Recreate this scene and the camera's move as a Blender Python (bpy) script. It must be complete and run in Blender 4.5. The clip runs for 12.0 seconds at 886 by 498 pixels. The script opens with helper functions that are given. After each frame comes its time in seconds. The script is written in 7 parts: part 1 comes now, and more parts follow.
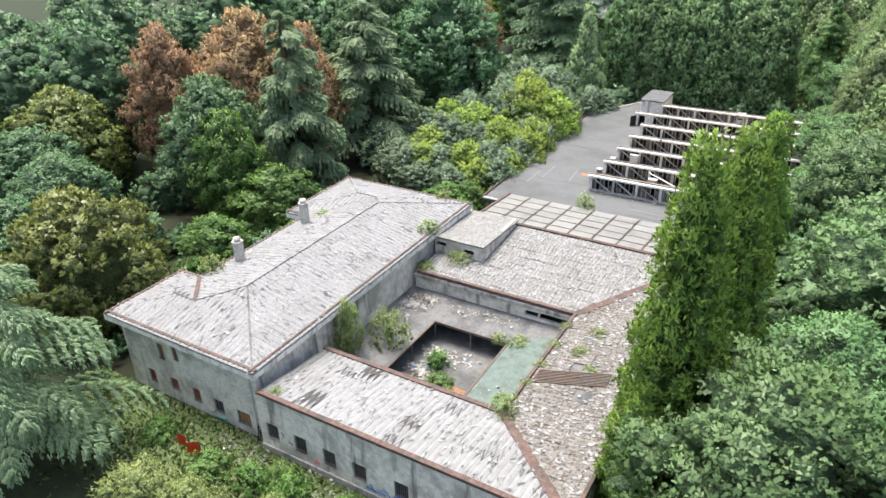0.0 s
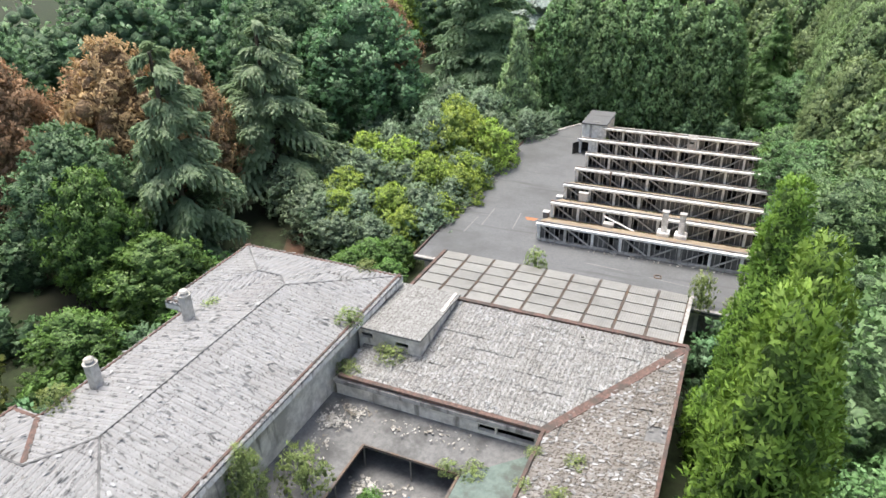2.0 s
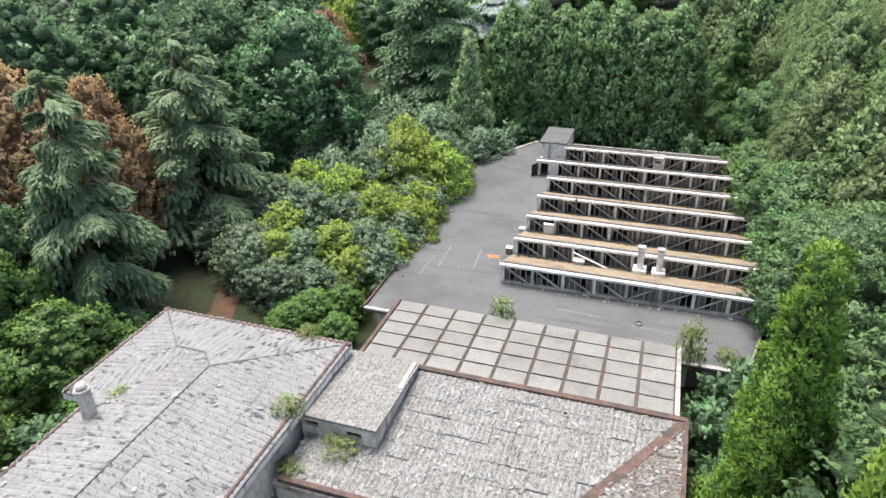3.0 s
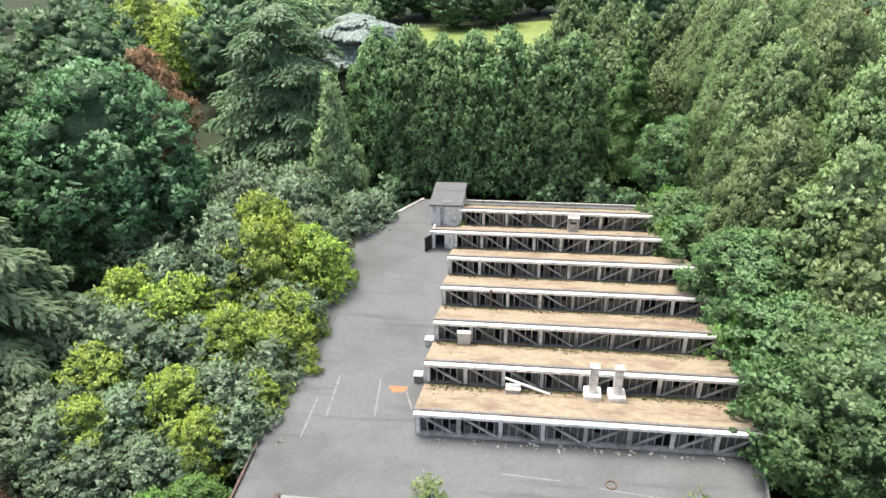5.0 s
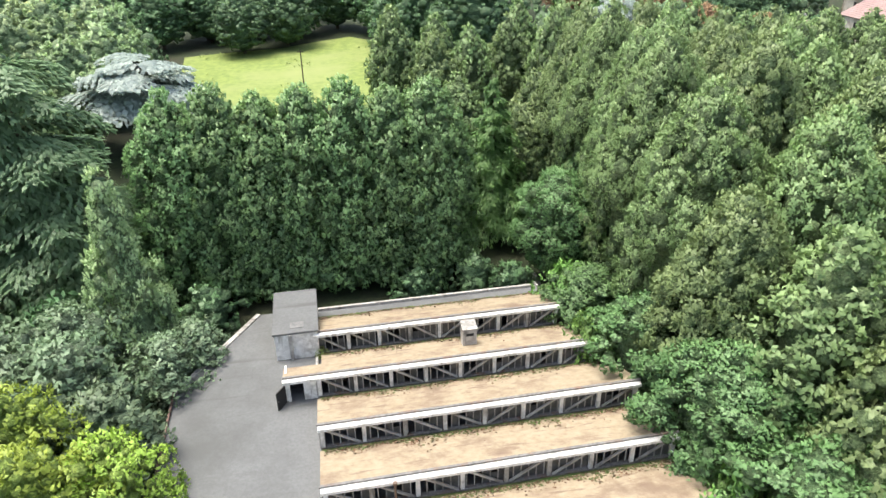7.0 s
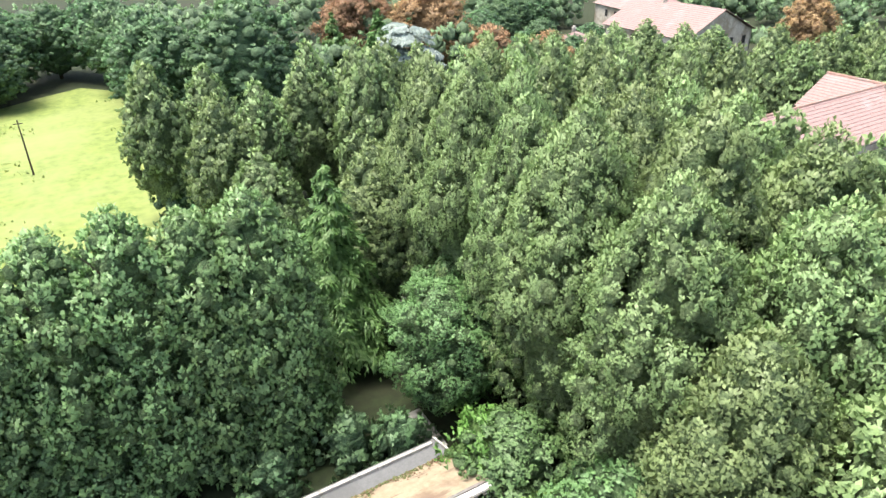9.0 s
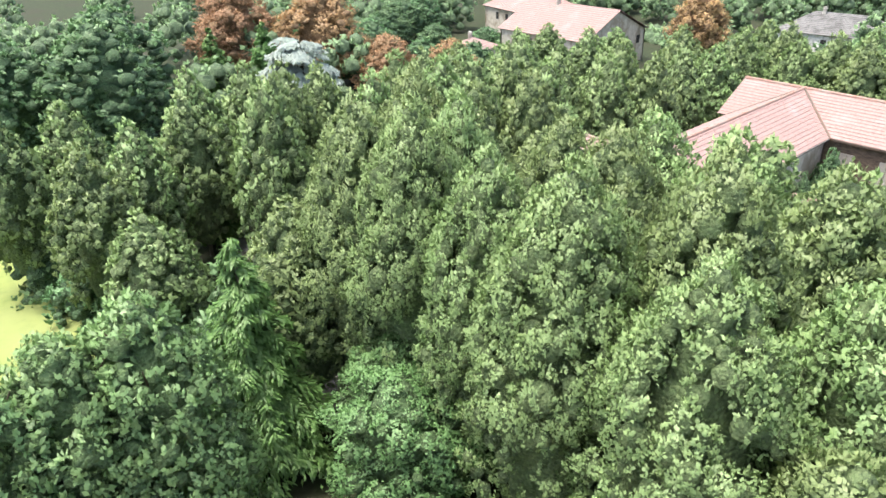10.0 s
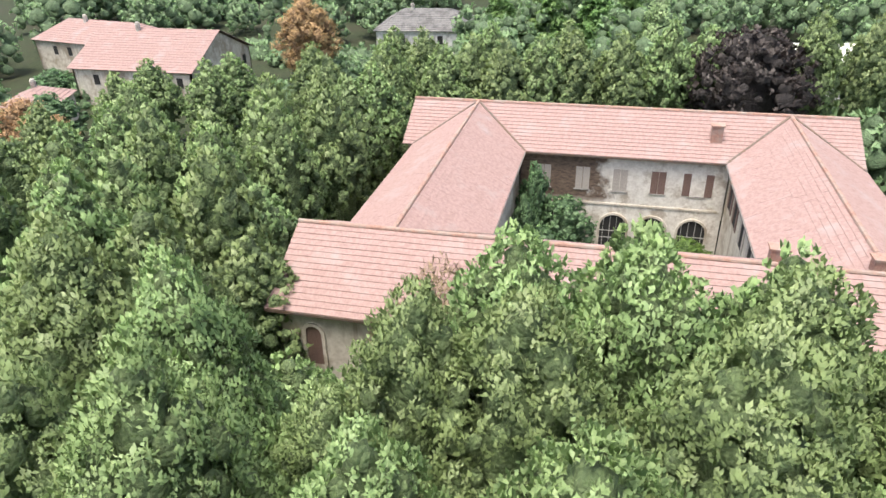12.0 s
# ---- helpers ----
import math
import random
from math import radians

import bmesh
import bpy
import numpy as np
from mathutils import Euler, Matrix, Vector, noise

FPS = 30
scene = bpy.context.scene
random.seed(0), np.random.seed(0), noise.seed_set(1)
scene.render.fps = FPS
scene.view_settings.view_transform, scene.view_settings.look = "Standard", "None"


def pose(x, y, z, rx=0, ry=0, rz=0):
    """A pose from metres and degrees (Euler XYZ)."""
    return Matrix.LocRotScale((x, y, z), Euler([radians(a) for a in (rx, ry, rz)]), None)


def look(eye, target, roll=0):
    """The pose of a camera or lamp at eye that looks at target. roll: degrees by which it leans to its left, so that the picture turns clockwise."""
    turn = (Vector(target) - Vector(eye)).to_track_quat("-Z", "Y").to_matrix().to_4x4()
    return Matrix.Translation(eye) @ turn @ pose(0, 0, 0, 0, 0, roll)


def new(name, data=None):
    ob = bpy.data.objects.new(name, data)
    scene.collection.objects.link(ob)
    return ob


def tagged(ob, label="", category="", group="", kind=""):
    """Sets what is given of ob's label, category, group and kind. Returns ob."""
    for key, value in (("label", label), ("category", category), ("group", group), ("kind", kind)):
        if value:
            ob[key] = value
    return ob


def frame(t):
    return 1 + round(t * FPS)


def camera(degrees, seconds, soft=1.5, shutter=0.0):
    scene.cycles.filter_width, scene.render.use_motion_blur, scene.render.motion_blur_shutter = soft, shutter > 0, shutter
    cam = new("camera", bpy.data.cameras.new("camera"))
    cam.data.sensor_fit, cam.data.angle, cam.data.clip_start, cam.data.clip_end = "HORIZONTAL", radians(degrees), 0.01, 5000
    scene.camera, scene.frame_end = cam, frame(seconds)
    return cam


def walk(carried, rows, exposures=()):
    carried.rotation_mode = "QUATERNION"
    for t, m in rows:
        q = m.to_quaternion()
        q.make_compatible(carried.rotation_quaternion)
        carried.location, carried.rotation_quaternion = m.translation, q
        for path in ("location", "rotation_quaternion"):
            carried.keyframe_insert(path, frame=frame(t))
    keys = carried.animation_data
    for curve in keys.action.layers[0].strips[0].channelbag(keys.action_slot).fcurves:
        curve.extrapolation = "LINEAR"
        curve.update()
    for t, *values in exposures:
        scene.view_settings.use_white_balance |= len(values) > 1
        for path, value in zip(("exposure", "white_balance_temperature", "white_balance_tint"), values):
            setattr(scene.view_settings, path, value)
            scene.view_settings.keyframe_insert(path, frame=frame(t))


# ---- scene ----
# camera: seconds, eye, heading (clockwise from +y), pitch, lean to the left
cam = camera(65.3, 12.0)
ROWS = [
    (0, 25.83, -21.20, 30.00, -31.00, -28.07, -1.46),
    (0.5, 24.53, -18.82, 29.92, -29.78, -28.10, -1.48),
    (1, 23.12, -16.22, 29.86, -28.27, -28.11, -1.54),
    (1.5, 21.61, -13.35, 29.80, -26.76, -28.08, -1.55),
    (2, 20.02, -10.25, 29.73, -24.38, -28.08, -1.53),
    (2.5, 18.38, -6.91, 29.68, -22.01, -28.11, -1.47),
    (4.5, 12.11, 8.06, 29.70, -10.35, -28.06, -1.02),
    (5, 10.74, 12.16, 29.76, -6.83, -28.04, -0.93),
    (5.5, 9.61, 16.49, 29.87, -4.26, -28.07, -0.89),
    (6, 8.58, 20.94, 29.98, 0.08, -28.14, -0.89),
    (6.5, 7.71, 25.27, 30.08, 5.19, -28.24, -0.89),
    (7, 7.13, 29.76, 30.18, 10.49, -28.25, -0.93),
    (9, 7.43, 47.40, 30.69, 31.04, -27.74, -1.14),
    (9.5, 8.51, 51.77, 30.78, 35.94, -27.84, -1.22),
    (10, 10.04, 56.09, 30.86, 40.88, -27.98, -1.30),
    (10.5, 11.93, 60.33, 30.93, 45.87, -28.13, -1.33),
    (11, 14.28, 64.34, 30.93, 56.16, -28.34, -1.34),
    (11.5, 16.92, 68.15, 30.91, 66.48, -28.52, -1.41),
    (12, 19.95, 71.59, 30.89, 75.63, -28.68, -1.44),
]


def flight(x, y, z, heading, pitch, roll):
    h, p = radians(heading), radians(pitch)
    way = Vector((math.sin(h) * math.cos(p), math.cos(h) * math.cos(p), math.sin(p)))
    return look((x, y, z), Vector((x, y, z)) + way, roll)


walk(cam, [(t, flight(*row)) for t, *row in ROWS], [(0, 1.14, 6600, 8), (2.5, 0.87, 6600, 8), (4.5, 0.98, 6650, 7), (5.5, 1.12, 6700, 6), (7.0, 1.14, 6700, 6), (9.0, 1.4, 6700, 8), (11.0, 1.4, 6800, 9), (12.0, 1.05, 6850, 10)])

# ---- world and sun ----
SUN_UP, SUN_AT = 76.0, 300.0
world = bpy.data.worlds.new("sky")
scene.world = world
world.use_nodes = True
wn = world.node_tree
sky = wn.nodes.new("ShaderNodeTexSky")
sky.sky_type, sky.sun_disc = "NISHITA", False
sky.sun_elevation, sky.sun_rotation = radians(SUN_UP), radians(SUN_AT)
sky.air_density, sky.dust_density, sky.ozone_density = 1.0, 5.0, 1.0
wn.links.new(sky.outputs[0], wn.nodes["Background"].inputs[0])
wn.nodes["Background"].inputs[1].default_value = 0.14
sun = new("sun", bpy.data.lights.new("sun", "SUN"))
sun.data.energy, sun.data.angle, sun.data.color = 2.3, radians(34), (1.0, 0.97, 0.92)
az, el = radians(SUN_AT), radians(SUN_UP)
sun.matrix_world = look(Vector((math.sin(az) * math.cos(el), math.cos(az) * math.cos(el), math.sin(el))) * 200, (0, 0, 0))

# ---- materials ----


def nodes_of(name):
    m = bpy.data.materials.new(name)
    m.use_nodes = True
    t = m.node_tree
    return m, t, t.nodes["Principled BSDF"]


def noise_at(t, vec, scale, detail=5.0, rough=0.6):
    n = t.nodes.new("ShaderNodeTexNoise")
    n.inputs["Scale"].default_value, n.inputs["Detail"].default_value, n.inputs["Roughness"].default_value = scale, detail, rough
    t.links.new(vec, n.inputs["Vector"])
    return n.outputs["Fac"]


def ramp(t, fac, stops):
    r = t.nodes.new("ShaderNodeValToRGB")
    while len(r.color_ramp.elements) < len(stops):
        r.color_ramp.elements.new(0.5)
    for e, (at, c) in zip(r.color_ramp.elements, stops):
        e.position, e.color = at, (*c, 1) if len(c) == 3 else c
    t.links.new(fac, r.inputs[0])
    return r.outputs[0]


def mixed(t, fac, a, b, how="MIX"):
    n = t.nodes.new("ShaderNodeMix")
    n.data_type, n.blend_type = "RGBA", how
    for sock, v in ((n.inputs[0], fac), (n.inputs[6], a), (n.inputs[7], b)):
        if isinstance(v, bpy.types.NodeSocket):
            t.links.new(v, sock)
        elif isinstance(v, (int, float)):
            sock.default_value = v
        else:
            sock.default_value = (*v, 1)
    return n.outputs[2]


def where(t, space="Object"):
    return t.nodes.new("ShaderNodeTexCoord").outputs[space]


def place(t):
    return t.nodes.new("ShaderNodeNewGeometry").outputs["Position"]


def stretched(t, vec, s):
    n = t.nodes.new("ShaderNodeMapping")
    n.inputs["Scale"].default_value = s
    t.links.new(vec, n.inputs["Vector"])
    return n.outputs[0]


def bumped(t, bsdf, height, strength, dist):
    b = t.nodes.new("ShaderNodeBump")
    b.inputs["Strength"].default_value, b.inputs["Distance"].default_value = strength, dist
    t.links.new(height, b.inputs["Height"])
    t.links.new(b.outputs[0], bsdf.inputs["Normal"])


def surface(name, light, dark, stain, fine=3.0, coarse=0.35, rough=0.85, amount=(0.42, 0.62), bump=0.3, streak=None, metal=0.0, vary=0.0, streak_color=None):
    """A weathered surface: fine grain between two colours, and larger stains."""
    m, t, b = nodes_of(name)
    at = place(t)
    a = noise_at(t, at, fine, 6.0, 0.7)
    c = ramp(t, a, ((0.36, dark), (0.6, light)))
    s = ramp(t, noise_at(t, at, coarse, 7.0, 0.65), ((amount[0], (0, 0, 0)), (amount[1], (1, 1, 1))))
    c = mixed(t, s, c, mixed(t, a, stain, [0.5 * (x + y) for x, y in zip(stain, dark)]))
    if streak:
        k = ramp(t, noise_at(t, stretched(t, at, streak), 1.0, 4.0, 0.6), ((0.57, (0, 0, 0)), (0.7, (0.85, 0.85, 0.85))))
        c = mixed(t, k, c, streak_color or stain)
    if vary:
        r = t.nodes.new("ShaderNodeObjectInfo").outputs["Random"]
        c = mixed(t, vary, c, ramp(t, r, ((0.0, (0.25, 0.24, 0.22)), (0.5, (0.6, 0.58, 0.56)), (1.0, (0.95, 0.94, 0.92)))), "MULTIPLY")
    t.links.new(c, b.inputs["Base Color"])
    b.inputs["Roughness"].default_value, b.inputs["Metallic"].default_value = rough, metal
    if bump:
        bumped(t, b, a, bump, 0.03)
    return m


SHADED_CORES, LEAF_SHADES = {}, {}


def foliage(name, shades, through_light=0.3, rough=0.48, clump=0.35):
    """Leaves: each leaf its own shade out of three, clumps a little lighter or darker, each tree a little different."""
    m, t, b = nodes_of(name)
    geo = t.nodes.new("ShaderNodeNewGeometry")
    r = t.nodes.new("ShaderNodeObjectInfo").outputs["Random"]
    dark, mid, light = shades
    LEAF_SHADES[name] = shades
    low = [d + 0.65 * (q - d) for d, q in zip(dark, mid)]
    high = [q + 0.42 * (e - q) for q, e in zip(mid, light)]
    c = ramp(t, geo.outputs["Random Per Island"], ((0.0, low), (0.5, mid), (1.0, high)))
    n = noise_at(t, geo.outputs["Position"], clump, 3.0, 0.6)
    c = mixed(t, ramp(t, n, ((0.38, (0, 0, 0)), (0.68, (0.4, 0.4, 0.4)))), c, high)
    hs = t.nodes.new("ShaderNodeHueSaturation")
    f = t.nodes.new("ShaderNodeMapRange")
    f.inputs["To Min"].default_value, f.inputs["To Max"].default_value = 0.9, 1.25
    t.links.new(r, f.inputs["Value"])
    t.links.new(f.outputs[0], hs.inputs["Value"])
    h = t.nodes.new("ShaderNodeMapRange")
    h.inputs["To Min"].default_value, h.inputs["To Max"].default_value = 0.485, 0.512
    t.links.new(r, h.inputs["Value"])
    t.links.new(h.outputs[0], hs.inputs["Hue"])
    t.links.new(c, hs.inputs["Color"])
    t.links.new(hs.outputs[0], b.inputs["Base Color"])
    b.inputs["Roughness"].default_value = rough
    tr = t.nodes.new("ShaderNodeBsdfTranslucent")
    t.links.new(hs.outputs[0], tr.inputs[0])
    mx = t.nodes.new("ShaderNodeMixShader")
    mx.inputs[0].default_value = through_light
    t.links.new(b.outputs[0], mx.inputs[1])
    t.links.new(tr.outputs[0], mx.inputs[2])
    t.links.new(mx.outputs[0], t.nodes["Material Output"].inputs[0])
    return m


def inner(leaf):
    """Leaf mass behind a crown's outer leaves, darkened so its colour carries the shade."""
    if leaf.name in SHADED_CORES:
        return SHADED_CORES[leaf.name]
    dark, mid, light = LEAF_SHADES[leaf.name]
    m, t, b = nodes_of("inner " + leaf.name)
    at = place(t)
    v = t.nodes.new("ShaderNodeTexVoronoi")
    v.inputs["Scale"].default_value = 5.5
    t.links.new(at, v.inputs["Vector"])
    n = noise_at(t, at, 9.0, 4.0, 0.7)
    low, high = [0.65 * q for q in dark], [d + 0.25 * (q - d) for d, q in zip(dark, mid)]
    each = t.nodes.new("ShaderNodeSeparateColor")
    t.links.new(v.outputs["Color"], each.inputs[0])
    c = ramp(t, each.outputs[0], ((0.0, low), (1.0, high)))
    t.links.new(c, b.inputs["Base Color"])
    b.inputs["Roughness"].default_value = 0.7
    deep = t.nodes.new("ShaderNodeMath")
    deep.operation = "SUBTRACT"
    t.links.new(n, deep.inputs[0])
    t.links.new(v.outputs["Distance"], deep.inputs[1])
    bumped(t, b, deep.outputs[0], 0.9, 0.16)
    SHADED_CORES[leaf.name] = m
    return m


def plain(name, color, rough=0.6, metal=0.0, grain=12.0, spread=0.25):
    m, t, b = nodes_of(name)
    n = noise_at(t, where(t), grain, 5.0, 0.65)
    t.links.new(ramp(t, n, ((0.3, [c * (1 - spread) for c in color]), (0.7, [min(1, c * (1 + spread)) for c in color]))), b.inputs["Base Color"])
    b.inputs["Roughness"].default_value, b.inputs["Metallic"].default_value = rough, metal
    return m



def corrugated(name, light, dark, dirt, rib, flakes, worn):
    """Weathered corrugated sheet: darker grooves, flakes and lichen along the ribs, stains across the roof."""
    m, t, b = nodes_of(name)
    at, own = place(t), where(t)
    a = noise_at(t, at, 2.6, 6.0, 0.7)
    c = ramp(t, a, ((0.36, dark), (0.6, light)))
    wide = ramp(t, noise_at(t, at, 0.22, 6.0, 0.65), ((0.42, (0, 0, 0)), (0.68, (0.5, 0.5, 0.5))))
    c = mixed(t, wide, c, dark)
    wv = t.nodes.new("ShaderNodeTexWave")
    wv.bands_direction = "X"
    wv.inputs["Scale"].default_value = math.pi / (10 * rib)
    wv.inputs["Distortion"].default_value = 0.4
    t.links.new(own, wv.inputs["Vector"])
    groove = ramp(t, wv.outputs["Fac"], ((0.02, (0.7, 0.7, 0.7)), (0.25, (0, 0, 0))))
    patch = ramp(t, noise_at(t, at, 0.9, 5.0, 0.7), ((0.4, (0.25, 0.25, 0.25)), (0.7, (0.8, 0.8, 0.8))))
    # a darker tone along each groove, uneven from patch to patch
    c = mixed(t, mixed(t, 1.0, groove, patch, "MULTIPLY"), c, dirt)
    shift = t.nodes.new("ShaderNodeVectorMath")
    shift.operation = "ADD"
    t.links.new(own, shift.inputs[0])
    t.links.new(at, shift.inputs[1])
    f = ramp(t, noise_at(t, stretched(t, shift.outputs[0], (1.5, 0.8, 0.8)), 4.2, 6.0, 0.7), ((flakes, (0, 0, 0)), (flakes + 0.04, (1, 1, 1))))
    c = mixed(t, f, c, worn)
    r = t.nodes.new("ShaderNodeObjectInfo").outputs["Random"]
    c = mixed(t, 1.0, c, ramp(t, r, ((0.0, (0.9, 0.89, 0.88)), (0.3, (0.97, 0.97, 0.96)), (1.0, (1, 1, 1)))), "MULTIPLY")
    t.links.new(c, b.inputs["Base Color"])
    b.inputs["Roughness"].default_value = 0.9
    bumped(t, b, f, -0.35, 0.02)
    return m


M_SHEET = corrugated("weathered white fibre cement", (0.315, 0.317, 0.322), (0.25, 0.25, 0.252), (0.13, 0.127, 0.123), 0.4, 0.575, (0.07, 0.067, 0.064))
M_SHEET_OLD = corrugated("flaking lichened fibre cement", (0.36, 0.36, 0.355), (0.235, 0.233, 0.226), (0.13, 0.125, 0.115), 0.3, 0.525, (0.1, 0.095, 0.086))
M_SHEET_BROWN = corrugated("dirty brownish fibre cement", (0.3, 0.285, 0.27), (0.17, 0.155, 0.14), (0.08, 0.066, 0.052), 0.3, 0.52, (0.07, 0.056, 0.044))
M_EDGE = surface("rusty terracotta coping", (0.175, 0.108, 0.09), (0.085, 0.055, 0.046), (0.07, 0.064, 0.056), 5.0, 1.1, 0.85, (0.46, 0.6))
M_RENDER = surface("stained grey wall plaster", (0.8, 0.765, 0.7), (0.6, 0.565, 0.51), (0.36, 0.335, 0.3), 2.5, 0.6, 0.9, (0.46, 0.62), 0.25, (1.7, 1.7, 0.2), streak_color=(0.16, 0.145, 0.125))
M_CONCRETE = surface("grimy light concrete", (0.483, 0.466, 0.44), (0.328, 0.31, 0.293), (0.121, 0.112, 0.103), 3.0, 0.8, 0.88, (0.5, 0.66), 0.3, (2.07, 2.07, 0.23))
M_BITUMEN = surface("grey bitumen felt", (0.144, 0.147, 0.152), (0.114, 0.119, 0.122), (0.0841, 0.0865, 0.086), 6.0, 0.16, 0.8, (0.46, 0.66), 0.15, (0.12, 1.1, 1))
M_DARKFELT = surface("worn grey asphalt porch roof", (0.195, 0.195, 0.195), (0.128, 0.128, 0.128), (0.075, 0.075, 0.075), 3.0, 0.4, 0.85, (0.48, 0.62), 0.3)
M_GREENFELT = surface("pale green roof felt", (0.15, 0.195, 0.175), (0.105, 0.14, 0.125), (0.085, 0.09, 0.08), 2.5, 0.7, 0.85, (0.52, 0.66), 0.25)
M_TANROOF = surface("sun-bleached orange felt", (0.345, 0.288, 0.205), (0.275, 0.215, 0.145), (0.17, 0.115, 0.085), 2.2, 0.45, 0.9, (0.5, 0.68), 0.25, (0.5, 2.5, 1))
M_MOSS = surface("brown moss and dirt", (0.144, 0.15, 0.06), (0.06, 0.075, 0.03), (0.084, 0.15, 0.036), 5.0, 1.2, 0.95)
M_WHITEBEAM = surface("peeling white painted concrete", (0.878, 0.866, 0.839), (0.646, 0.633, 0.607), (0.323, 0.297, 0.271), 3.0, 0.9, 0.8, (0.52, 0.68), 0.3, (2.26, 2.26, 0.484))
M_CHIMNEY = surface("stained pale chimney plaster", (0.56, 0.54, 0.5), (0.42, 0.4, 0.365), (0.22, 0.2, 0.175), 4.0, 1.2, 0.9, (0.5, 0.66), 0.3)
M_GREYBAR = surface("grey weathered steel", (0.22, 0.21, 0.2), (0.12, 0.115, 0.11), (0.2, 0.11, 0.07), 6.0, 1.2, 0.6, (0.52, 0.66), 0.2)
M_BRACE = surface("weathered pale concrete strut", (0.6, 0.585, 0.56), (0.42, 0.405, 0.385), (0.22, 0.2, 0.18), 4.0, 1.0, 0.85)
M_DIRTYGLASS = plain("dusty grey glass", (0.09, 0.09, 0.09), 0.35, 0.0, 2.0, 0.5)
# near-black sheets and panes painted as the shade inside openings
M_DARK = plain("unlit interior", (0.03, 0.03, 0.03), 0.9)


def ribbed(m, spacing, strength):
    """Adds fine ribs along y to a material's relief and tone."""
    t = m.node_tree
    b = t.nodes["Principled BSDF"]
    wv = t.nodes.new("ShaderNodeTexWave")
    wv.bands_direction = "X"
    wv.inputs["Scale"].default_value = math.pi / (10 * spacing)
    wv.inputs["Distortion"].default_value = 0.3
    t.links.new(place(t), wv.inputs["Vector"])
    was = b.inputs["Base Color"].links[0].from_socket
    t.links.new(mixed(t, ramp(t, wv.outputs["Fac"], ((0.1, (0.22, 0.22, 0.22)), (0.5, (0, 0, 0)))), was, (0.15, 0.135, 0.12)), b.inputs["Base Color"])
    bumped(t, b, wv.outputs["Fac"], strength, 0.02)
    return m


M_GLASSPANEL = surface("dusty translucent roof panel", (0.318, 0.315, 0.299), (0.257, 0.252, 0.234), (0.195, 0.194, 0.18), 4.0, 0.6, 0.5, (0.5, 0.7), 0.1, vary=0.25)
ribbed(M_GLASSPANEL, 0.16, 0.5)
M_RUSTBAR = surface("rusted steel purlin", (0.15, 0.125, 0.108), (0.08, 0.066, 0.058), (0.17, 0.105, 0.068), 5.0, 1.0, 0.7)
M_TILE = surface("pink terracotta tile", (0.334, 0.233, 0.218), (0.266, 0.176, 0.162), (0.347, 0.304, 0.296), 3.5, 0.4, 0.85, (0.54, 0.72), 0.3)
M_RIDGE = surface("old terracotta ridge tile", (0.374, 0.225, 0.18), (0.255, 0.153, 0.123), (0.34, 0.297, 0.266), 4.0, 0.9, 0.85)
M_STUCCO = surface("peeling cream stucco", (0.702, 0.66, 0.585), (0.532, 0.489, 0.414), (0.362, 0.298, 0.223), 2.0, 0.3, 0.9, (0.5, 0.6), 0.3, (1.34, 1.34, 0.168))


def court_wall():
    """Cream stucco that has fallen from one stretch of the upper storey and bared the brown brick."""
    m, t, b = nodes_of("stucco over brown brick")
    at = place(t)
    fine = noise_at(t, at, 2.2, 6.0, 0.7)
    c = ramp(t, fine, ((0.36, (0.62, 0.58, 0.52)), (0.6, (0.82, 0.79, 0.73))))
    c = mixed(t, ramp(t, noise_at(t, at, 0.5, 6.0, 0.7), ((0.53, (0, 0, 0)), (0.64, (0.8, 0.8, 0.8)))), c, (0.4, 0.34, 0.27))
    axes = t.nodes.new("ShaderNodeSeparateXYZ")
    t.links.new(at, axes.inputs[0])
    edge = noise_at(t, at, 0.45, 6.0, 0.65)
    part_y = t.nodes.new("ShaderNodeMath")
    part_y.operation = "MULTIPLY_ADD"
    part_y.inputs[1].default_value = 7.0
    t.links.new(edge, part_y.inputs[0])
    t.links.new(axes.outputs[1], part_y.inputs[2])
    rng_y = t.nodes.new("ShaderNodeMapRange")
    rng_y.inputs["From Min"].default_value, rng_y.inputs["From Max"].default_value = 74.6, 75.6
    t.links.new(part_y.outputs[0], rng_y.inputs["Value"])
    rng_z = t.nodes.new("ShaderNodeMapRange")
    rng_z.inputs["From Min"].default_value, rng_z.inputs["From Max"].default_value = 4.4, 5.2
    t.links.new(axes.outputs[2], rng_z.inputs["Value"])
    both = t.nodes.new("ShaderNodeMath")
    both.operation = "MULTIPLY"
    t.links.new(rng_y.outputs[0], both.inputs[0])
    t.links.new(rng_z.outputs[0], both.inputs[1])
    brick = ramp(t, noise_at(t, stretched(t, at, (1, 1, 3)), 2.0, 5.0, 0.7), ((0.35, (0.09, 0.065, 0.05)), (0.65, (0.22, 0.16, 0.12))))
    c = mixed(t, both.outputs[0], c, brick)
    t.links.new(c, b.inputs["Base Color"])
    b.inputs["Roughness"].default_value = 0.9
    bumped(t, b, fine, 0.3, 0.03)
    return m


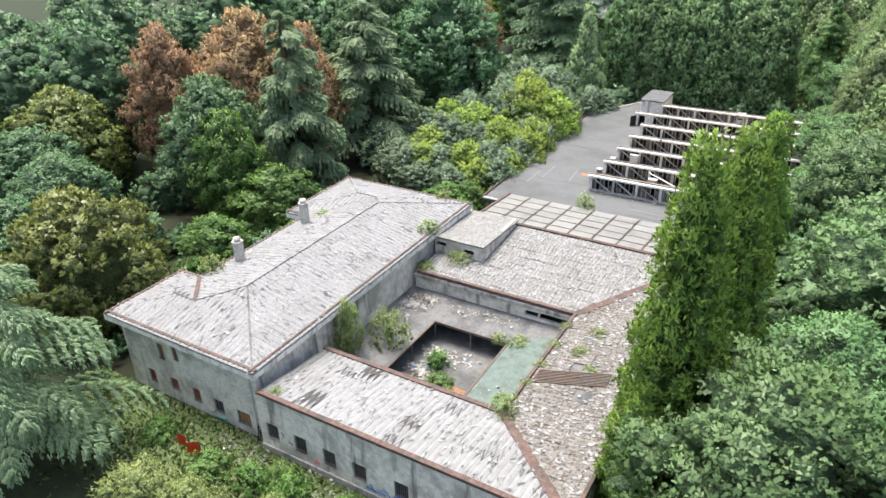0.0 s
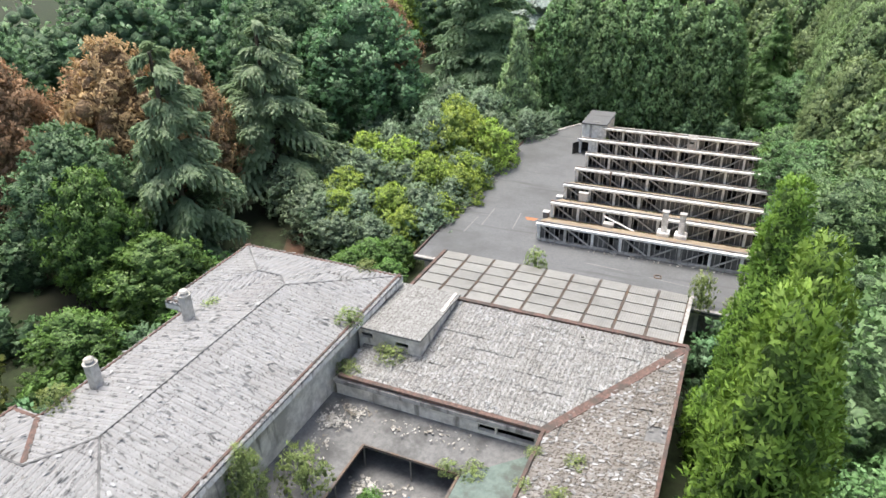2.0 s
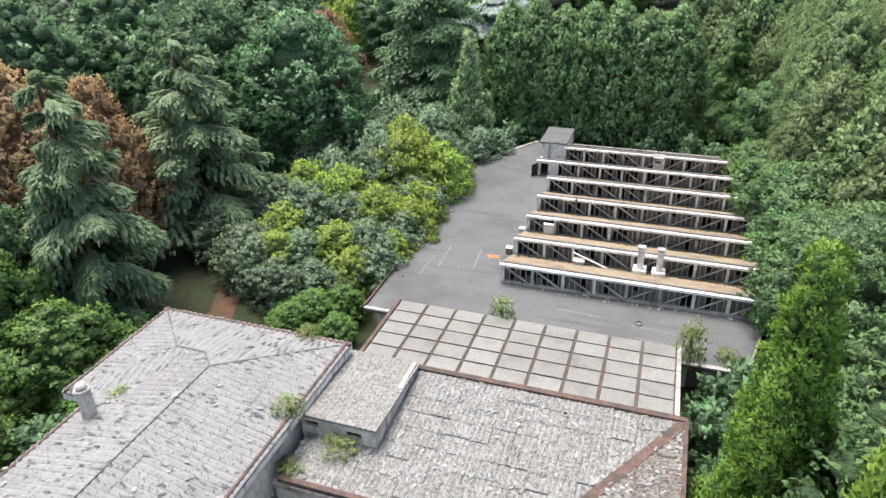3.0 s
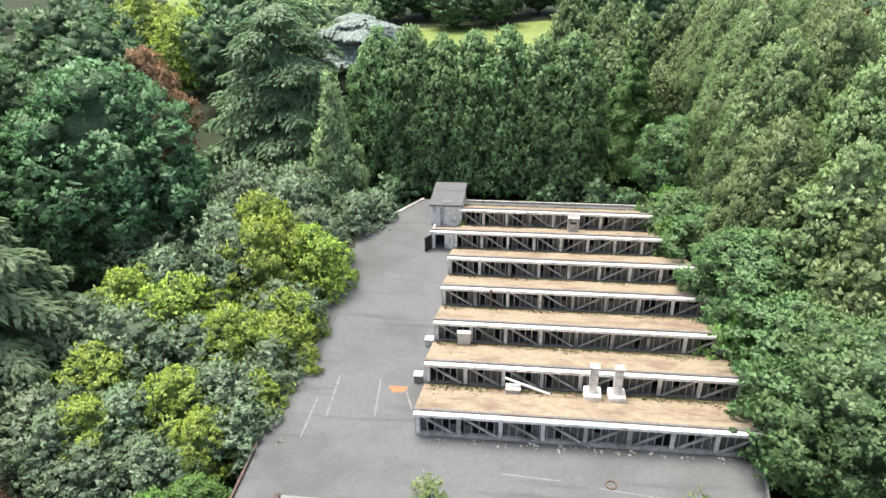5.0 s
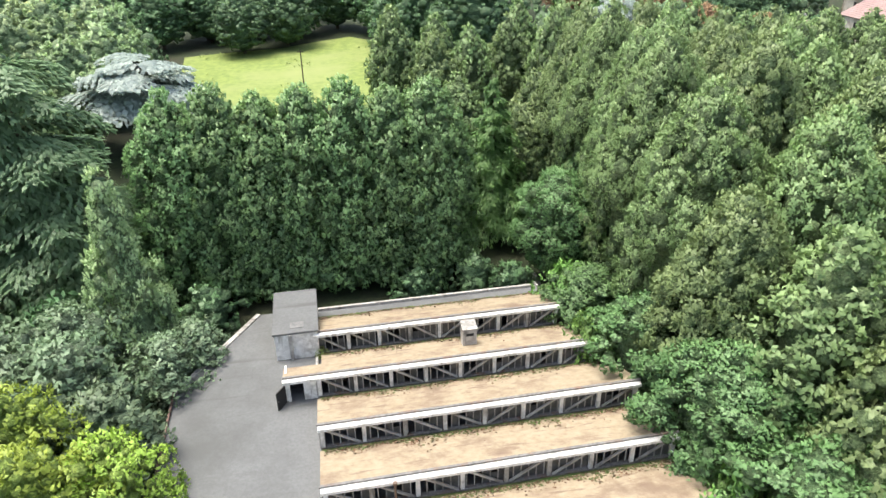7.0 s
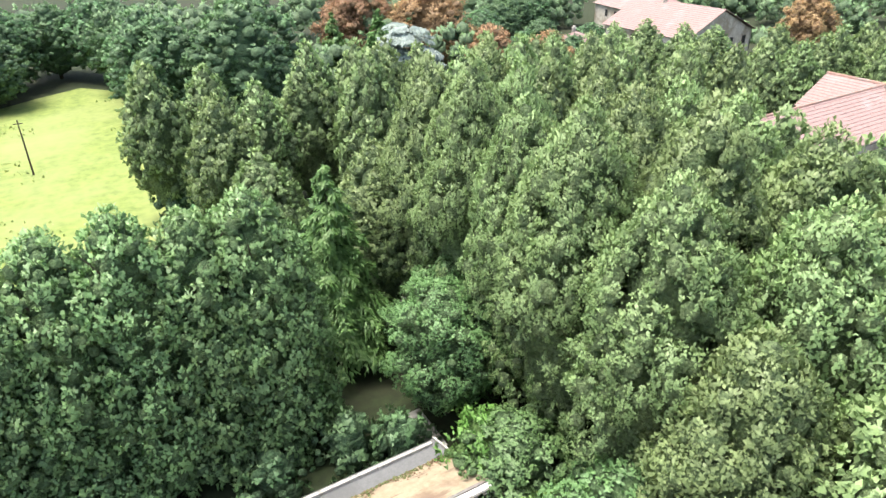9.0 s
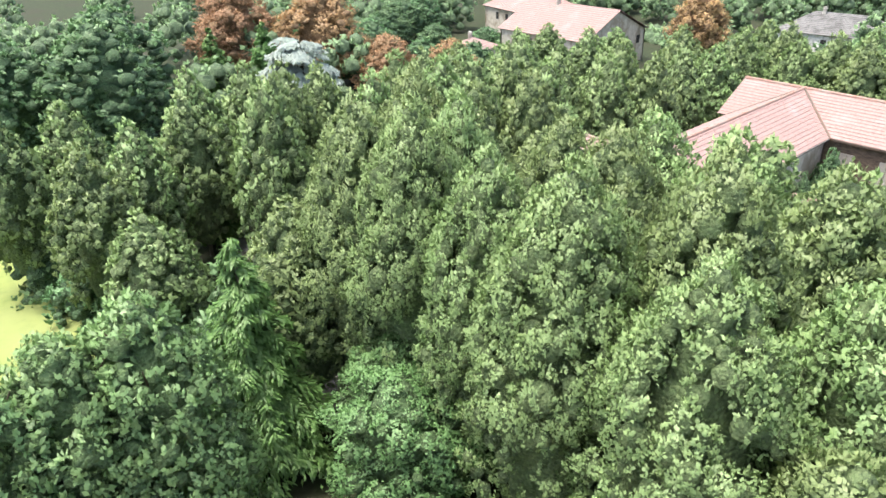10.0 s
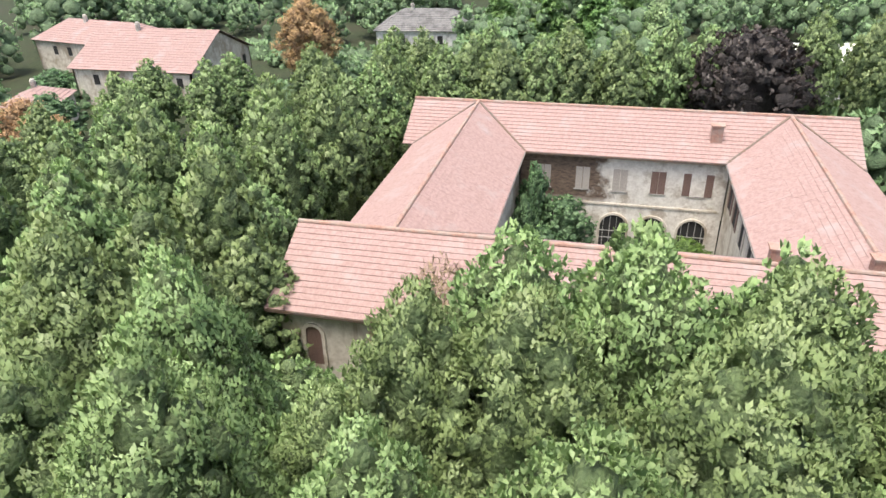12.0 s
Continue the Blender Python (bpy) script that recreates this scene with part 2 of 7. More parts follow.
M_COURTWALL = court_wall()
M_SHUTTER = plain("faded brown shutter", (0.2, 0.13, 0.11), 0.7)
M_SHUTTER_PALE = plain("bleached grey shutter", (0.46, 0.42, 0.38), 0.75)
M_WOOD = plain("weathered plywood", (0.27, 0.14, 0.07), 0.8, 0.0, 6.0, 0.4)
M_REDBOARD = plain("faded red board", (0.28, 0.07, 0.04), 0.8, 0.0, 6.0, 0.4)
M_ORANGE = plain("orange plastic netting", (0.55, 0.1, 0.03), 0.7)
M_PIPE = plain("pale drainpipe", (0.55, 0.54, 0.52), 0.5)
M_BLACKPIPE = plain("black cable", (0.02, 0.02, 0.02), 0.5)
M_BARK = surface("rough brown bark", (0.12, 0.085, 0.06), (0.05, 0.037, 0.028), (0.1, 0.1, 0.07), 4.0, 1.0, 0.95)
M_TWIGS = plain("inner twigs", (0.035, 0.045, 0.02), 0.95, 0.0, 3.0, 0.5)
M_BLUE = plain("blue plastic", (0.06, 0.16, 0.24), 0.5)
M_BLUEPAINT = plain("blue spray paint", (0.04, 0.12, 0.4), 0.6)
M_PINKPAINT = plain("red spray paint", (0.5, 0.05, 0.07), 0.6)
M_GREENPAINT = plain("turquoise spray paint", (0.15, 0.36, 0.32), 0.7)
M_WHITEMARK = plain("worn white paint", (0.2, 0.198, 0.195), 0.8, 0.0, 3.0, 0.3)
M_ORANGEMARK = plain("orange rust stain", (0.4, 0.17, 0.08), 0.8, 0.0, 4.0, 0.4)
M_RUBBLE = surface("white plaster rubble", (0.6, 0.585, 0.555), (0.36, 0.345, 0.315), (0.16, 0.136, 0.104), 4.0, 1.2, 0.9)
# litter and weeds, darkened further to hold the shade under the trees
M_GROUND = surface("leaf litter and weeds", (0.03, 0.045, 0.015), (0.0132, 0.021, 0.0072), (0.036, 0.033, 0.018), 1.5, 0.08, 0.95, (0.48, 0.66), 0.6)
M_MEADOW = surface("sunlit meadow grass", (0.213, 0.27, 0.0658), (0.133, 0.187, 0.047), (0.266, 0.299, 0.113), 0.8, 0.05, 0.9, (0.45, 0.65), 0.4)
M_GRASS = foliage("grass blades", ((0.072, 0.114, 0.03), (0.12, 0.19, 0.05), (0.194, 0.285, 0.075)))
M_PATH = surface("grey gravel path", (0.26, 0.25, 0.24), (0.18, 0.17, 0.17), (0.15, 0.12, 0.08), 4.0, 0.3, 0.95)
M_SOIL = surface("bare reddish soil", (0.118, 0.0637, 0.0392), (0.0735, 0.0392, 0.0245), (0.0588, 0.049, 0.0294), 2.0, 0.3, 0.95)

F_LIME = foliage("lime leaves", ((0.118, 0.175, 0.072), (0.231, 0.335, 0.142), (0.365, 0.488, 0.21)))
F_DARK = foliage("dark broad leaves", ((0.0677, 0.133, 0.0586), (0.13, 0.245, 0.112), (0.219, 0.388, 0.176)))
F_HEDGE = foliage("hornbeam leaves", ((0.109, 0.185, 0.0748), (0.214, 0.355, 0.147), (0.338, 0.525, 0.229)), 0.3, 0.42)
F_BLUEGREEN = foliage("bluish broad leaves", ((0.0773, 0.138, 0.0534), (0.141, 0.248, 0.097), (0.236, 0.385, 0.15)))
F_CEDAR = foliage("cedar needles", ((0.14, 0.2, 0.11), (0.26, 0.36, 0.2), (0.38, 0.5, 0.29)), 0.45)
F_LEBANON = foliage("dark cedar needles", ((0.085, 0.14, 0.07), (0.16, 0.255, 0.13), (0.25, 0.37, 0.19)), 0.35)
F_BLUECEDAR = foliage("blue cedar needles", ((0.28, 0.325, 0.3), (0.45, 0.52, 0.48), (0.62, 0.68, 0.63)), 0.45)
F_THUJA = foliage("cypress sprays", ((0.0944, 0.175, 0.0276), (0.201, 0.363, 0.0575), (0.341, 0.57, 0.092)), 0.3, 0.6, 0.6)
F_BROWN = foliage("withered rust leaves", ((0.25, 0.16, 0.085), (0.44, 0.29, 0.155), (0.62, 0.43, 0.24)))
F_YELLOW = foliage("yellow green leaves", ((0.176, 0.259, 0.0495), (0.33, 0.462, 0.0825), (0.539, 0.682, 0.132)))
F_GREY = foliage("silvery grey leaves", ((0.104, 0.152, 0.09), (0.196, 0.287, 0.171), (0.322, 0.435, 0.261)))
F_MAGNOLIA = foliage("leathery olive leaves", ((0.0891, 0.113, 0.0302), (0.197, 0.251, 0.067), (0.406, 0.477, 0.127)), 0.3, 0.4)
F_BRIGHT = foliage("fresh green leaves", ((0.0765, 0.148, 0.0344), (0.139, 0.269, 0.0624), (0.225, 0.404, 0.0937)))
F_BEECH = foliage("purple beech leaves", ((0.03, 0.0252, 0.024), (0.05, 0.042, 0.04), (0.081, 0.063, 0.06)))
# pale by nature, lightened further for haze over the far trees
F_PALE = foliage("pale poplar leaves, lightened for haze", ((0.185, 0.269, 0.132), (0.33, 0.457, 0.231), (0.528, 0.672, 0.343)))
F_SPRUCE = foliage("spruce needles", ((0.0599, 0.114, 0.0339), (0.12, 0.23, 0.0678), (0.209, 0.365, 0.108)), 0.3)
# lighter than the woods' own leaves: distance haze is mixed into these shades
F_HAZYWOODS = foliage("mixed woodland leaves paled by haze", ((0.0966, 0.158, 0.0792), (0.193, 0.316, 0.158), (0.326, 0.493, 0.251)), 0.3, 0.6, 0.05)
F_MEADOW = foliage("meadow grass blades", ((0.171, 0.23, 0.066), (0.209, 0.281, 0.0825), (0.285, 0.34, 0.132)))
F_TWIG = foliage("dry brown twigs", ((0.13, 0.1, 0.06), (0.22, 0.17, 0.1), (0.32, 0.26, 0.15)), 0.2)
F_WEED = foliage("weedy yellow green leaves", ((0.17, 0.225, 0.075), (0.31, 0.4, 0.135), (0.46, 0.55, 0.19)))

# ---- building helpers ----


def thing(name, at, label, category, group="", kind="", turn=0.0):
    ob = new(name)
    ob.empty_display_size = 0.3
    ob.matrix_world = pose(*at, 0, 0, turn)
    return tagged(ob, label, category, group, kind)


def to_mesh(name, bm, material):
    me = bpy.data.meshes.new(name)
    bmesh.ops.recalc_face_normals(bm, faces=bm.faces)
    bm.to_mesh(me)
    bm.free()
    me.materials.append(material)
    return me


def part(name, data, material, parent=None, label="", at=None):
    """One mesh object under a thing or a part; the mesh is in the parent's space."""
    me = data if isinstance(data, bpy.types.Mesh) else to_mesh(name, data, material)
    ob = new(name, me)
    if parent is not None:
        ob.parent = parent
    if at is not None:
        ob.matrix_basis = at
    return tagged(ob, label)


def box(x0, x1, y0, y1, z0, z1, bm=None, bevel=0.0):
    own = bm if bm is not None else bmesh.new()
    m = Matrix.LocRotScale(((x0 + x1) / 2, (y0 + y1) / 2, (z0 + z1) / 2), None, (abs(x1 - x0), abs(y1 - y0), abs(z1 - z0)))
    made = bmesh.ops.create_cube(own, size=1.0, matrix=m)
    if bevel:
        edges = {e for v in made["verts"] for e in v.link_edges}
        bmesh.ops.bevel(own, geom=list(edges), offset=bevel, segments=1, affect="EDGES")
    return own


def rod(a, b, w, d=None, bm=None, up=(0, 0, 1)):
    """A square bar from a to b, w wide and d deep."""
    own = bm if bm is not None else bmesh.new()
    a, b = Vector(a), Vector(b)
    q = (b - a).to_track_quat("Z", "Y" if abs((b - a).normalized().dot(Vector((0, 1, 0)))) < 0.9 else "X")
    bmesh.ops.create_cube(own, size=1.0, matrix=Matrix.LocRotScale((a + b) / 2, q, (w, d or w, (b - a).length)))
    return own


def tube(a, b, r, bm=None, r2=None, n=8):
    own = bm if bm is not None else bmesh.new()
    a, b = Vector(a), Vector(b)
    q = (b - a).to_track_quat("Z", "Y")
    bmesh.ops.create_cone(own, cap_ends=True, segments=n, radius1=r, radius2=r if r2 is None else r2, depth=(b - a).length, matrix=Matrix.LocRotScale((a + b) / 2, q, None))
    return own


def slab(poly, drop, bm=None):
    """A solid under a polygon of points in space, drop metres thick, straight down."""
    own = bm if bm is not None else bmesh.new()
    top = [own.verts.new(p) for p in poly]
    low = [own.verts.new((p[0], p[1], p[2] - drop)) for p in poly]
    own.faces.new(top)
    own.faces.new(low[::-1])
    for i in range(len(poly)):
        j = (i + 1) % len(poly)
        own.faces.new((top[j], top[i], low[i], low[j]))
    return own


def clip(poly, axis, limit, keep_above):
    out = []
    for i, p in enumerate(poly):
        q = poly[(i + 1) % len(poly)]
        a, b = (p[axis] - limit, q[axis] - limit) if keep_above else (limit - p[axis], limit - q[axis])
        if a >= 0:
            out.append(p)
        if (a > 0 > b) or (a < 0 < b):
            s = a / (a - b)
            out.append((p[0] + s * (q[0] - p[0]), p[1] + s * (q[1] - p[1])))
    return out


def plane_frame(poly, up_to):
    """The frame of a sloping face: x along its eave, y up the slope, z out of it."""
    p = [Vector(q) for q in poly]
    n = Vector((0, 0, 0))
    for i in range(len(p)):
        n += p[i].cross(p[(i + 1) % len(p)])
    n.normalize()
    if n.z < 0:
        n = -n
    y = Vector((0, 0, 1)) - n * n.z
    y = y.normalized() if y.length > 1e-4 else Vector((*up_to, 0)).normalized()
    x = y.cross(n).normalized()
    y = n.cross(x).normalized()
    m = Matrix((x, y, n)).transposed().to_4x4()
    m.translation = p[0]
    return m


def sheets(parent, poly, material, rng, wide=1.2, long=2.2, rib=0.3, amp=0.03, name="roof_sheet", lost=0.0, lift=0.02, up_to=(0, 1), jog=0.008):
    """Covers a sloping face with ribbed sheets, each a piece of its own, cut at the face's edges."""
    m = plane_frame(poly, up_to)
    inv = m.inverted()
    flat = [tuple((inv @ Vector(q))[:2]) for q in poly]
    xs, ys = [q[0] for q in flat], [q[1] for q in flat]
    whole = {}
    i0, i1 = math.floor(min(xs) / wide), math.ceil(max(xs) / wide)
    j0, j1 = math.floor(min(ys) / long), math.ceil(max(ys) / long)
    for j in range(j0, j1):
        for i in range(i0, i1):
            cell = flat
            for axis, lim, above in ((0, i * wide, True), (0, (i + 1) * wide, False), (1, j * long, True), (1, (j + 1) * long, False)):
                cell = clip(cell, axis, lim, above)
            if len(cell) < 3 or rng.random() < lost:
                continue
            area = abs(sum(cell[k][0] * cell[(k + 1) % len(cell)][1] - cell[(k + 1) % len(cell)][0] * cell[k][1] for k in range(len(cell)))) / 2
            if area < 0.02:
                continue
            full = area > 0.999 * wide * long
            if full and whole:
                me = whole["mesh"]
            else:
                verts, faces = [], []
                count = max(1, round(2 * wide / rib)) if rib else 1
                for k in range(count):
                    a, b = i * wide + k * wide / count, i * wide + (k + 1) * wide / count
                    s = clip(clip(cell, 0, a, True), 0, b, False)
                    if len(s) < 3:
                        continue
                    base = len(verts)
                    for x, y in s:
                        h = 0.0
                        if rib:
                            ph = ((x - i * wide) / rib) % 1.0
                            h = amp * (1 - abs(2 * ph - 1))
                        h += lift * (1 - (y - j * long) / long)
                        verts.append((x - i * wide, y - j * long, h))
                    n = len(s)
                    verts += [(v[0], v[1], v[2] - 0.025) for v in verts[base:base + n]]
                    faces.append(tuple(range(base, base + n)))
                    for e in range(n):
                        f = (e + 1) % n
                        on_side = rib and abs(s[e][0] - s[f][0]) < 1e-6 and 0 < k < count - 1
                        if not on_side:
                            faces.append((base + f, base + e, base + n + e, base + n + f))
                seen, back, slim = {}, [], []
                for v in verts:
                    key = (round(v[0], 4), round(v[1], 4), round(v[2], 4))
                    if key not in seen:
                        seen[key] = len(slim)
                        slim.append(v)
                    back.append(seen[key])
                me = bpy.data.meshes.new(name)
                me.from_pydata(slim, [], [tuple(back[q] for q in f) for f in faces])
                me.materials.append(material)
                if full:
                    whole["mesh"] = me
            wob = Matrix.Translation((i * wide + rng.uniform(-jog, jog), j * long + rng.uniform(-2 * jog, 2 * jog), rng.uniform(0.0, jog)))
            turn = pose(0, 0, 0, rng.uniform(-0.2, 0.2), rng.uniform(-0.15, 0.15), rng.uniform(-0.25, 0.25))
            part(name, me, material, parent, at=m @ wob @ turn)


def courses(name, parent, poly, material, row=0.34, step=0.04, up_to=(0, 1), label=""):
    """A tiled roof face: stepped courses, joined in one mesh."""
    m = plane_frame(poly, up_to)
    inv = m.inverted()
    flat = [tuple((inv @ Vector(q))[:2]) for q in poly]
    y0, y1 = min(q[1] for q in flat), max(q[1] for q in flat)
    verts, faces = [], []
    for j in range(math.ceil((y1 - y0) / row)):
        lo, hi = y0 + j * row, y0 + (j + 1) * row
        band = clip(clip(flat, 1, lo, True), 1, hi, False)
        if len(band) < 3:
            continue
        x0, x1 = min(q[0] for q in band), max(q[0] for q in band)
        k0, k1 = math.floor(x0 / 0.5), math.ceil(x1 / 0.5)
        for k in range(k0, k1):
            c = clip(clip(band, 0, k * 0.5, True), 0, (k + 1) * 0.5, False)
            if len(c) < 3:
                continue
            base, n = len(verts), len(c)
            d = noise.random() * 0.014
            top = [m @ Vector((x, y, d + step * (1 - (y - lo) / row))) for x, y in c]
            low = [m @ Vector((x, y, -0.03)) for x, y in c]
            verts += top + low
            faces.append(tuple(range(base, base + n)))
            for e in range(n):
                f = (e + 1) % n
                if abs(c[e][1] - lo) < 1e-6 and abs(c[f][1] - lo) < 1e-6 or abs(c[e][0] - c[f][0]) < 1e-6:
                    faces.append((base + f, base + e, base + n + e, base + n + f))
    me = bpy.data.meshes.new(name)
    me.from_pydata(verts, [], faces)
    me.materials.append(material)
    return part(name, me, material, parent, label)


def wall_with_holes(x0, x1, z0, z1, thick, holes):
    """A wall in its own frame, x along it and y through it, with openings (x0, x1, z0, z1) cut out."""
    bm = bmesh.new()
    xs = sorted({x0, x1, *[h[0] for h in holes], *[h[1] for h in holes]})
    zs = sorted({z0, z1, *[h[2] for h in holes], *[h[3] for h in holes]})
    for a, b in zip(xs, xs[1:]):
        run = None
        for c, d in zip(zs, zs[1:]):
            hole = any(h[0] - 1e-6 <= a and b <= h[1] + 1e-6 and h[2] - 1e-6 <= c and d <= h[3] + 1e-6 for h in holes)
            if hole:
                if run:
                    box(a, b, 0, thick, run[0], run[1], bm)
                run = None
            else:
                run = (run[0], d) if run else (c, d)
        if run:
            box(a, b, 0, thick, run[0], run[1], bm)
    bmesh.ops.remove_doubles(bm, verts=bm.verts, dist=1e-4)
    return bm

# ---- plants ----
ICO = None


def joined(name, leaf_verts, core, material, normals=None, core_normals=None, core_material=None):
    """A mesh of four-cornered leaves and, inside, a core of triangles."""
    cv, cf = core
    n = len(leaf_verts) // 4
    if normals is not None:
        # every leaf turns its upper face the way it is lit
        q = leaf_verts.reshape(-1, 4, 3).copy()
        faces_away = (np.cross(q[:, 2] - q[:, 0], q[:, 3] - q[:, 1]) * normals).sum(1) < 0
        q[faces_away] = q[faces_away][:, [0, 3, 2, 1]]
        leaf_verts = q.reshape(-1, 3)
    me = bpy.data.meshes.new(name)
    co = np.concatenate([leaf_verts, cv]) if len(cv) else leaf_verts
    me.vertices.add(len(co))
    me.vertices.foreach_set("co", co.astype(np.float32).ravel())
    quads = np.arange(4 * n, dtype=np.int32)
    tris = (cf + 4 * n).astype(np.int32).ravel() if len(cv) else np.zeros(0, np.int32)
    me.loops.add(len(quads) + len(tris))
    me.loops.foreach_set("vertex_index", np.concatenate([quads, tris]))
    nt = len(tris) // 3
    me.polygons.add(n + nt)
    me.polygons.foreach_set("loop_start", np.concatenate([np.arange(n) * 4, 4 * n + np.arange(nt) * 3]).astype(np.int32))
    me.materials.append(material)
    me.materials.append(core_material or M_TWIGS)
    me.polygons.foreach_set("material_index", np.concatenate([np.zeros(n), np.ones(nt)]).astype(np.int32))
    me.update(calc_edges=True)
    me.validate()
    if normals is not None and len(me.vertices) == len(co):
        every = np.repeat(normals, 4, axis=0)
        if len(cv):
            every = np.concatenate([every, core_normals])
        me.normals_split_custom_set_from_vertices(every.tolist())
    return me


def unit(a):
    return a / np.maximum(np.linalg.norm(a, axis=-1, keepdims=True), 1e-9)


def leaf_cards(p, axis, normal, length, width):
    """Pointed leaves: centres, long axes and rough normals."""
    axis = unit(axis)
    side = unit(np.cross(axis, normal))
    bend = unit(np.cross(side, axis)) * (length * 0.12)[:, None]
    a, b = axis * (length / 2)[:, None], side * (width / 2)[:, None]
    return np.stack([p - a - bend, p + b - a * 0.1, p + a - bend, p - b - a * 0.1], 1).reshape(-1, 3)


def ball():
    global ICO
    if ICO is None:
        bm = bmesh.new()
        bmesh.ops.create_icosphere(bm, subdivisions=1, radius=1.0)
        ICO = (np.array([v.co[:] for v in bm.verts]), np.array([[v.index for v in f.verts] for f in bm.faces]))
        bm.free()
    return ICO


def leafy(rng, centres, radii, outs, leaves, leaf, tuft, per=8, flat=0.9, slim=0.6, up=0.35, axis_up=0.4, core=0.68, mess=0.55):
    """Tufts of leaves over the outsides of a heap of lumps, and the dim leafy mass inside them. Sizes in metres."""
    area = radii ** 2
    count = max(4, leaves // per)

    def outside(n):
        which = rng.choice(len(radii), n, p=area / area.sum())
        d = unit(rng.normal(size=(n, 3)) + outs[which] * 0.8 + np.array((0, 0, up)))
        off = d * (radii[which] * rng.uniform(0.82, 1.14, n))[:, None]
        off[:, 2] *= flat
        p = centres[which] + off
        keep = np.ones(n, bool)
        for c, r in zip(centres, radii):
            q = p - c
            q[:, 2] /= flat
            keep &= (q ** 2).sum(1) > (0.78 * r) ** 2
        return p[keep], d[keep], outs[which][keep]

    share = max(len(outside(1500)[0]) / 1500, 0.05)
    p, d, o = outside(int(count / share))
    n = len(p) * per
    grow = np.repeat(rng.uniform(0.7, 1.3, len(p)), per)
    p, d, o = np.repeat(p, per, 0), np.repeat(d, per, 0), np.repeat(o, per, 0)
    way = unit(rng.normal(size=(n, 3)) * 0.75 + d * 0.8 + np.array((0, 0, axis_up)))
    p = p + way * (tuft * grow * rng.uniform(0.15, 1.0, n))[:, None]
    normal = unit(d * 0.55 + np.array((0, 0, 0.5)) + rng.normal(size=(n, 3)) * mess)
    axis = way + rng.normal(size=(n, 3)) * 0.6
    length = leaf * rng.uniform(0.7, 1.35, n)
    cards = leaf_cards(p, axis, normal, length, length * slim * rng.uniform(0.8, 1.2, n))
    shade = unit(way * 0.45 + d * 0.6 + o * 0.75 + np.array((0, 0, 0.15)) + rng.normal(size=(n, 3)) * 0.12)
    iv, jf = ball()
    cv = (centres[:, None, :] + iv[None] * rng.uniform(0.85, 1.1, (len(radii), len(iv), 1)) * (radii * core)[:, None, None] * np.array((1, 1, flat))).reshape(-1, 3)
    cf = (jf[None] + (np.arange(len(radii)) * len(iv))[:, None, None]).reshape(-1, 3)
    cn = unit(np.tile(iv, (len(radii), 1)) * 0.8 + np.repeat(outs, len(iv), 0) * 0.5)
    return cards, (cv, cf), shade, cn


PROFILES = {
    "dome": ((0.0, 0.55), (0.12, 0.85), (0.35, 1.0), (0.6, 0.9), (0.8, 0.66), (0.93, 0.36), (1.0, 0.08)),
    "point": ((0.0, 0.6), (0.15, 0.9), (0.35, 1.0), (0.52, 0.95), (0.68, 0.78), (0.82, 0.54), (0.93, 0.28), (1.0, 0.06)),
    "lime": ((0.0, 0.45), (0.15, 0.85), (0.32, 1.0), (0.45, 0.96), (0.58, 0.86), (0.71, 0.7), (0.83, 0.52), (0.92, 0.34), (1.0, 0.1)),
    "round": ((0.0, 0.3), (0.15, 0.72), (0.4, 1.0), (0.65, 0.97), (0.85, 0.7), (1.0, 0.15)),
    "column": ((0.0, 1.0), (0.2, 1.0), (0.5, 0.95), (0.75, 0.74), (0.92, 0.4), (1.0, 0.08)),
    "spire": ((0.0, 1.0), (0.15, 0.95), (0.4, 0.74), (0.65, 0.56), (0.85, 0.38), (0.95, 0.24), (1.0, 0.08)),
    "cone": ((0.0, 1.0), (0.2, 0.9), (0.5, 0.6), (0.8, 0.26), (1.0, 0.02)),
    "bush": ((0.0, 0.8), (0.3, 1.0), (0.65, 0.85), (0.9, 0.5), (1.0, 0.15)),
}


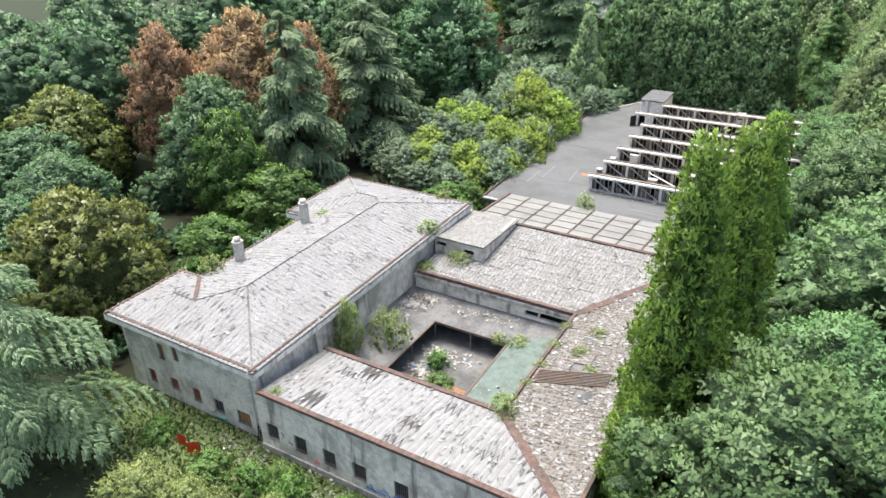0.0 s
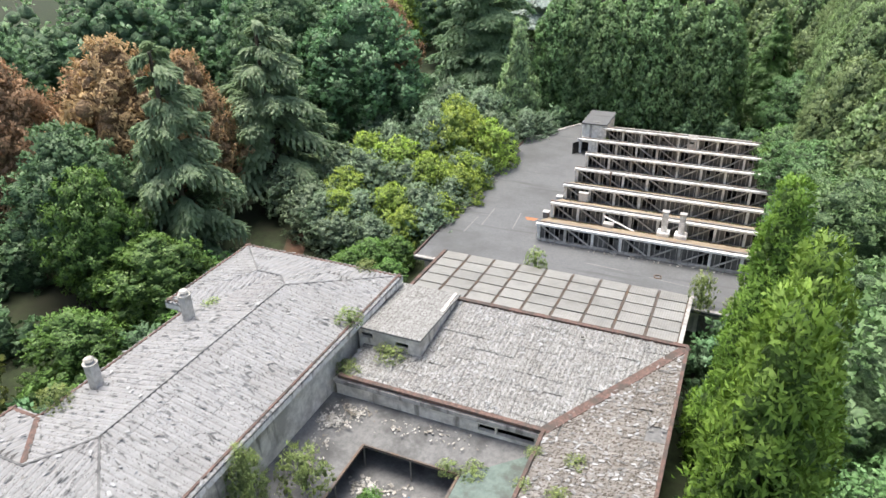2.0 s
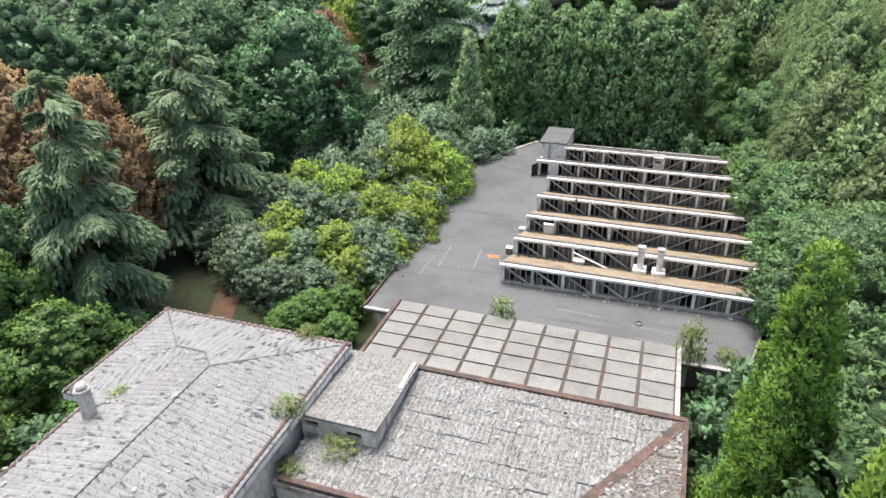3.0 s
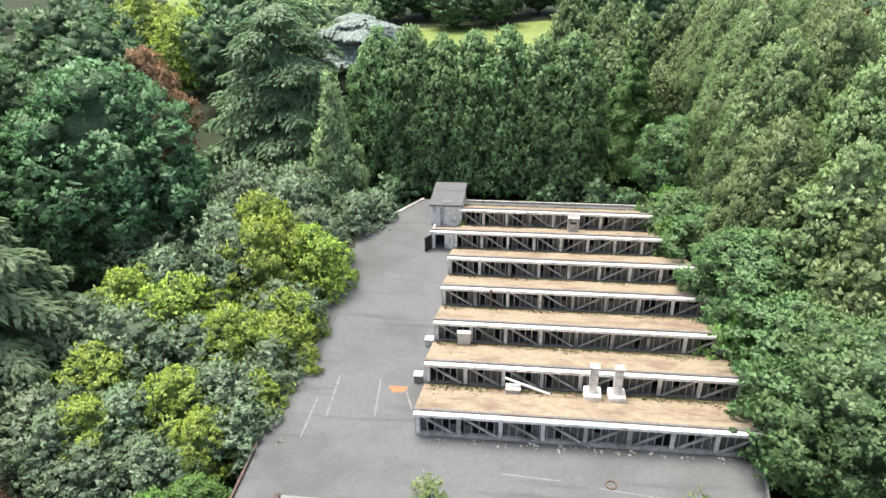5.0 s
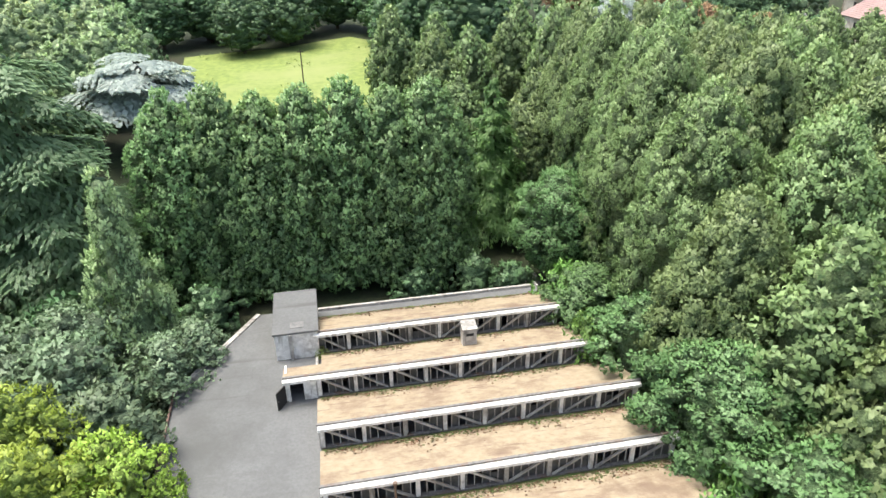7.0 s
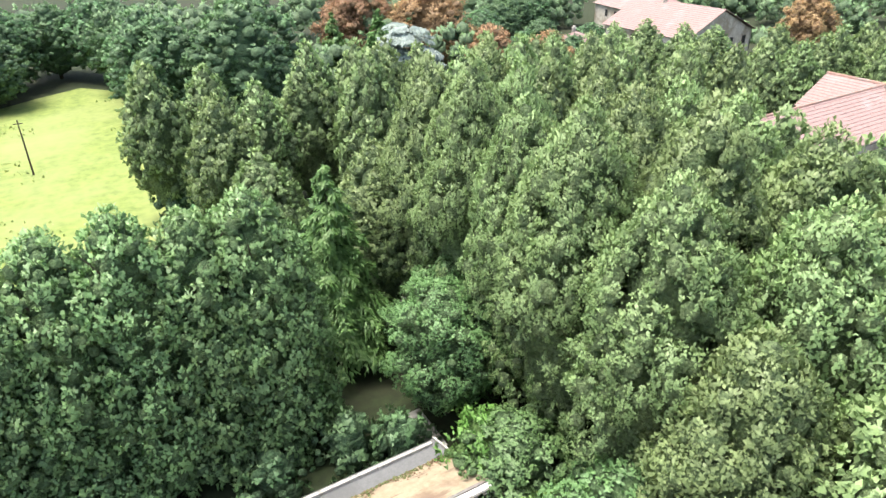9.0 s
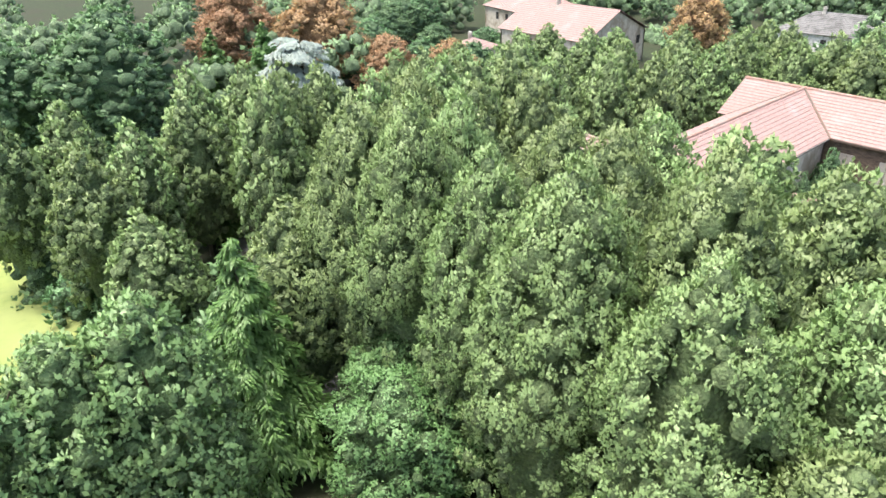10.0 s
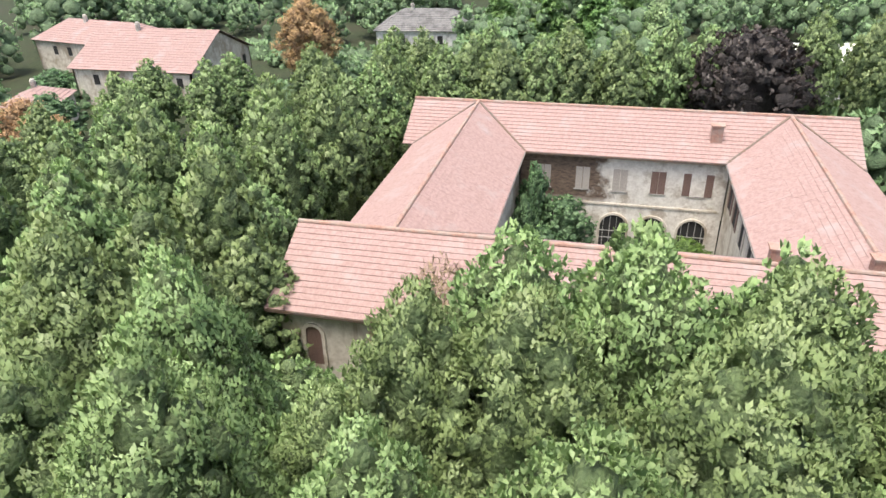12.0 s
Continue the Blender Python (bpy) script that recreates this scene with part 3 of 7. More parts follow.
def crown_mesh(name, seed, material, high, radius, profile, lump=0.9, leaves=5000, leaf=0.3, tuft=0.35, dense=1.5, ragged=0.1, bulky=0.66, low=0.0, bough=0.0, swell=0.32, **kw):
    """A crown: lumps laid evenly over a turned profile and heaped into boughs, each lump set with tufts of leaves."""
    rng = np.random.default_rng(seed)
    hs, rs = zip(*PROFILES[profile])
    h = np.linspace(0, 1, 300)
    r = np.interp(h, hs, rs) * radius
    dr = np.gradient(r, h * high)
    ring = r * np.sqrt(1 + dr ** 2) * np.where(h < low, 0.4, 1.0) + 0.02
    whole = 2 * np.pi * ring.mean() * high
    lumps = max(12, int(dense * whole / (np.pi * lump ** 2)))
    at = np.interp((np.arange(lumps) + rng.uniform(size=lumps)) / lumps, np.cumsum(ring) / ring.sum(), h)
    ang = np.arange(lumps) * 2.39996 + rng.uniform(-0.6, 0.6, lumps)
    lr = lump * rng.uniform(0.6, 1.4, lumps)
    reach = np.maximum(np.interp(at, h, r) * (1 + rng.normal(size=lumps) * ragged) - lr * 0.75, 0.0)
    c = np.stack([np.cos(ang) * reach, np.sin(ang) * reach, at * (high - 0.5 * lump)], 1)
    slope = np.clip(-np.interp(at, h, dr), -0.6, 3.0)
    outs = unit(np.stack([np.cos(ang), np.sin(ang), slope], 1))
    # boughs: the lumps near a bough's middle stand out and up, those between two boughs lie deep
    size = bough or 0.36 * radius
    count = max(6, int(1.25 * whole / (np.pi * size ** 2)))
    b_at = np.interp((np.arange(count) + rng.uniform(size=count)) / count, np.cumsum(ring) / ring.sum(), h)
    b_ang = np.arange(count) * 2.39996 + 1.0 + rng.uniform(-0.5, 0.5, count)
    b_r = np.interp(b_at, h, r) * 0.9
    mids = np.stack([np.cos(b_ang) * b_r, np.sin(b_ang) * b_r, b_at * high], 1)
    away = c[:, None, :] - mids[None]
    away[:, :, 2] *= 0.75
    gap = np.linalg.norm(away, axis=2)
    near = gap.argmin(1)
    gap = gap[np.arange(lumps), near] / size
    rise = np.clip(1 - gap ** 2, 0, 1)
    c = c + (outs * 0.8 + np.array((0, 0, 0.45))) * ((rise - 0.55) * swell * size)[:, None]
    outs = unit(outs + away[np.arange(lumps), near] / size * 0.8 + np.array((0, 0, 0.15)))
    keep = (gap < 1.0) | (rng.uniform(size=lumps) < 0.6)
    c, lr, outs = c[keep], lr[keep] * (0.75 + 0.35 * rise[keep]), outs[keep]
    cards, core, shade, cn = leafy(rng, c, lr, outs, leaves, leaf, tuft, **kw)
    # also in the darkened core colour, as shade between the leaves
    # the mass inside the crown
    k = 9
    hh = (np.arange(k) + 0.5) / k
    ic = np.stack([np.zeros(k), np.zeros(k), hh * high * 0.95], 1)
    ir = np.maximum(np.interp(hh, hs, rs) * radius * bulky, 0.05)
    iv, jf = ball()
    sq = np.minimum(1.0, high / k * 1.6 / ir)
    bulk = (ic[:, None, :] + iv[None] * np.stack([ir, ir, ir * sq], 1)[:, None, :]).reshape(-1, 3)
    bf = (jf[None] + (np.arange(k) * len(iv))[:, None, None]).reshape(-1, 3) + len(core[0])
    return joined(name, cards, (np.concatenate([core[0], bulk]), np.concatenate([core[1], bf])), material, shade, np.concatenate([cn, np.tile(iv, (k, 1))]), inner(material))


def cedar_mesh(name, seed, material, high, radius, tiers=16, each=7, sprays=70, droop=0.5, spray=0.75, top=0.1, wide=0.2, layered=0.0, half_width=0.22, hang=0.8, rise=0.3, fan=0.9):
    """Tiers of arching boughs, their tops laid with needle sprays and their edges hung with drooping ones."""
    rng = np.random.default_rng(seed)
    ps, ax, nm, ln, wd = [], [], [], [], []
    wood = []
    for i in range(tiers):
        f = (i + 0.5) / tiers
        reach = radius * ((1 - f) ** 0.75 * (1 - top) + top) * (1.0 if i else 0.8)
        for j in range(max(4, round(each * (1.15 - 0.5 * f)))):
            a = j * 2 * np.pi / each + i * 1.1 + rng.uniform(-0.35, 0.35)
            r = reach * rng.uniform(0.66, 1.14)
            out = np.array((np.cos(a), np.sin(a), 0.0))
            lat = np.array((-np.sin(a), np.cos(a), 0.0))
            z0 = high * (0.06 + 0.92 * f) + rng.uniform(-0.5, 0.5) * high / tiers
            lift, fall = rise * rng.uniform(0.6, 1.4) * (1 - layered), droop * rng.uniform(0.7, 1.3)
            n = max(16, int(sprays * (r / radius + 0.15)))
            s = rng.uniform(0.1, 1.0, n) ** 0.8
            z = z0 + r * (lift * s - fall * s ** 2.6)
            # side twigs gather the sprays into fingers
            twig = np.round(s * 9 + rng.uniform(-0.5, 0.5)) / 9
            s = np.clip(s + (twig - s) * 0.6, 0.08, 1.03)
            half = r * half_width * np.sin(np.pi * np.clip(s * 0.85 + 0.1, 0, 1)) + 0.12
            off = np.clip(rng.normal(size=n) * 0.55, -1.2, 1.2)
            down = rng.uniform(size=n) ** 1.6
            p = out * (r * s + half * np.abs(off) * 0.5)[:, None] + lat * (half * off)[:, None]
            p[:, 2] = z - np.abs(off) ** 1.6 * half * 0.6 * (1 - layered) - down * hang * (0.35 + 0.65 * s)
            ps.append(p)
            ax.append(out * (0.8 - 0.45 * down)[:, None] + lat * (off * fan * (1 - 0.6 * down))[:, None] - np.array((0, 0, 1.0)) * ((0.15 + 1.5 * down) * (1 - layered * 0.75))[:, None] + rng.normal(size=(n, 3)) * 0.18)
            nm.append(np.array((0, 0, 1.0)) * (1.0 - 0.75 * down)[:, None] + out * 0.6 + lat * (off * 0.6)[:, None] + rng.normal(size=(n, 3)) * 0.22)
            ln.append(spray * rng.uniform(0.6, 1.3, n))
            wd.append(wide * rng.uniform(0.7, 1.3, n))
            pts = [np.array((0, 0, z0))] + [out * (r * q) + np.array((0, 0, z0 + r * (lift * q - fall * q ** 2.6) - 0.06)) for q in (0.4, 0.75)]
            wood += [(pts[0], pts[1], 0.07), (pts[1], pts[2], 0.045)]
    cards = leaf_cards(np.concatenate(ps), np.concatenate(ax), np.concatenate(nm), np.concatenate(ln), np.concatenate(wd))
    cv, cf = [], []
    for a, b, w in wood:
        k = len(cv) * 4
        rise_by = np.array((0, 0, w))
        cv.append(np.array((a + rise_by, a - rise_by, b - rise_by * 0.6, b + rise_by * 0.6)))
        cf += [(k, k + 1, k + 2), (k, k + 2, k + 3)]
    shade = unit(np.concatenate(nm))
    return joined(name, cards, (np.concatenate(cv), np.array(cf)), material, shade, np.tile(np.array((0, 0, 1.0)), (4 * len(cv), 1)))


def trunk_mesh(name, seed, high, radius, limbs=6, spread=2.0):
    rng = random.Random(seed)
    bm = bmesh.new()
    a, r = Vector((0, 0, -0.3)), radius
    for i in range(4):
        b = a + Vector((rng.uniform(-0.12, 0.12), rng.uniform(-0.12, 0.12), high / 4 + (0.3 if i == 0 else 0)))
        tube(a, b, r, bm, r * 0.78, 7)
        a, r = b, r * 0.78
    for i in range(limbs):
        ang = i * 2.4 + rng.random()
        z = high * rng.uniform(0.35, 0.9)
        tip = Vector((math.cos(ang) * spread, math.sin(ang) * spread, z + high * 0.22))
        tube((0, 0, z), tip, radius * 0.38, bm, radius * 0.1, 5)
    return to_mesh(name, bm, M_BARK)


KINDS = {}


def species(key, crowns, clear, girth, label, category="tree", limbs=6, spread=2.0, name="tree"):
    """A kind of tree: its crown meshes, all of one height, and the trunk's height below and inside them."""
    KINDS[key] = (crowns, trunk_mesh("trunk", len(KINDS) + 3, clear[1], girth, limbs, spread), clear[0], label, category, name)


HEIGHTS = {}


def tree(key, x, y, top, r=None, turn=None, sink=0.0, ground=-0.2, pick=None):
    """Plants one tree of a kind so that its top stands at the height given."""
    crowns, trunk, clear, label, category, name = KINDS[key]
    seed = int(abs(x) * 37 + abs(y) * 91)
    me = crowns[seed % len(crowns) if pick is None else pick]
    high, rad = HEIGHTS[me.name]
    sz = (top - ground) / (high + clear)
    sr = (r / rad) * (0.84 if key == "limefar" else 0.95 if key.startswith("lime") else 1.0) if r else sz
    ob = new(name)
    ob.empty_display_size = 0.3
    ob.matrix_world = Matrix.LocRotScale((x, y, ground), Euler((0, 0, turn if turn is not None else seed * 0.7)), (sr, sr, sz))
    tagged(ob, label, category, "trees of the park: " + category)
    part("trunk", trunk, M_BARK, ob)
    part("crown", me, None, ob, at=Matrix.Translation((0, 0, clear - sink)))
    return ob


def grown(n, make, name, high, radius, material, **kw):
    out = []
    for i in range(n):
        me = make(name, 11 * i + len(HEIGHTS) * 7 + 1, material, high, radius, **kw)
        HEIGHTS[me.name] = (high, radius)
        out.append(me)
    return out


LIME = "tall lime tree with a dense light green crown"
species("limenear", grown(3, crown_mesh, "limenear_crown", 15.5, 5.2, F_LIME, profile="lime", lump=0.75, leaves=28000, leaf=0.25, tuft=0.42, axis_up=0.7, low=0.3, dense=1.6, core=0.7, bulky=0.68, ragged=0.05, bough=1.5, swell=0.3), (2.2, 12.0), 0.3, LIME)
species("limetop", grown(3, crown_mesh, "limetop_crown", 15.5, 5.2, F_LIME, profile="lime", lump=0.72, leaves=38000, leaf=0.175, tuft=0.34, per=14, axis_up=0.9, low=0.45, dense=1.6, core=0.7, bulky=0.68, ragged=0.05, bough=1.5, swell=0.3), (2.2, 12.0), 0.3, LIME)
species("lime", grown(3, crown_mesh, "lime_crown", 15.0, 5.0, F_LIME, profile="lime", lump=0.85, leaves=9500, leaf=0.38, tuft=0.4, axis_up=0.7, low=0.3, ragged=0.05, bough=1.5, swell=0.3), (2.2, 12.0), 0.3, LIME)
species("limefar", grown(3, crown_mesh, "limefar_crown", 11.5, 3.9, F_LIME, profile="point", lump=0.75, leaves=4400, leaf=0.38, tuft=0.38, axis_up=0.7, ragged=0.04, low=0.3, core=0.72, bough=1.3, swell=0.25), (2.2, 9.0), 0.25, "clipped lime tree with a pointed green crown")
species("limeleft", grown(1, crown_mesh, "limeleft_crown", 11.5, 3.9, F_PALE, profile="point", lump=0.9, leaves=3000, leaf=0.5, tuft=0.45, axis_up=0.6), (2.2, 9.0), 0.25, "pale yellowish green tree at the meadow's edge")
species("dark", grown(3, crown_mesh, "dark_crown", 14.0, 5.5, F_DARK, profile="dome", lump=1.05, leaves=3600, leaf=0.5, tuft=0.48, ragged=0.12), (2.5, 11.0), 0.35, "large dark green broadleaf tree with a heavy crown")
species("darknear", grown(2, crown_mesh, "darknear_crown", 14.0, 5.5, F_DARK, profile="dome", lump=0.95, leaves=19000, leaf=0.33, tuft=0.42, ragged=0.14), (2.5, 11.0), 0.35, "large dark green broadleaf tree with a heavy crown")
species("bluish", grown(2, crown_mesh, "bluish_crown", 13.0, 5.5, F_BLUEGREEN, profile="round", lump=1.1, leaves=10000, leaf=0.38, tuft=0.45, flat=0.65, up=0.7, ragged=0.13, axis_up=0.1), (2.0, 10.0), 0.32, "broad bluish green maple with layered rounded boughs")
species("maple", grown(2, crown_mesh, "maple_crown", 13.0, 5.5, F_BLUEGREEN, profile="round", lump=1.1, leaves=20000, leaf=0.27, tuft=0.42, flat=0.65, up=0.7, ragged=0.13, axis_up=0.1), (2.0, 10.0), 0.32, "broad bluish green maple with layered rounded boughs")
species("hedge", grown(3, crown_mesh, "hedge_crown", 13.5, 3.9, F_HEDGE, profile="column", lump=0.55, leaves=18000, leaf=0.25, tuft=0.32, ragged=0.05, axis_up=0.5, bough=1.2, swell=0.15), (0.6, 12.0), 0.28, "dark green hornbeam grown into a tall wall of leaves")
species("brown", grown(2, crown_mesh, "brown_crown", 13.0, 4.6, F_BROWN, profile="lime", lump=0.9, leaves=9000, leaf=0.4, tuft=0.55, axis_up=-0.5, slim=0.42, ragged=0.16), (2.5, 11.0), 0.35, "horse chestnut with withered rust brown leaves")
species("magnolia", grown(2, crown_mesh, "magnolia_crown", 10.0, 4.8, F_MAGNOLIA, profile="dome", lump=0.8, leaves=15000, leaf=0.3, tuft=0.36, ragged=0.14, core=0.68), (1.0, 8.0), 0.25, "evergreen magnolia with glossy olive and brownish leaves")
species("bright", grown(2, crown_mesh, "bright_crown", 9.0, 3.4, F_BRIGHT, profile="point", lump=0.6, leaves=7000, leaf=0.28, tuft=0.42, axis_up=-0.5, slim=0.5, ragged=0.2, bulky=0.55), (1.0, 7.0), 0.2, "fresh bright green tree with drooping sprays")
species("yellow", grown(3, crown_mesh, "yellow_crown", 6.5, 2.6, F_YELLOW, profile="point", lump=0.48, leaves=5600, leaf=0.22, tuft=0.4, axis_up=1.0, slim=0.5, ragged=0.26, core=0.6, bulky=0.5), (0.8, 5.0), 0.14, "young tree with bright yellow green leaves", limbs=5, spread=1.2)
species("grey", grown(3, crown_mesh, "grey_crown", 6.0, 2.7, F_GREY, profile="bush", lump=0.56, leaves=4000, leaf=0.27, tuft=0.4, axis_up=0.8, slim=0.5, ragged=0.22, core=0.62, bulky=0.5), (0.5, 4.5), 0.14, "silvery grey green leaved small tree", limbs=5, spread=1.2)
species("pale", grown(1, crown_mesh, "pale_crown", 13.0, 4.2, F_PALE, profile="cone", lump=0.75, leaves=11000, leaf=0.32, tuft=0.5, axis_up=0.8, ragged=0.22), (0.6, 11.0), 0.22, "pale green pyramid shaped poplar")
species("thuja", grown(2, crown_mesh, "thuja_crown", 20.0, 3.0, F_THUJA, profile="spire", lump=0.6, leaves=34000, leaf=0.26, tuft=0.4, axis_up=0.9, flat=1.15, ragged=0.12, slim=0.36, core=0.66, mess=0.8), (0.1, 16.0), 0.35, "tall columnar cypress with bright green sprays and brown flecks", limbs=3, spread=1.0)
species("beech", grown(1, crown_mesh, "beech_crown", 12.0, 6.0, F_BEECH, profile="round", lump=1.1, leaves=6000, leaf=0.5, tuft=0.5), (1.5, 9.0), 0.35, "dark purple copper beech with a round crown")
species("deodar", grown(2, cedar_mesh, "deodar_crown", 18.0, 6.0, F_CEDAR, tiers=11, each=7, sprays=720, droop=0.45, spray=0.6, wide=0.18, top=0.18, hang=0.9, rise=0.34, half_width=0.19, fan=0.5), (0.8, 18.0), 0.35, "deodar cedar with grey green drooping boughs", limbs=0)
species("deodar_near", grown(1, cedar_mesh, "deodar_near_crown", 12.0, 6.2, F_CEDAR, tiers=7, each=7, sprays=2100, droop=0.6, spray=0.26, top=0.32, wide=0.07, hang=0.7, rise=0.42, half_width=0.16, fan=0.5), (0.6, 12.0), 0.3, "blue green deodar cedar with long weeping boughs", limbs=0)
species("cedar", grown(1, cedar_mesh, "cedar_crown", 19.0, 8.0, F_LEBANON, tiers=15, each=9, sprays=380, droop=0.34, spray=0.6, top=0.42, layered=0.35, wide=0.22, half_width=0.34, hang=0.5), (1.5, 18.0), 0.45, "old cedar with wide flat tiers of dark boughs", limbs=0)
species("bluecedar", grown(1, cedar_mesh, "bluecedar_crown", 5.6, 8.0, F_BLUECEDAR, tiers=5, each=11, sprays=420, droop=0.16, spray=0.7, top=0.62, layered=0.7, wide=0.46, half_width=0.34, hang=0.12), (5.4, 10.0), 0.35, "blue cedar with pale silvery flat tiers", limbs=0)
species("spruce", grown(2, cedar_mesh, "spruce_crown", 15.0, 3.8, F_SPRUCE, tiers=22, each=8, sprays=60, droop=0.35, spray=0.7, top=0.02, wide=0.32, hang=0.5), (0.5, 15.0), 0.22, "dark green spruce with hanging branchlets", limbs=0)
species("sprucenear", grown(1, cedar_mesh, "sprucenear_crown", 15.0, 3.8, F_SPRUCE, tiers=24, each=9, sprays=230, droop=0.4, spray=0.42, top=0.02, wide=0.11, hang=0.6, rise=0.2), (0.5, 15.0), 0.22, "dark green spruce with hanging branchlets", limbs=0)
species("bush", grown(3, crown_mesh, "bush_crown", 3.0, 1.9, F_DARK, profile="bush", lump=0.6, leaves=700, leaf=0.32, tuft=0.36, ragged=0.22), (0.0, 1.5), 0.06, "dark green undergrowth shrub", "shrub", limbs=4, spread=0.8, name="shrub")
species("brightbush", grown(2, crown_mesh, "brightbush_crown", 3.0, 2.0, F_BRIGHT, profile="bush", lump=0.48, leaves=1800, leaf=0.22, tuft=0.36, ragged=0.22, core=0.6, bulky=0.5), (0.0, 1.5), 0.06, "fresh green leafy shrub", "shrub", limbs=4, spread=0.8, name="shrub")
species("weed", grown(2, crown_mesh, "weed_crown", 1.6, 1.1, F_WEED, profile="bush", lump=0.25, leaves=1400, leaf=0.16, tuft=0.28, axis_up=1.2, ragged=0.34, slim=0.3, core=0.4, bulky=0.2), (0.0, 0.8), 0.03, "self-sown yellow green sapling growing on the roof", "shrub", limbs=4, spread=0.5, name="shrub")

species("olive", grown(2, crown_mesh, "olive_crown", 5.5, 2.6, F_WEED, profile="bush", lump=0.42, leaves=7500, leaf=0.17, tuft=0.42, axis_up=1.0, ragged=0.2, slim=0.34, core=0.5, bulky=0.45), (0.4, 4.0), 0.12, "pale olive green feathery small tree in front of the house", limbs=5, spread=1.0)
species("twiggy", grown(1, crown_mesh, "twiggy_crown", 6.0, 2.6, F_TWIG, profile="bush", lump=0.6, leaves=4500, leaf=0.42, tuft=0.5, axis_up=1.0, ragged=0.3, slim=0.13, core=0.1, bulky=0.05), (4.0, 9.0), 0.12, "half-bare brownish climber grown over the roof edge", "shrub", limbs=6, spread=1.2, name="shrub")

# ---- ground ----
GROUND = -0.2


def sheet_of(name, poly, z, material, label, category, cells=1, kind="structure"):
    bm = bmesh.new()
    bm.faces.new([bm.verts.new((x, y, z)) for x, y in poly])
    return tagged(part(name, bm, material), label, category, "", kind)


def ground_sheet():
    bm = bmesh.new()
    bmesh.ops.create_grid(bm, x_segments=120, y_segments=120, size=1500)
    for v in bm.verts:
        v.co.z = GROUND
        d = v.co.length
        if d > 400:
            v.co.z += noise.noise(v.co / 300) * (d - 400) * 0.02
    return tagged(part("ground", bm, M_GROUND), "weedy ground with leaf litter, tree shade darkening its colour", "ground", "", "structure")


ground_sheet()
MEADOW = [(-6, 90), (22, 90), (21, 146), (21, 180), (16, 186), (8, 182), (2, 178), (-10, 176), (-17, 174), (-15, 150), (-9, 122)]
FAR_LAWN = [(-34, 212), (-90, 205), (-140, 300), (-60, 330)]
sheet_of("meadow", MEADOW, GROUND + 0.02, M_MEADOW, "open meadow of bright cut grass", "meadow")
sheet_of("lawn", FAR_LAWN, GROUND + 0.02, M_MEADOW, "pale distant lawn beyond the park trees", "meadow")
sheet_of("path", [(27, 88), (31, 88), (34, 100), (37, 112), (46, 122), (42, 126), (32, 114), (29, 102)], GROUND + 0.02, M_PATH, "grey gravel drive between the trees", "path")
sheet_of("dirt_track", [(-14.6, 28), (-13.8, 33), (-15.0, 36), (-17, 39), (-18.2, 38), (-16.3, 34), (-16.4, 28)], GROUND + 0.02, M_SOIL, "bare reddish soil track beside the houses", "path")
sheet_of("gravel_yard", [(-13.5, 27), (-9, 27.2), (-9.5, 30), (-13, 31)], GROUND + 0.03, M_PATH, "grey gravel yard behind the house", "yard")

# ---- the derelict house with the hipped roof ----
EAVE, RIDGE = 5.55, 6.75


def coping(parent, a, b, wide=0.28, high=0.16, material=None, name="coping"):
    return part(name, rod(a, b, wide, high), material or M_EDGE, parent, "rusty terracotta coping" if material is None else "")


def opening_frame(parent, x0, x1, z0, z1, y, fill, label, bars=0, depth=0.12):
    """A window in a wall that faces -y: frame, sill and what fills it."""
    w = new("window")
    w.parent = parent
    tagged(w, label)
    bm = bmesh.new()
    t = 0.06
    for a, b, c, d in ((x0, x0 + t, z0, z1), (x1 - t, x1, z0, z1), (x0 + t, x1 - t, z1 - t, z1), (x0 + t, x1 - t, z0, z0 + t)):
        box(a, b, y, y + depth, c, d, bm)
    part("frame", bm, M_GREYBAR, w)
    part("pane", box(x0 + t, x1 - t, y + depth * 0.5, y + depth * 0.5 + 0.03, z0 + t, z1 - t), fill, w)
    part("sill", box(x0 - 0.06, x1 + 0.06, y - 0.1, y + 0.08, z0 - 0.07, z0), M_CONCRETE, w)
    for i in range(bars):
        x = x0 + t + (x1 - x0 - 2 * t) * (i + 1) / (bars + 1)
        part("bar", box(x - 0.012, x + 0.012, y + 0.02, y + 0.045, z0 + t, z1 - t), M_GREYBAR, w)
    return w


def chimney(parent, x, y, z0, z1, w):
    c = new("chimney")
    c.parent = parent
    bm = box(x - w / 2, x + w / 2, y - w / 2, y + w / 2, z0, z1 - 0.35, bevel=0.02)
    part("shaft", bm, M_CHIMNEY, c)
    part("collar", tube((x, y, z1 - 0.36), (x, y, z1 - 0.27), w * 0.72, None, w * 0.72, 16), M_CHIMNEY, c)
    part("pot", tube((x, y, z1 - 0.27), (x, y, z1 - 0.08), w * 0.42, None, w * 0.42, 14), M_CHIMNEY, c)
    part("cap", tube((x, y, z1 - 0.08), (x, y, z1 + 0.03), w * 0.54, None, w * 0.4, 14), M_CHIMNEY, c)
    return c


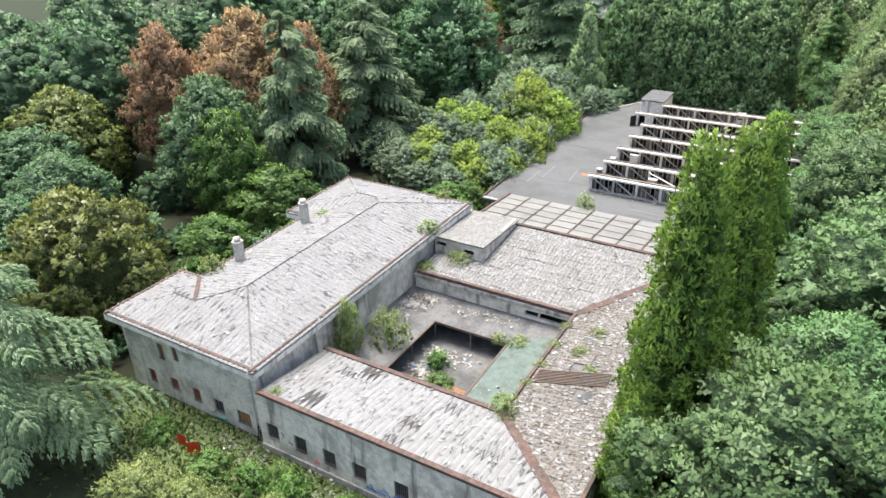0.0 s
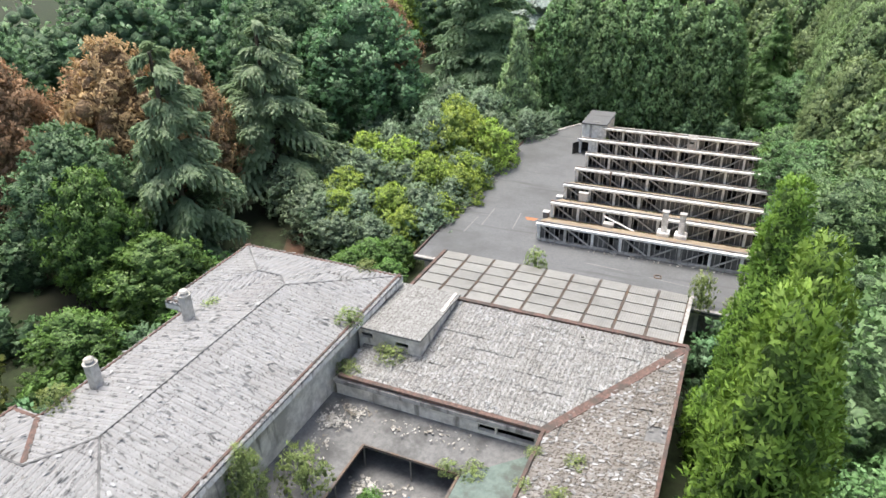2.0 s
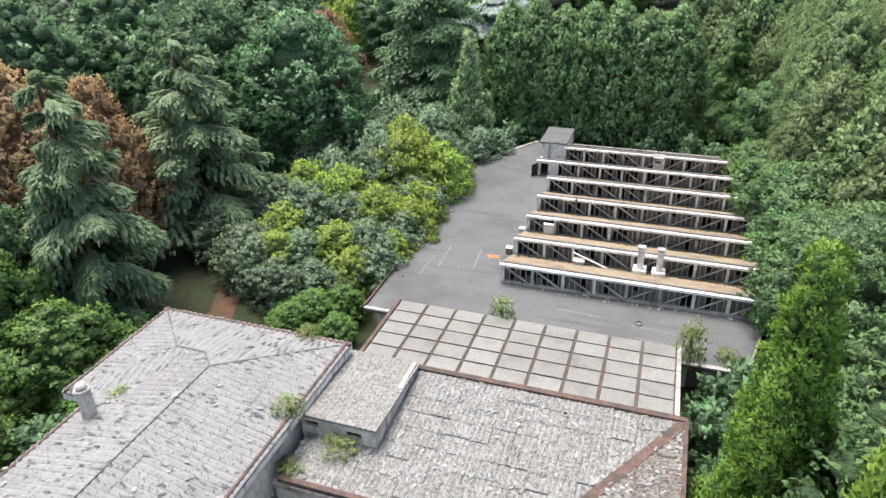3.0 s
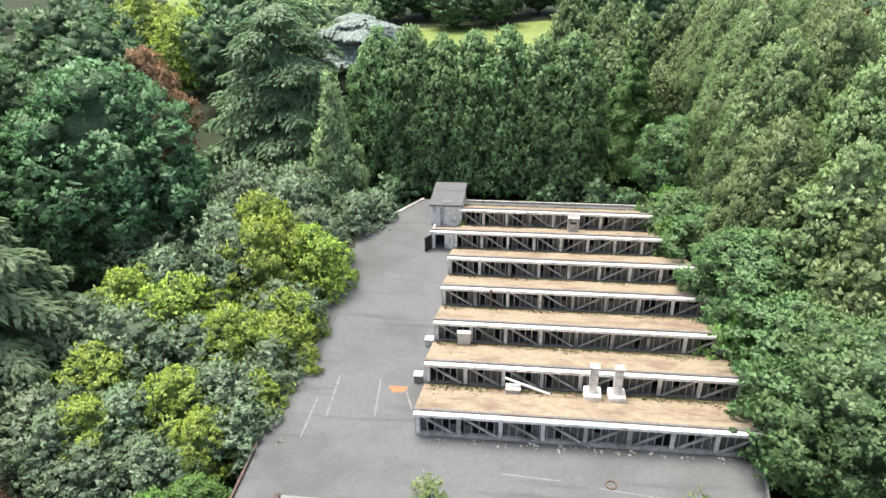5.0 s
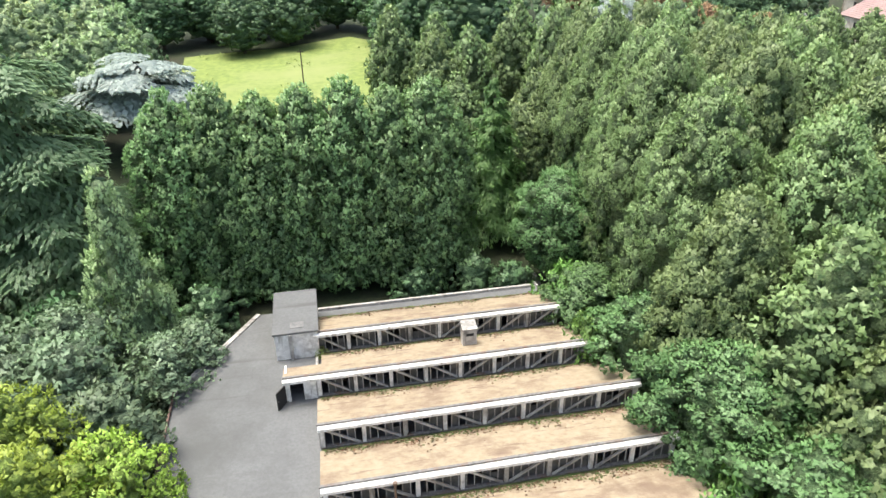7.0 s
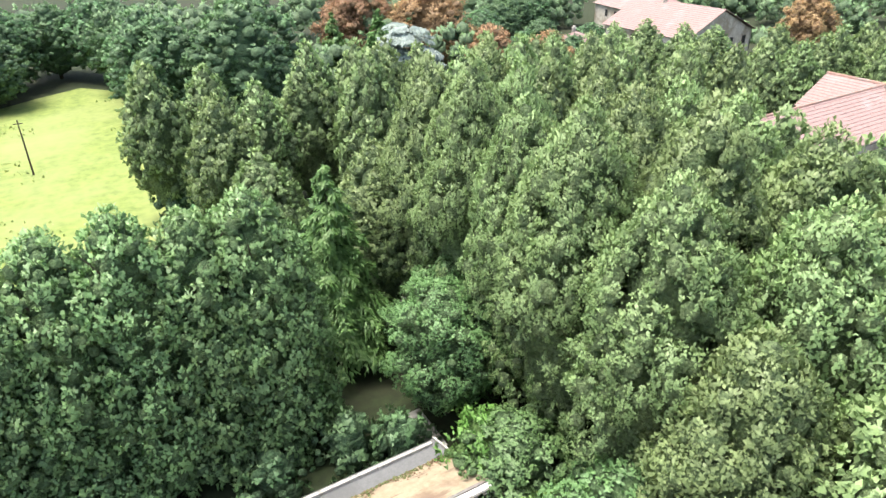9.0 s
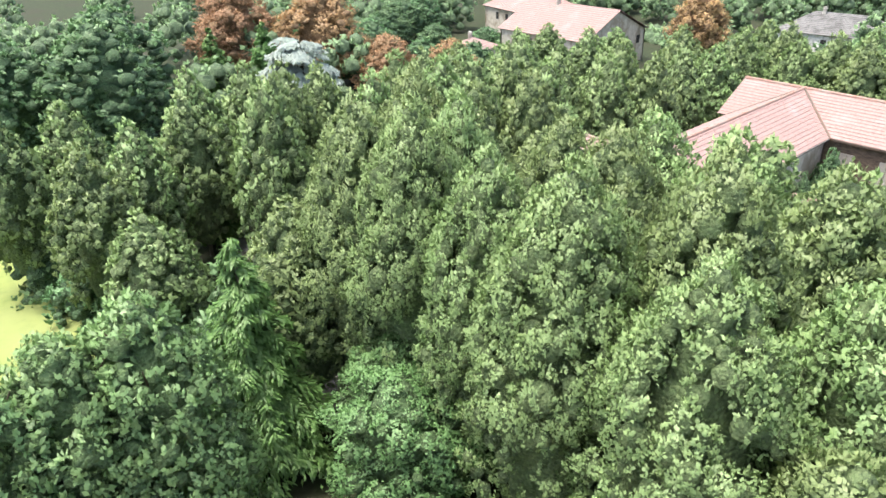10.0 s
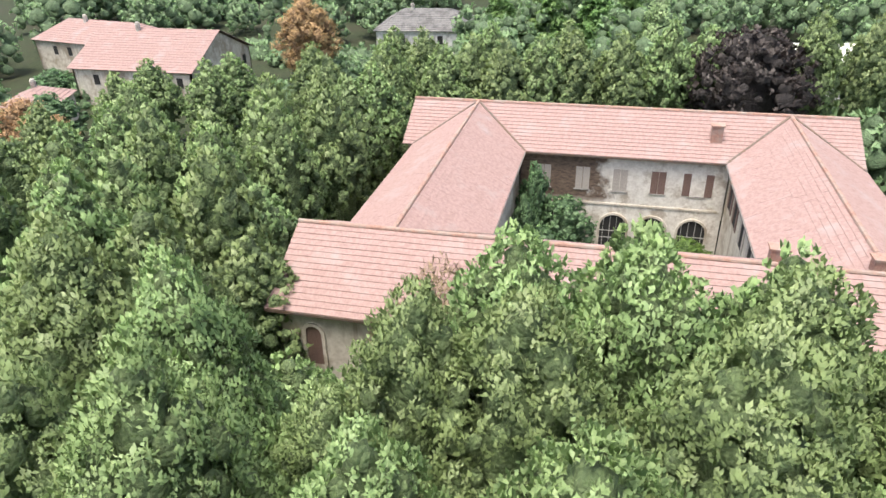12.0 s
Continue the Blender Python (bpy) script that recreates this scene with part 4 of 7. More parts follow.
HOUSE_ROOF = [
    [(-12.9, 0, EAVE), (0.3, 0, EAVE), (-5.35, 5.65, RIDGE), (-7.75, 3.25, 6.24), (-9.65, 3.25, 6.24)],
    [(0.3, 0, EAVE), (0.3, 26.35, EAVE), (-5.35, 20.7, RIDGE), (-5.35, 5.65, RIDGE)],
    [(0.3, 26.35, EAVE), (-12.9, 26.35, EAVE), (-8.525, 21.975, 6.48), (-6.625, 21.975, 6.48), (-5.35, 20.7, RIDGE)],
    [(-11, 6.5, EAVE), (-7.75, 3.25, 6.24), (-5.35, 5.65, RIDGE), (-5.35, 20.7, RIDGE), (-6.625, 21.975, 6.48), (-11, 17.6, EAVE)],
    [(-12.9, 6.5, EAVE), (-12.9, 0, EAVE), (-9.65, 3.25, 6.24)],
    [(-11, 6.5, EAVE), (-12.9, 6.5, EAVE), (-9.65, 3.25, 6.24), (-7.75, 3.25, 6.24)],
    [(-12.9, 17.6, EAVE), (-11, 17.6, EAVE), (-6.625, 21.975, 6.48), (-8.525, 21.975, 6.48)],
    [(-12.9, 26.35, EAVE), (-12.9, 17.6, EAVE), (-8.525, 21.975, 6.48)],
]


def derelict_house():
    h = thing("derelict_house", (0, 0, 0), "derelict grey plastered house with a hipped white corrugated roof", "house")
    eave = [(-12.9, 0), (0.3, 0), (0.3, 26.35), (-12.9, 26.35), (-12.9, 17.6), (-11, 17.6), (-11, 6.5), (-12.9, 6.5)]
    wins = [(-10.6, -9.9, 0.6, 1.6), (-8.45, -7.7, 0.7, 1.65), (-6.4, -5.7, 0.55, 1.6), (-4.5, -3.65, 0.45, 1.45), (-2.5, -1.35, 0.4, 1.4), (-9.0, -8.45, 3.0, 4.2), (-7.55, -7.1, 3.4, 4.4)]
    part("wall", wall_with_holes(-12.3, -0.3, GROUND, EAVE - 0.3, 0.3, wins), M_RENDER, h, "stained grey plaster wall", Matrix.Translation((0, 0.6, 0)))
    fills = (M_REDBOARD, M_REDBOARD, M_REDBOARD, M_DARK, M_WOOD, M_WOOD, M_WOOD)
    for hole, fill in zip(wins, fills):
        opening_frame(h, *hole, 0.68, fill, "small window boarded with red board" if fill is M_REDBOARD else "small window with a plywood board" if fill is M_WOOD else "broken dark window", 2 if fill is M_DARK else 0)
    for x0, x1, y0, y1 in ((-0.6, -0.3, 0.9, 25.45), (-12.3, -12.0, 0.9, 6.2), (-10.4, -10.1, 6.2, 17.9), (-12.3, -12.0, 17.9, 25.45), (-12.3, -0.3, 25.45, 25.75)):
        part("wall", box(x0, x1, y0, y1, GROUND, EAVE - 0.3), M_RENDER, h)
    part("wall", box(-12.0, -10.4, 5.9, 6.2, GROUND, EAVE - 0.3), M_RENDER, h)
    part("wall", box(-12.0, -10.4, 17.9, 18.2, GROUND, EAVE - 0.3), M_RENDER, h)
    part("cornice", slab([(x, y, EAVE) for x, y in eave], 0.46), M_WHITEBEAM, h, "white concrete eaves cornice")
    for i in range(len(eave)):
        a, b = eave[i], eave[(i + 1) % len(eave)]
        inset = 0.24 * (Vector(b) - Vector(a)).normalized().orthogonal()
        p, q = Vector(a) + inset, Vector(b) + inset
        coping(h, (*p, EAVE + 0.07), (*q, EAVE + 0.07), 0.2, 0.14)
    rng = random.Random(4)
    for k, face in enumerate(HOUSE_ROOF):
        part("roof_deck", slab([(x, y, z - 0.03) for x, y, z in face], 0.06), M_DARKFELT, h)
    for a, b in (((0.3, 0, EAVE), (-5.35, 5.65, RIDGE)), ((-5.35, 5.65, RIDGE), (-5.35, 20.7, RIDGE)), ((0.3, 26.35, EAVE), (-5.35, 20.7, RIDGE)), ((-7.75, 3.25, 6.24), (-5.35, 5.65, RIDGE)),
                 ((-6.625, 21.975, 6.48), (-5.35, 20.7, RIDGE)), ((-12.9, 26.35, EAVE), (-8.525, 21.975, 6.48)), ((-9.65, 3.25, 6.24), (-7.75, 3.25, 6.24)), ((-8.525, 21.975, 6.48), (-6.625, 21.975, 6.48))):
        part("ridge_cap", rod([a[0], a[1], a[2] + 0.05], [b[0], b[1], b[2] + 0.05], 0.12, 0.05), M_DARKFELT, h)
    coping(h, (-11, 6.5, EAVE + 0.05), (-7.9, 3.4, 6.27), 0.3, 0.08)
    chimney(h, -9.6, 16.3, 5.6, 7.9, 0.55)
    chimney(h, -9.7, 9.2, 5.6, 7.7, 0.55)
    pipe = tube((-0.75, 0.5, 0.0), (-0.75, 0.5, 5.1), 0.05)
    part("drainpipe", pipe, M_PIPE, h)
    for k, face in enumerate(HOUSE_ROOF):
        sheets(h, face, M_SHEET, rng, 1.2, 2.4, 0.4, 0.06)
    return h


# ---- the low wings round the courtyard ----
INNER, OUTER = 3.4, 4.2
WING_ROOF = [
    [(0.32, 0.1, OUTER), (19.35, 0.1, OUTER), (13.1, 6.1, INNER), (0.32, 6.1, INNER)],
    [(19.35, 0.1, OUTER), (19.35, 26.9, OUTER), (13.1, 17.5, INNER), (13.1, 6.1, INNER)],
    [(19.35, 26.9, OUTER), (0.32, 26.9, OUTER), (0.32, 17.5, INNER), (13.1, 17.5, INNER)],
]


def courtyard_wing():
    h = thing("courtyard_wing", (0, 0, 0), "low derelict wings with flaking white sheet roofs round a courtyard", "house")
    wins = [(0.55, 1.45, 0.88, 2.05), (2.65, 3.55, 0.86, 2.03), (4.75, 5.65, 0.8, 1.97), (6.85, 7.75, 0.78, 1.95), (9.6, 10.5, 0.8, 1.95), (11.9, 12.8, 0.8, 1.95)]
    part("wall", wall_with_holes(0.0, 19.2, GROUND, OUTER - 0.12, 0.3, wins), M_RENDER, h, "stained grey plaster wall", Matrix.Translation((0, 0.12, 0)))
    for hole in wins:
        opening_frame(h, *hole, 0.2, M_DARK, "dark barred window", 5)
    part("plinth", box(0, 19.3, 0.02, 0.14, GROUND, 0.25), M_CONCRETE, h)
    part("wall", box(18.9, 19.2, 0.42, 26.5, GROUND, OUTER - 0.12), M_RENDER, h)
    part("wall", box(0.3, 19.2, 26.5, 26.8, GROUND, OUTER - 0.12), M_RENDER, h)
    part("wall", box(0.0, 13.1, 5.8, 6.05, GROUND, INNER - 0.12), M_RENDER, h)
    part("wall", box(13.15, 13.4, 6.05, 17.5, GROUND, INNER - 0.12), M_RENDER, h)
    part("wall", wall_with_holes(0.0, 13.4, GROUND, INNER - 0.25, 0.25, [(9.3, 10.3, 2.2, 2.65), (10.4, 12.6, 2.2, 2.7)]), M_RENDER, h, "smoke-stained courtyard wall", Matrix.Translation((0, 17.55, 0)))
    part("gutter_beam", box(0.0, 13.2, 17.3, 17.55, INNER - 0.42, INNER - 0.12), M_CONCRETE, h)
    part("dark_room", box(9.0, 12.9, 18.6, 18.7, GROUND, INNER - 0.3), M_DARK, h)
    rng = random.Random(9)
    for face in WING_ROOF:
        part("roof_deck", slab([(x, y, z - 0.04) for x, y, z in face], 0.1), M_DARKFELT, h)
    for a, b in (((0.3, 0.1, OUTER), (19.35, 0.1, OUTER)), ((19.35, 0.1, OUTER), (19.35, 26.9, OUTER)), ((19.35, 26.9, OUTER), (-0.3, 26.9, OUTER)),
                 ((0.3, 6.1, INNER), (13.1, 6.1, INNER)), ((13.1, 6.1, INNER), (13.1, 17.5, INNER)), ((13.1, 17.5, INNER), (0.3, 17.5, INNER))):
        coping(h, (a[0], a[1], a[2] + 0.08), (b[0], b[1], b[2] + 0.08), 0.3, 0.2)
    for a, b in (((19.35, 0.1, OUTER), (13.1, 6.1, INNER)), ((19.35, 26.9, OUTER), (13.1, 17.5, INNER))):
        part("hip_flashing", rod((a[0], a[1], a[2] + 0.08), (b[0], b[1], b[2] + 0.08), 0.55, 0.08), M_EDGE, h, "rust red hip flashing")
    # the vent box on the back wing
    part("vent_box_wall", wall_with_holes(0.0, 4.3, 3.3, 5.0, 0.2, [(0.2, 1.0, 4.25, 4.6), (2.6, 3.5, 4.1, 4.45)]), M_RENDER, h, "", Matrix.Translation((0, 20.6, 0)))
    part("vent_box_wall", box(4.1, 4.3, 20.8, 26.6, 3.3, 4.9), M_RENDER, h)
    part("vent_box_wall", box(0.0, 0.2, 20.8, 26.6, 3.3, 4.9), M_RENDER, h)
    part("dark_room", box(0.2, 4.1, 21.6, 21.7, 3.6, 4.8), M_DARK, h)
    part("vent_box_roof", slab([(-0.15, 20.4, 5.12), (4.45, 20.4, 5.12), (4.45, 26.8, 4.75), (-0.15, 26.8, 4.75)], 0.14), M_SHEET_OLD, h, "flaking flat roof of the vent box")
    for k, face in enumerate(WING_ROOF):
        sheets(h, face, (M_SHEET, M_SHEET_BROWN, M_SHEET_OLD)[k], rng, 1.2, 2.1 if k == 0 else 1.1, 0.4 if k == 0 else 0.3, 0.05, lost=0.0 if k == 0 else 0.012, lift=0.03 if k == 0 else 0.025, jog=0.01 if k == 0 else 0.03)
    # the stretch of bare battens
    for i in range(9):
        y = 9.35 + i * 0.14
        part("batten", rod((13.4, y, INNER + 0.14 + i * 0.01), (17.6, y + 0.95, OUTER - 0.1 + i * 0.01), 0.07, 0.06), M_RUSTBAR, h, "dark bare batten")
    return h


def courtyard_porch():
    p = thing("courtyard_porch", (0, 0, 0), "sagging grey felt porch roof round an open well full of rubbish", "porch roof")
    o, w = ((-0.3, 6.05, 13.15, 17.55), (3.4, 8.4, 9.3, 14.7))
    zo, zw = 1.95, 1.4
    co = [(o[0], o[1], zo), (o[2], o[1], zo), (o[2], o[3], zo), (o[0], o[3], zo)]
    cw = [(w[0], w[1], zw), (w[2], w[1], zw), (w[2], w[3], zw), (w[0], w[3], zw)]
    for i, (mat, lab) in enumerate(((M_DARKFELT, "grey felt"), (M_GREENFELT, "pale green felt"), (M_DARKFELT, "grey felt"), (M_DARKFELT, "grey felt"))):
        j = (i + 1) % 4
        part("roof_slope", slab([co[i], co[j], cw[j], cw[i]], 0.14), mat, p, lab)
    for i in range(4):
        a, b = cw[i], cw[(i + 1) % 4]
        part("rim", rod((a[0], a[1], zw + 0.01), (b[0], b[1], zw + 0.01), 0.1, 0.14), M_RUSTBAR, p)
    part("well_floor", box(-0.2, 13.0, 6.1, 17.5, GROUND - 0.1, GROUND + 0.04), M_DARKFELT, p, "dark grey concrete floor of the well")
    for x, y in ((3.45, 14.65), (6.4, 14.65), (9.25, 14.65), (3.45, 11.5), (3.45, 8.45), (9.25, 8.45), (9.25, 11.5), (6.4, 8.45)):
        part("post", tube((x, y, GROUND), (x, y, zw - 0.05), 0.05), M_GREYBAR, p)
    return p


def glazed_roof():
    g = thing("panel_roof", (0, 0, 0), "sloping roof of dusty translucent panels in nine rows on steel bars", "roof")
    y0, z0, y1, z1 = 27.15, 4.1, 36.0, 2.55
    x0, x1 = 0.35, 18.75
    part("deck", slab([(x0, y0, z0 - 0.1), (x1, y0, z0 - 0.1), (x1, y1, z1 - 0.1), (-0.6, y1, z1 - 0.1)], 0.1), M_RUSTBAR, g)
    part("wall", box(18.55, 18.75, 26.9, 35.9, GROUND, 2.4), M_RENDER, g)
    part("wall", box(-0.5, -0.3, 26.9, 35.9, GROUND, 2.4), M_RENDER, g)
    coping(g, (x0 - 0.2, y0 - 0.05, z0 + 0.06), (x1 + 0.1, y0 - 0.05, z0 + 0.06), 0.3, 0.2)
    part("side_beam", rod((x1 + 0.12, y0, z0 + 0.02), (x1 + 0.12, y1, z1 + 0.02), 0.2, 0.26), M_CONCRETE, g)
    part("side_beam", rod((x0 - 0.1, y0, z0), (-0.72, y1, z1), 0.2, 0.26), M_EDGE, g)
    rng = random.Random(3)
    for i in range(9):
        for j in range(5):
            a, b = j / 5, (j + 1) / 5

            def at(f, s):
                left = x0 + (-0.6 - x0) * s
                return (left + (x1 - left) * f, y0 + (y1 - y0) * s, z0 + (z1 - z0) * s)
            f0, f1, s0, s1 = i / 9 + 0.0055, (i + 1) / 9 - 0.0055, a + 0.009, b - 0.009
            lift = rng.uniform(0.0, 0.02)
            q = [at(f0, s0), at(f1, s0), at(f1, s1), at(f0, s1)]
            part("panel", slab([(x, y, z + 0.05 + lift) for x, y, z in q], 0.04), M_GLASSPANEL, g)
        if i:
            left0, left1 = x0 + (x1 - x0) * i / 9, -0.6 + (x1 + 0.6) * i / 9
            part("bar", rod((left0, y0, z0), (left1, y1, z1), 0.05, 0.08), M_RUSTBAR, g)
    return g


# ---- the factory hall with its sawtooth roof ----
FLAT = 2.1
SHED_Y = [41.45 + 4.47 * i for i in range(7)]
SHED_END = [24.3, 24.3, 24.3, 24.3, 24.2, 23.3, 22.3]


def factory_hall():
    f = thing("factory_hall", (0, 0, 0), "disused factory hall with a grey bitumen flat roof", "factory")
    outline = [(-3.15, 35.0), (23.0, 35.0), (24.6, 42.0), (24.6, 62), (22.5, 74.0), (1.5, 74.0), (-3.3, 66.0)]
    part("roof_slab", slab([(x, y, FLAT) for x, y in outline], 0.32), M_BITUMEN, f, "grey bitumen felt roof with streaks")
    inner = [(-2.5, 35.6), (22.6, 35.6), (24.0, 42.2), (24.0, 61.8), (22.0, 73.5), (2.0, 73.5), (-2.7, 65.8)]
    for i in range(len(inner)):
        a, b = Vector(inner[i]), Vector(inner[(i + 1) % len(inner)])
        d = b - a
        m = pose(a.x, a.y, 0, 0, 0, math.degrees(math.atan2(d.y, d.x)))
        holes = [(22.05, 22.95, GROUND, 1.35)] if i == 0 else []
        part("wall", wall_with_holes(0, d.length - 0.3, GROUND, FLAT - 0.3, 0.3, holes), M_RENDER, f, "", m)
    part("door", box(19.55, 20.45, 35.75, 35.8, GROUND, 1.35), M_GREYBAR, f, "grey steel door")
    for a, b in zip(outline, outline[1:] + outline[:1]):
        if a[1] > 70 and b[1] > 70:
            continue
        part("roof_edge", rod((*a, FLAT + 0.03), (*b, FLAT + 0.03), 0.34, 0.12), M_EDGE if a[0] < 0 and b[0] < 0 else M_CONCRETE, f)
    part("parapet", box(5.8, 22.2, 73.55, 73.75, FLAT, FLAT + 0.2), M_CONCRETE, f)
    # small square letters sprayed on the wall stand as plain bars
    for i, (x, w) in enumerate(((20.75, 0.3), (21.15, 0.3), (21.55, 0.45))):
        part("spray_mark", box(x, x + w, 35.588, 35.594, 0.45, 0.85), M_PINKPAINT, f, "red sprayed mark")
    return f


def shed(i):
    y, x0, x1 = SHED_Y[i], 5.55, SHED_END[i]
    top, back = 4.0, FLAT + 0.3
    low = FLAT
    s = thing("roof_shed", (0, y, 0), "sawtooth roof shed, bleached orange back and trussed glazed front", "roof shed", "sawtooth sheds")
    if i == 5:
        part("roof", slab([(3.5, 0.0, top - 0.14), (x1 + 0.1, 0.0, top - 0.14), (x1 + 0.1, 4.05, back), (5.85, 4.05, back), (5.85, 2.0, top - 0.85), (3.5, 2.0, top - 0.85)], 0.12), M_TANROOF, s)
    else:
        part("roof", slab([(x0 - 0.1, 0.0, top - 0.14), (x1 + 0.1, 0.0, top - 0.14), (x1 + 0.1, 4.05, back), (x0 - 0.1, 4.05, back)], 0.12), M_TANROOF, s)
    part("ridge_trim", box(x0 - 0.15 if i != 5 else 3.5, x1 + 0.15, -0.03, 0.12, top - 0.13, top - 0.05), M_GREYBAR, s, "dark sheet metal ridge trim")
    part("top_beam", box(x0 - 0.1 if i != 5 else 3.5, x1 + 0.1, -0.34, 0.1, top - 0.36, top - 0.16, bevel=0.015), M_WHITEBEAM, s, "peeling white top beam")
    part("sill_beam", box(x0, x1, -0.12, 0.16, low, low + 0.22, bevel=0.015), M_GREYBAR if i else M_CONCRETE, s)
    part("moss", slab([(x0, -0.45, low + 0.06), (x1, -0.45, low + 0.06), (x1, -0.12, low + 0.12), (x0, -0.12, low + 0.12)], 0.06), M_MOSS, s, "moss and dirt in the valley") if i else None
    part("end_wall", slab([(x0 - 0.06, 0.0, top - 0.26), (x0 + 0.06, 0.0, top - 0.26), (x0 + 0.06, 4.0, back - 0.1), (x0 - 0.06, 4.0, back - 0.1)], 0.2), M_CONCRETE, s)
    for x in (x0 - 0.08, x1 - 0.08):
        bm = bmesh.new()
        a = [bm.verts.new(p) for p in ((x, 0, low), (x, 4.0, low), (x, 4.0, back - 0.1), (x, 0, top - 0.3))]
        b = [bm.verts.new((v.co.x + 0.16, v.co.y, v.co.z)) for v in a]
        bm.faces.new(a), bm.faces.new(b[::-1])
        for k in range(4):
            bm.faces.new((a[k], a[(k + 1) % 4], b[(k + 1) % 4], b[k]))
        part("gable", bm, M_CONCRETE, s, "grey concrete gable end")
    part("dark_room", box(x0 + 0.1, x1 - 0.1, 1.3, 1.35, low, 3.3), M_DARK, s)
    n = 8
    step = (x1 - x0) / n
    rng = random.Random(40 + i)
    z0, z1 = low + 0.22, top - 0.42
    for k in range(n + 1):
        x = x0 + 0.1 + (x1 - x0 - 0.2) * k / n
        part("post", box(x - 0.11, x + 0.11, -0.1, 0.08, z0, z1), M_WHITEBEAM if rng.random() < 0.6 or k in (0, n) else M_CONCRETE, s)
    for k in range(n):
        a, b = x0 + step * k + 0.2, x0 + step * (k + 1) - 0.2
        za, zb = (z1, z0) if k < n / 2 else (z0, z1)
        part("brace", rod((a, -0.04, za), (b, -0.04, zb), 0.13, 0.1), M_BRACE, s, "slanting pale brace")
    m = round((x1 - x0) / 0.42)
    for k in range(m):
        x = x0 + (x1 - x0) * (k + 0.5) / m
        part("glazing_bar", box(x - 0.03, x + 0.03, 0.08, 0.14, z0, z1), M_CONCRETE, s)
        if rng.random() < (0.5 if x < x0 + 8 else 0.85):
            hi = z1 if rng.random() < 0.8 else z0 + (z1 - z0) * rng.uniform(0.4, 0.8)
            part("pane", box(x + 0.02, x + 0.4, 0.115, 0.125, z0, hi), M_DIRTYGLASS, s)
    return s


def roof_hut():
    h = thing("roof_hut", (0, 0, FLAT), "small white plastered hut with a flat felt lid on the roof", "hut")
    part("wall", box(2.95, 5.75, 68.1, 73.2, 0, 2.0, bevel=0.02), M_WHITEBEAM, h)
    part("roof", box(2.85, 5.85, 68.0, 73.3, 2.0, 2.16, bevel=0.02), M_BITUMEN, h, "grey felt lid")
    part("pier", box(3.85, 4.1, 67.95, 68.1, 0, 2.0), M_CONCRETE, h)
    part("patch", box(4.0, 4.9, 68.5, 69.2, 2.16, 2.2), M_DARKFELT, h, "torn dark patch")
    r = thing("stair_room", (0, 0, FLAT), "white roof access room with an open dark steel door", "hut")
    part("wall", box(3.6, 3.72, 63.9, 65.6, 0, 1.4), M_WHITEBEAM, r)
    part("wall", wall_with_holes(3.72, 5.45, 0, 1.45, 0.12, [(3.9, 4.7, 0, 1.3)]), M_WHITEBEAM, r, "", Matrix.Translation((0, 63.8, 0)))
    part("dark_room", box(3.75, 5.4, 65.0, 65.1, 0, 1.3), M_DARK, r)
    d = part("door", box(0, 0.85, -0.03, 0.03, 0, 1.3), M_BLACKPIPE, r, "open dark blue steel door", pose(3.6, 63.8, 0, 0, 0, 235))
    part("handle", box(0.72, 0.8, -0.06, 0.06, 0.6, 0.66), M_GREYBAR, d)


def vent_stack(x, y):
    s = thing("vent_stack", (x, y, FLAT), "white painted vent stack on a square base in the roof valley", "vent", "roof vents")
    part("base", box(-0.5, 0.5, -0.5, 0.5, 0, 1.0, bevel=0.04), M_WHITEBEAM, s)
    part("shaft", box(-0.24, 0.24, -0.2, 0.24, 1.0, 2.75, bevel=0.03), M_WHITEBEAM, s)
    part("cap", box(-0.3, 0.3, -0.26, 0.3, 2.75, 2.85, bevel=0.02), M_CONCRETE, s)


def cowl(x, y, z):
    s = thing("chimney_cowl", (x, y, z), "grey concrete chimney with a slatted opening and pitched cap", "chimney")
    part("body", wall_with_holes(-0.45, 0.45, 0, 1.55, 0.8, []), M_CONCRETE, s, "", Matrix.Translation((0, -0.4, 0)))
    part("vent", box(-0.25, 0.25, -0.42, -0.39, 1.1, 1.3), M_DARK, s)
    part("cap", slab([(-0.5, -0.46, 1.66), (0.5, -0.46, 1.66), (0.5, 0.46, 1.8), (-0.5, 0.46, 1.8)], 0.1), M_CONCRETE, s)


# ---- the courtyard villa under red tiles ----
V_EAVE, V_RIDGE = 9.2, 12.0


def shuttered(parent, y, z0, z1, x, open_wide, shut, facing=-1, pale=False):
    """A window in a wall that faces -x: dark opening, two shutter leaves, sill."""
    w = new("window")
    w.parent = parent
    tagged(w, "window with open brown shutters" if open_wide else "window with closed faded shutters")
    mat = M_SHUTTER_PALE if pale else M_SHUTTER
    part("pane", box(x + 0.1, x + 0.14, y - 0.6, y + 0.6, z0, z1), M_DARK, w)
    part("sill", box(x - 0.08, x + 0.1, y - 0.72, y + 0.72, z0 - 0.1, z0), M_CONCRETE, w)
    for s in (-1, 1):
        a, b = (s * 0.6, s * 1.22) if open_wide else (s * 0.02, s * 0.6)
        leaf = part("shutter", box(x - 0.06, x - 0.01, y + min(a, b), y + max(a, b), z0, z1), mat, w)
        for k in range(7):
            z = z0 + (z1 - z0) * (k + 0.5) / 7
            part("slat", box(x - 0.075, x - 0.06, y + min(a, b) + 0.06, y + max(a, b) - 0.06, z - 0.06, z + 0.05), mat, leaf)
    return w


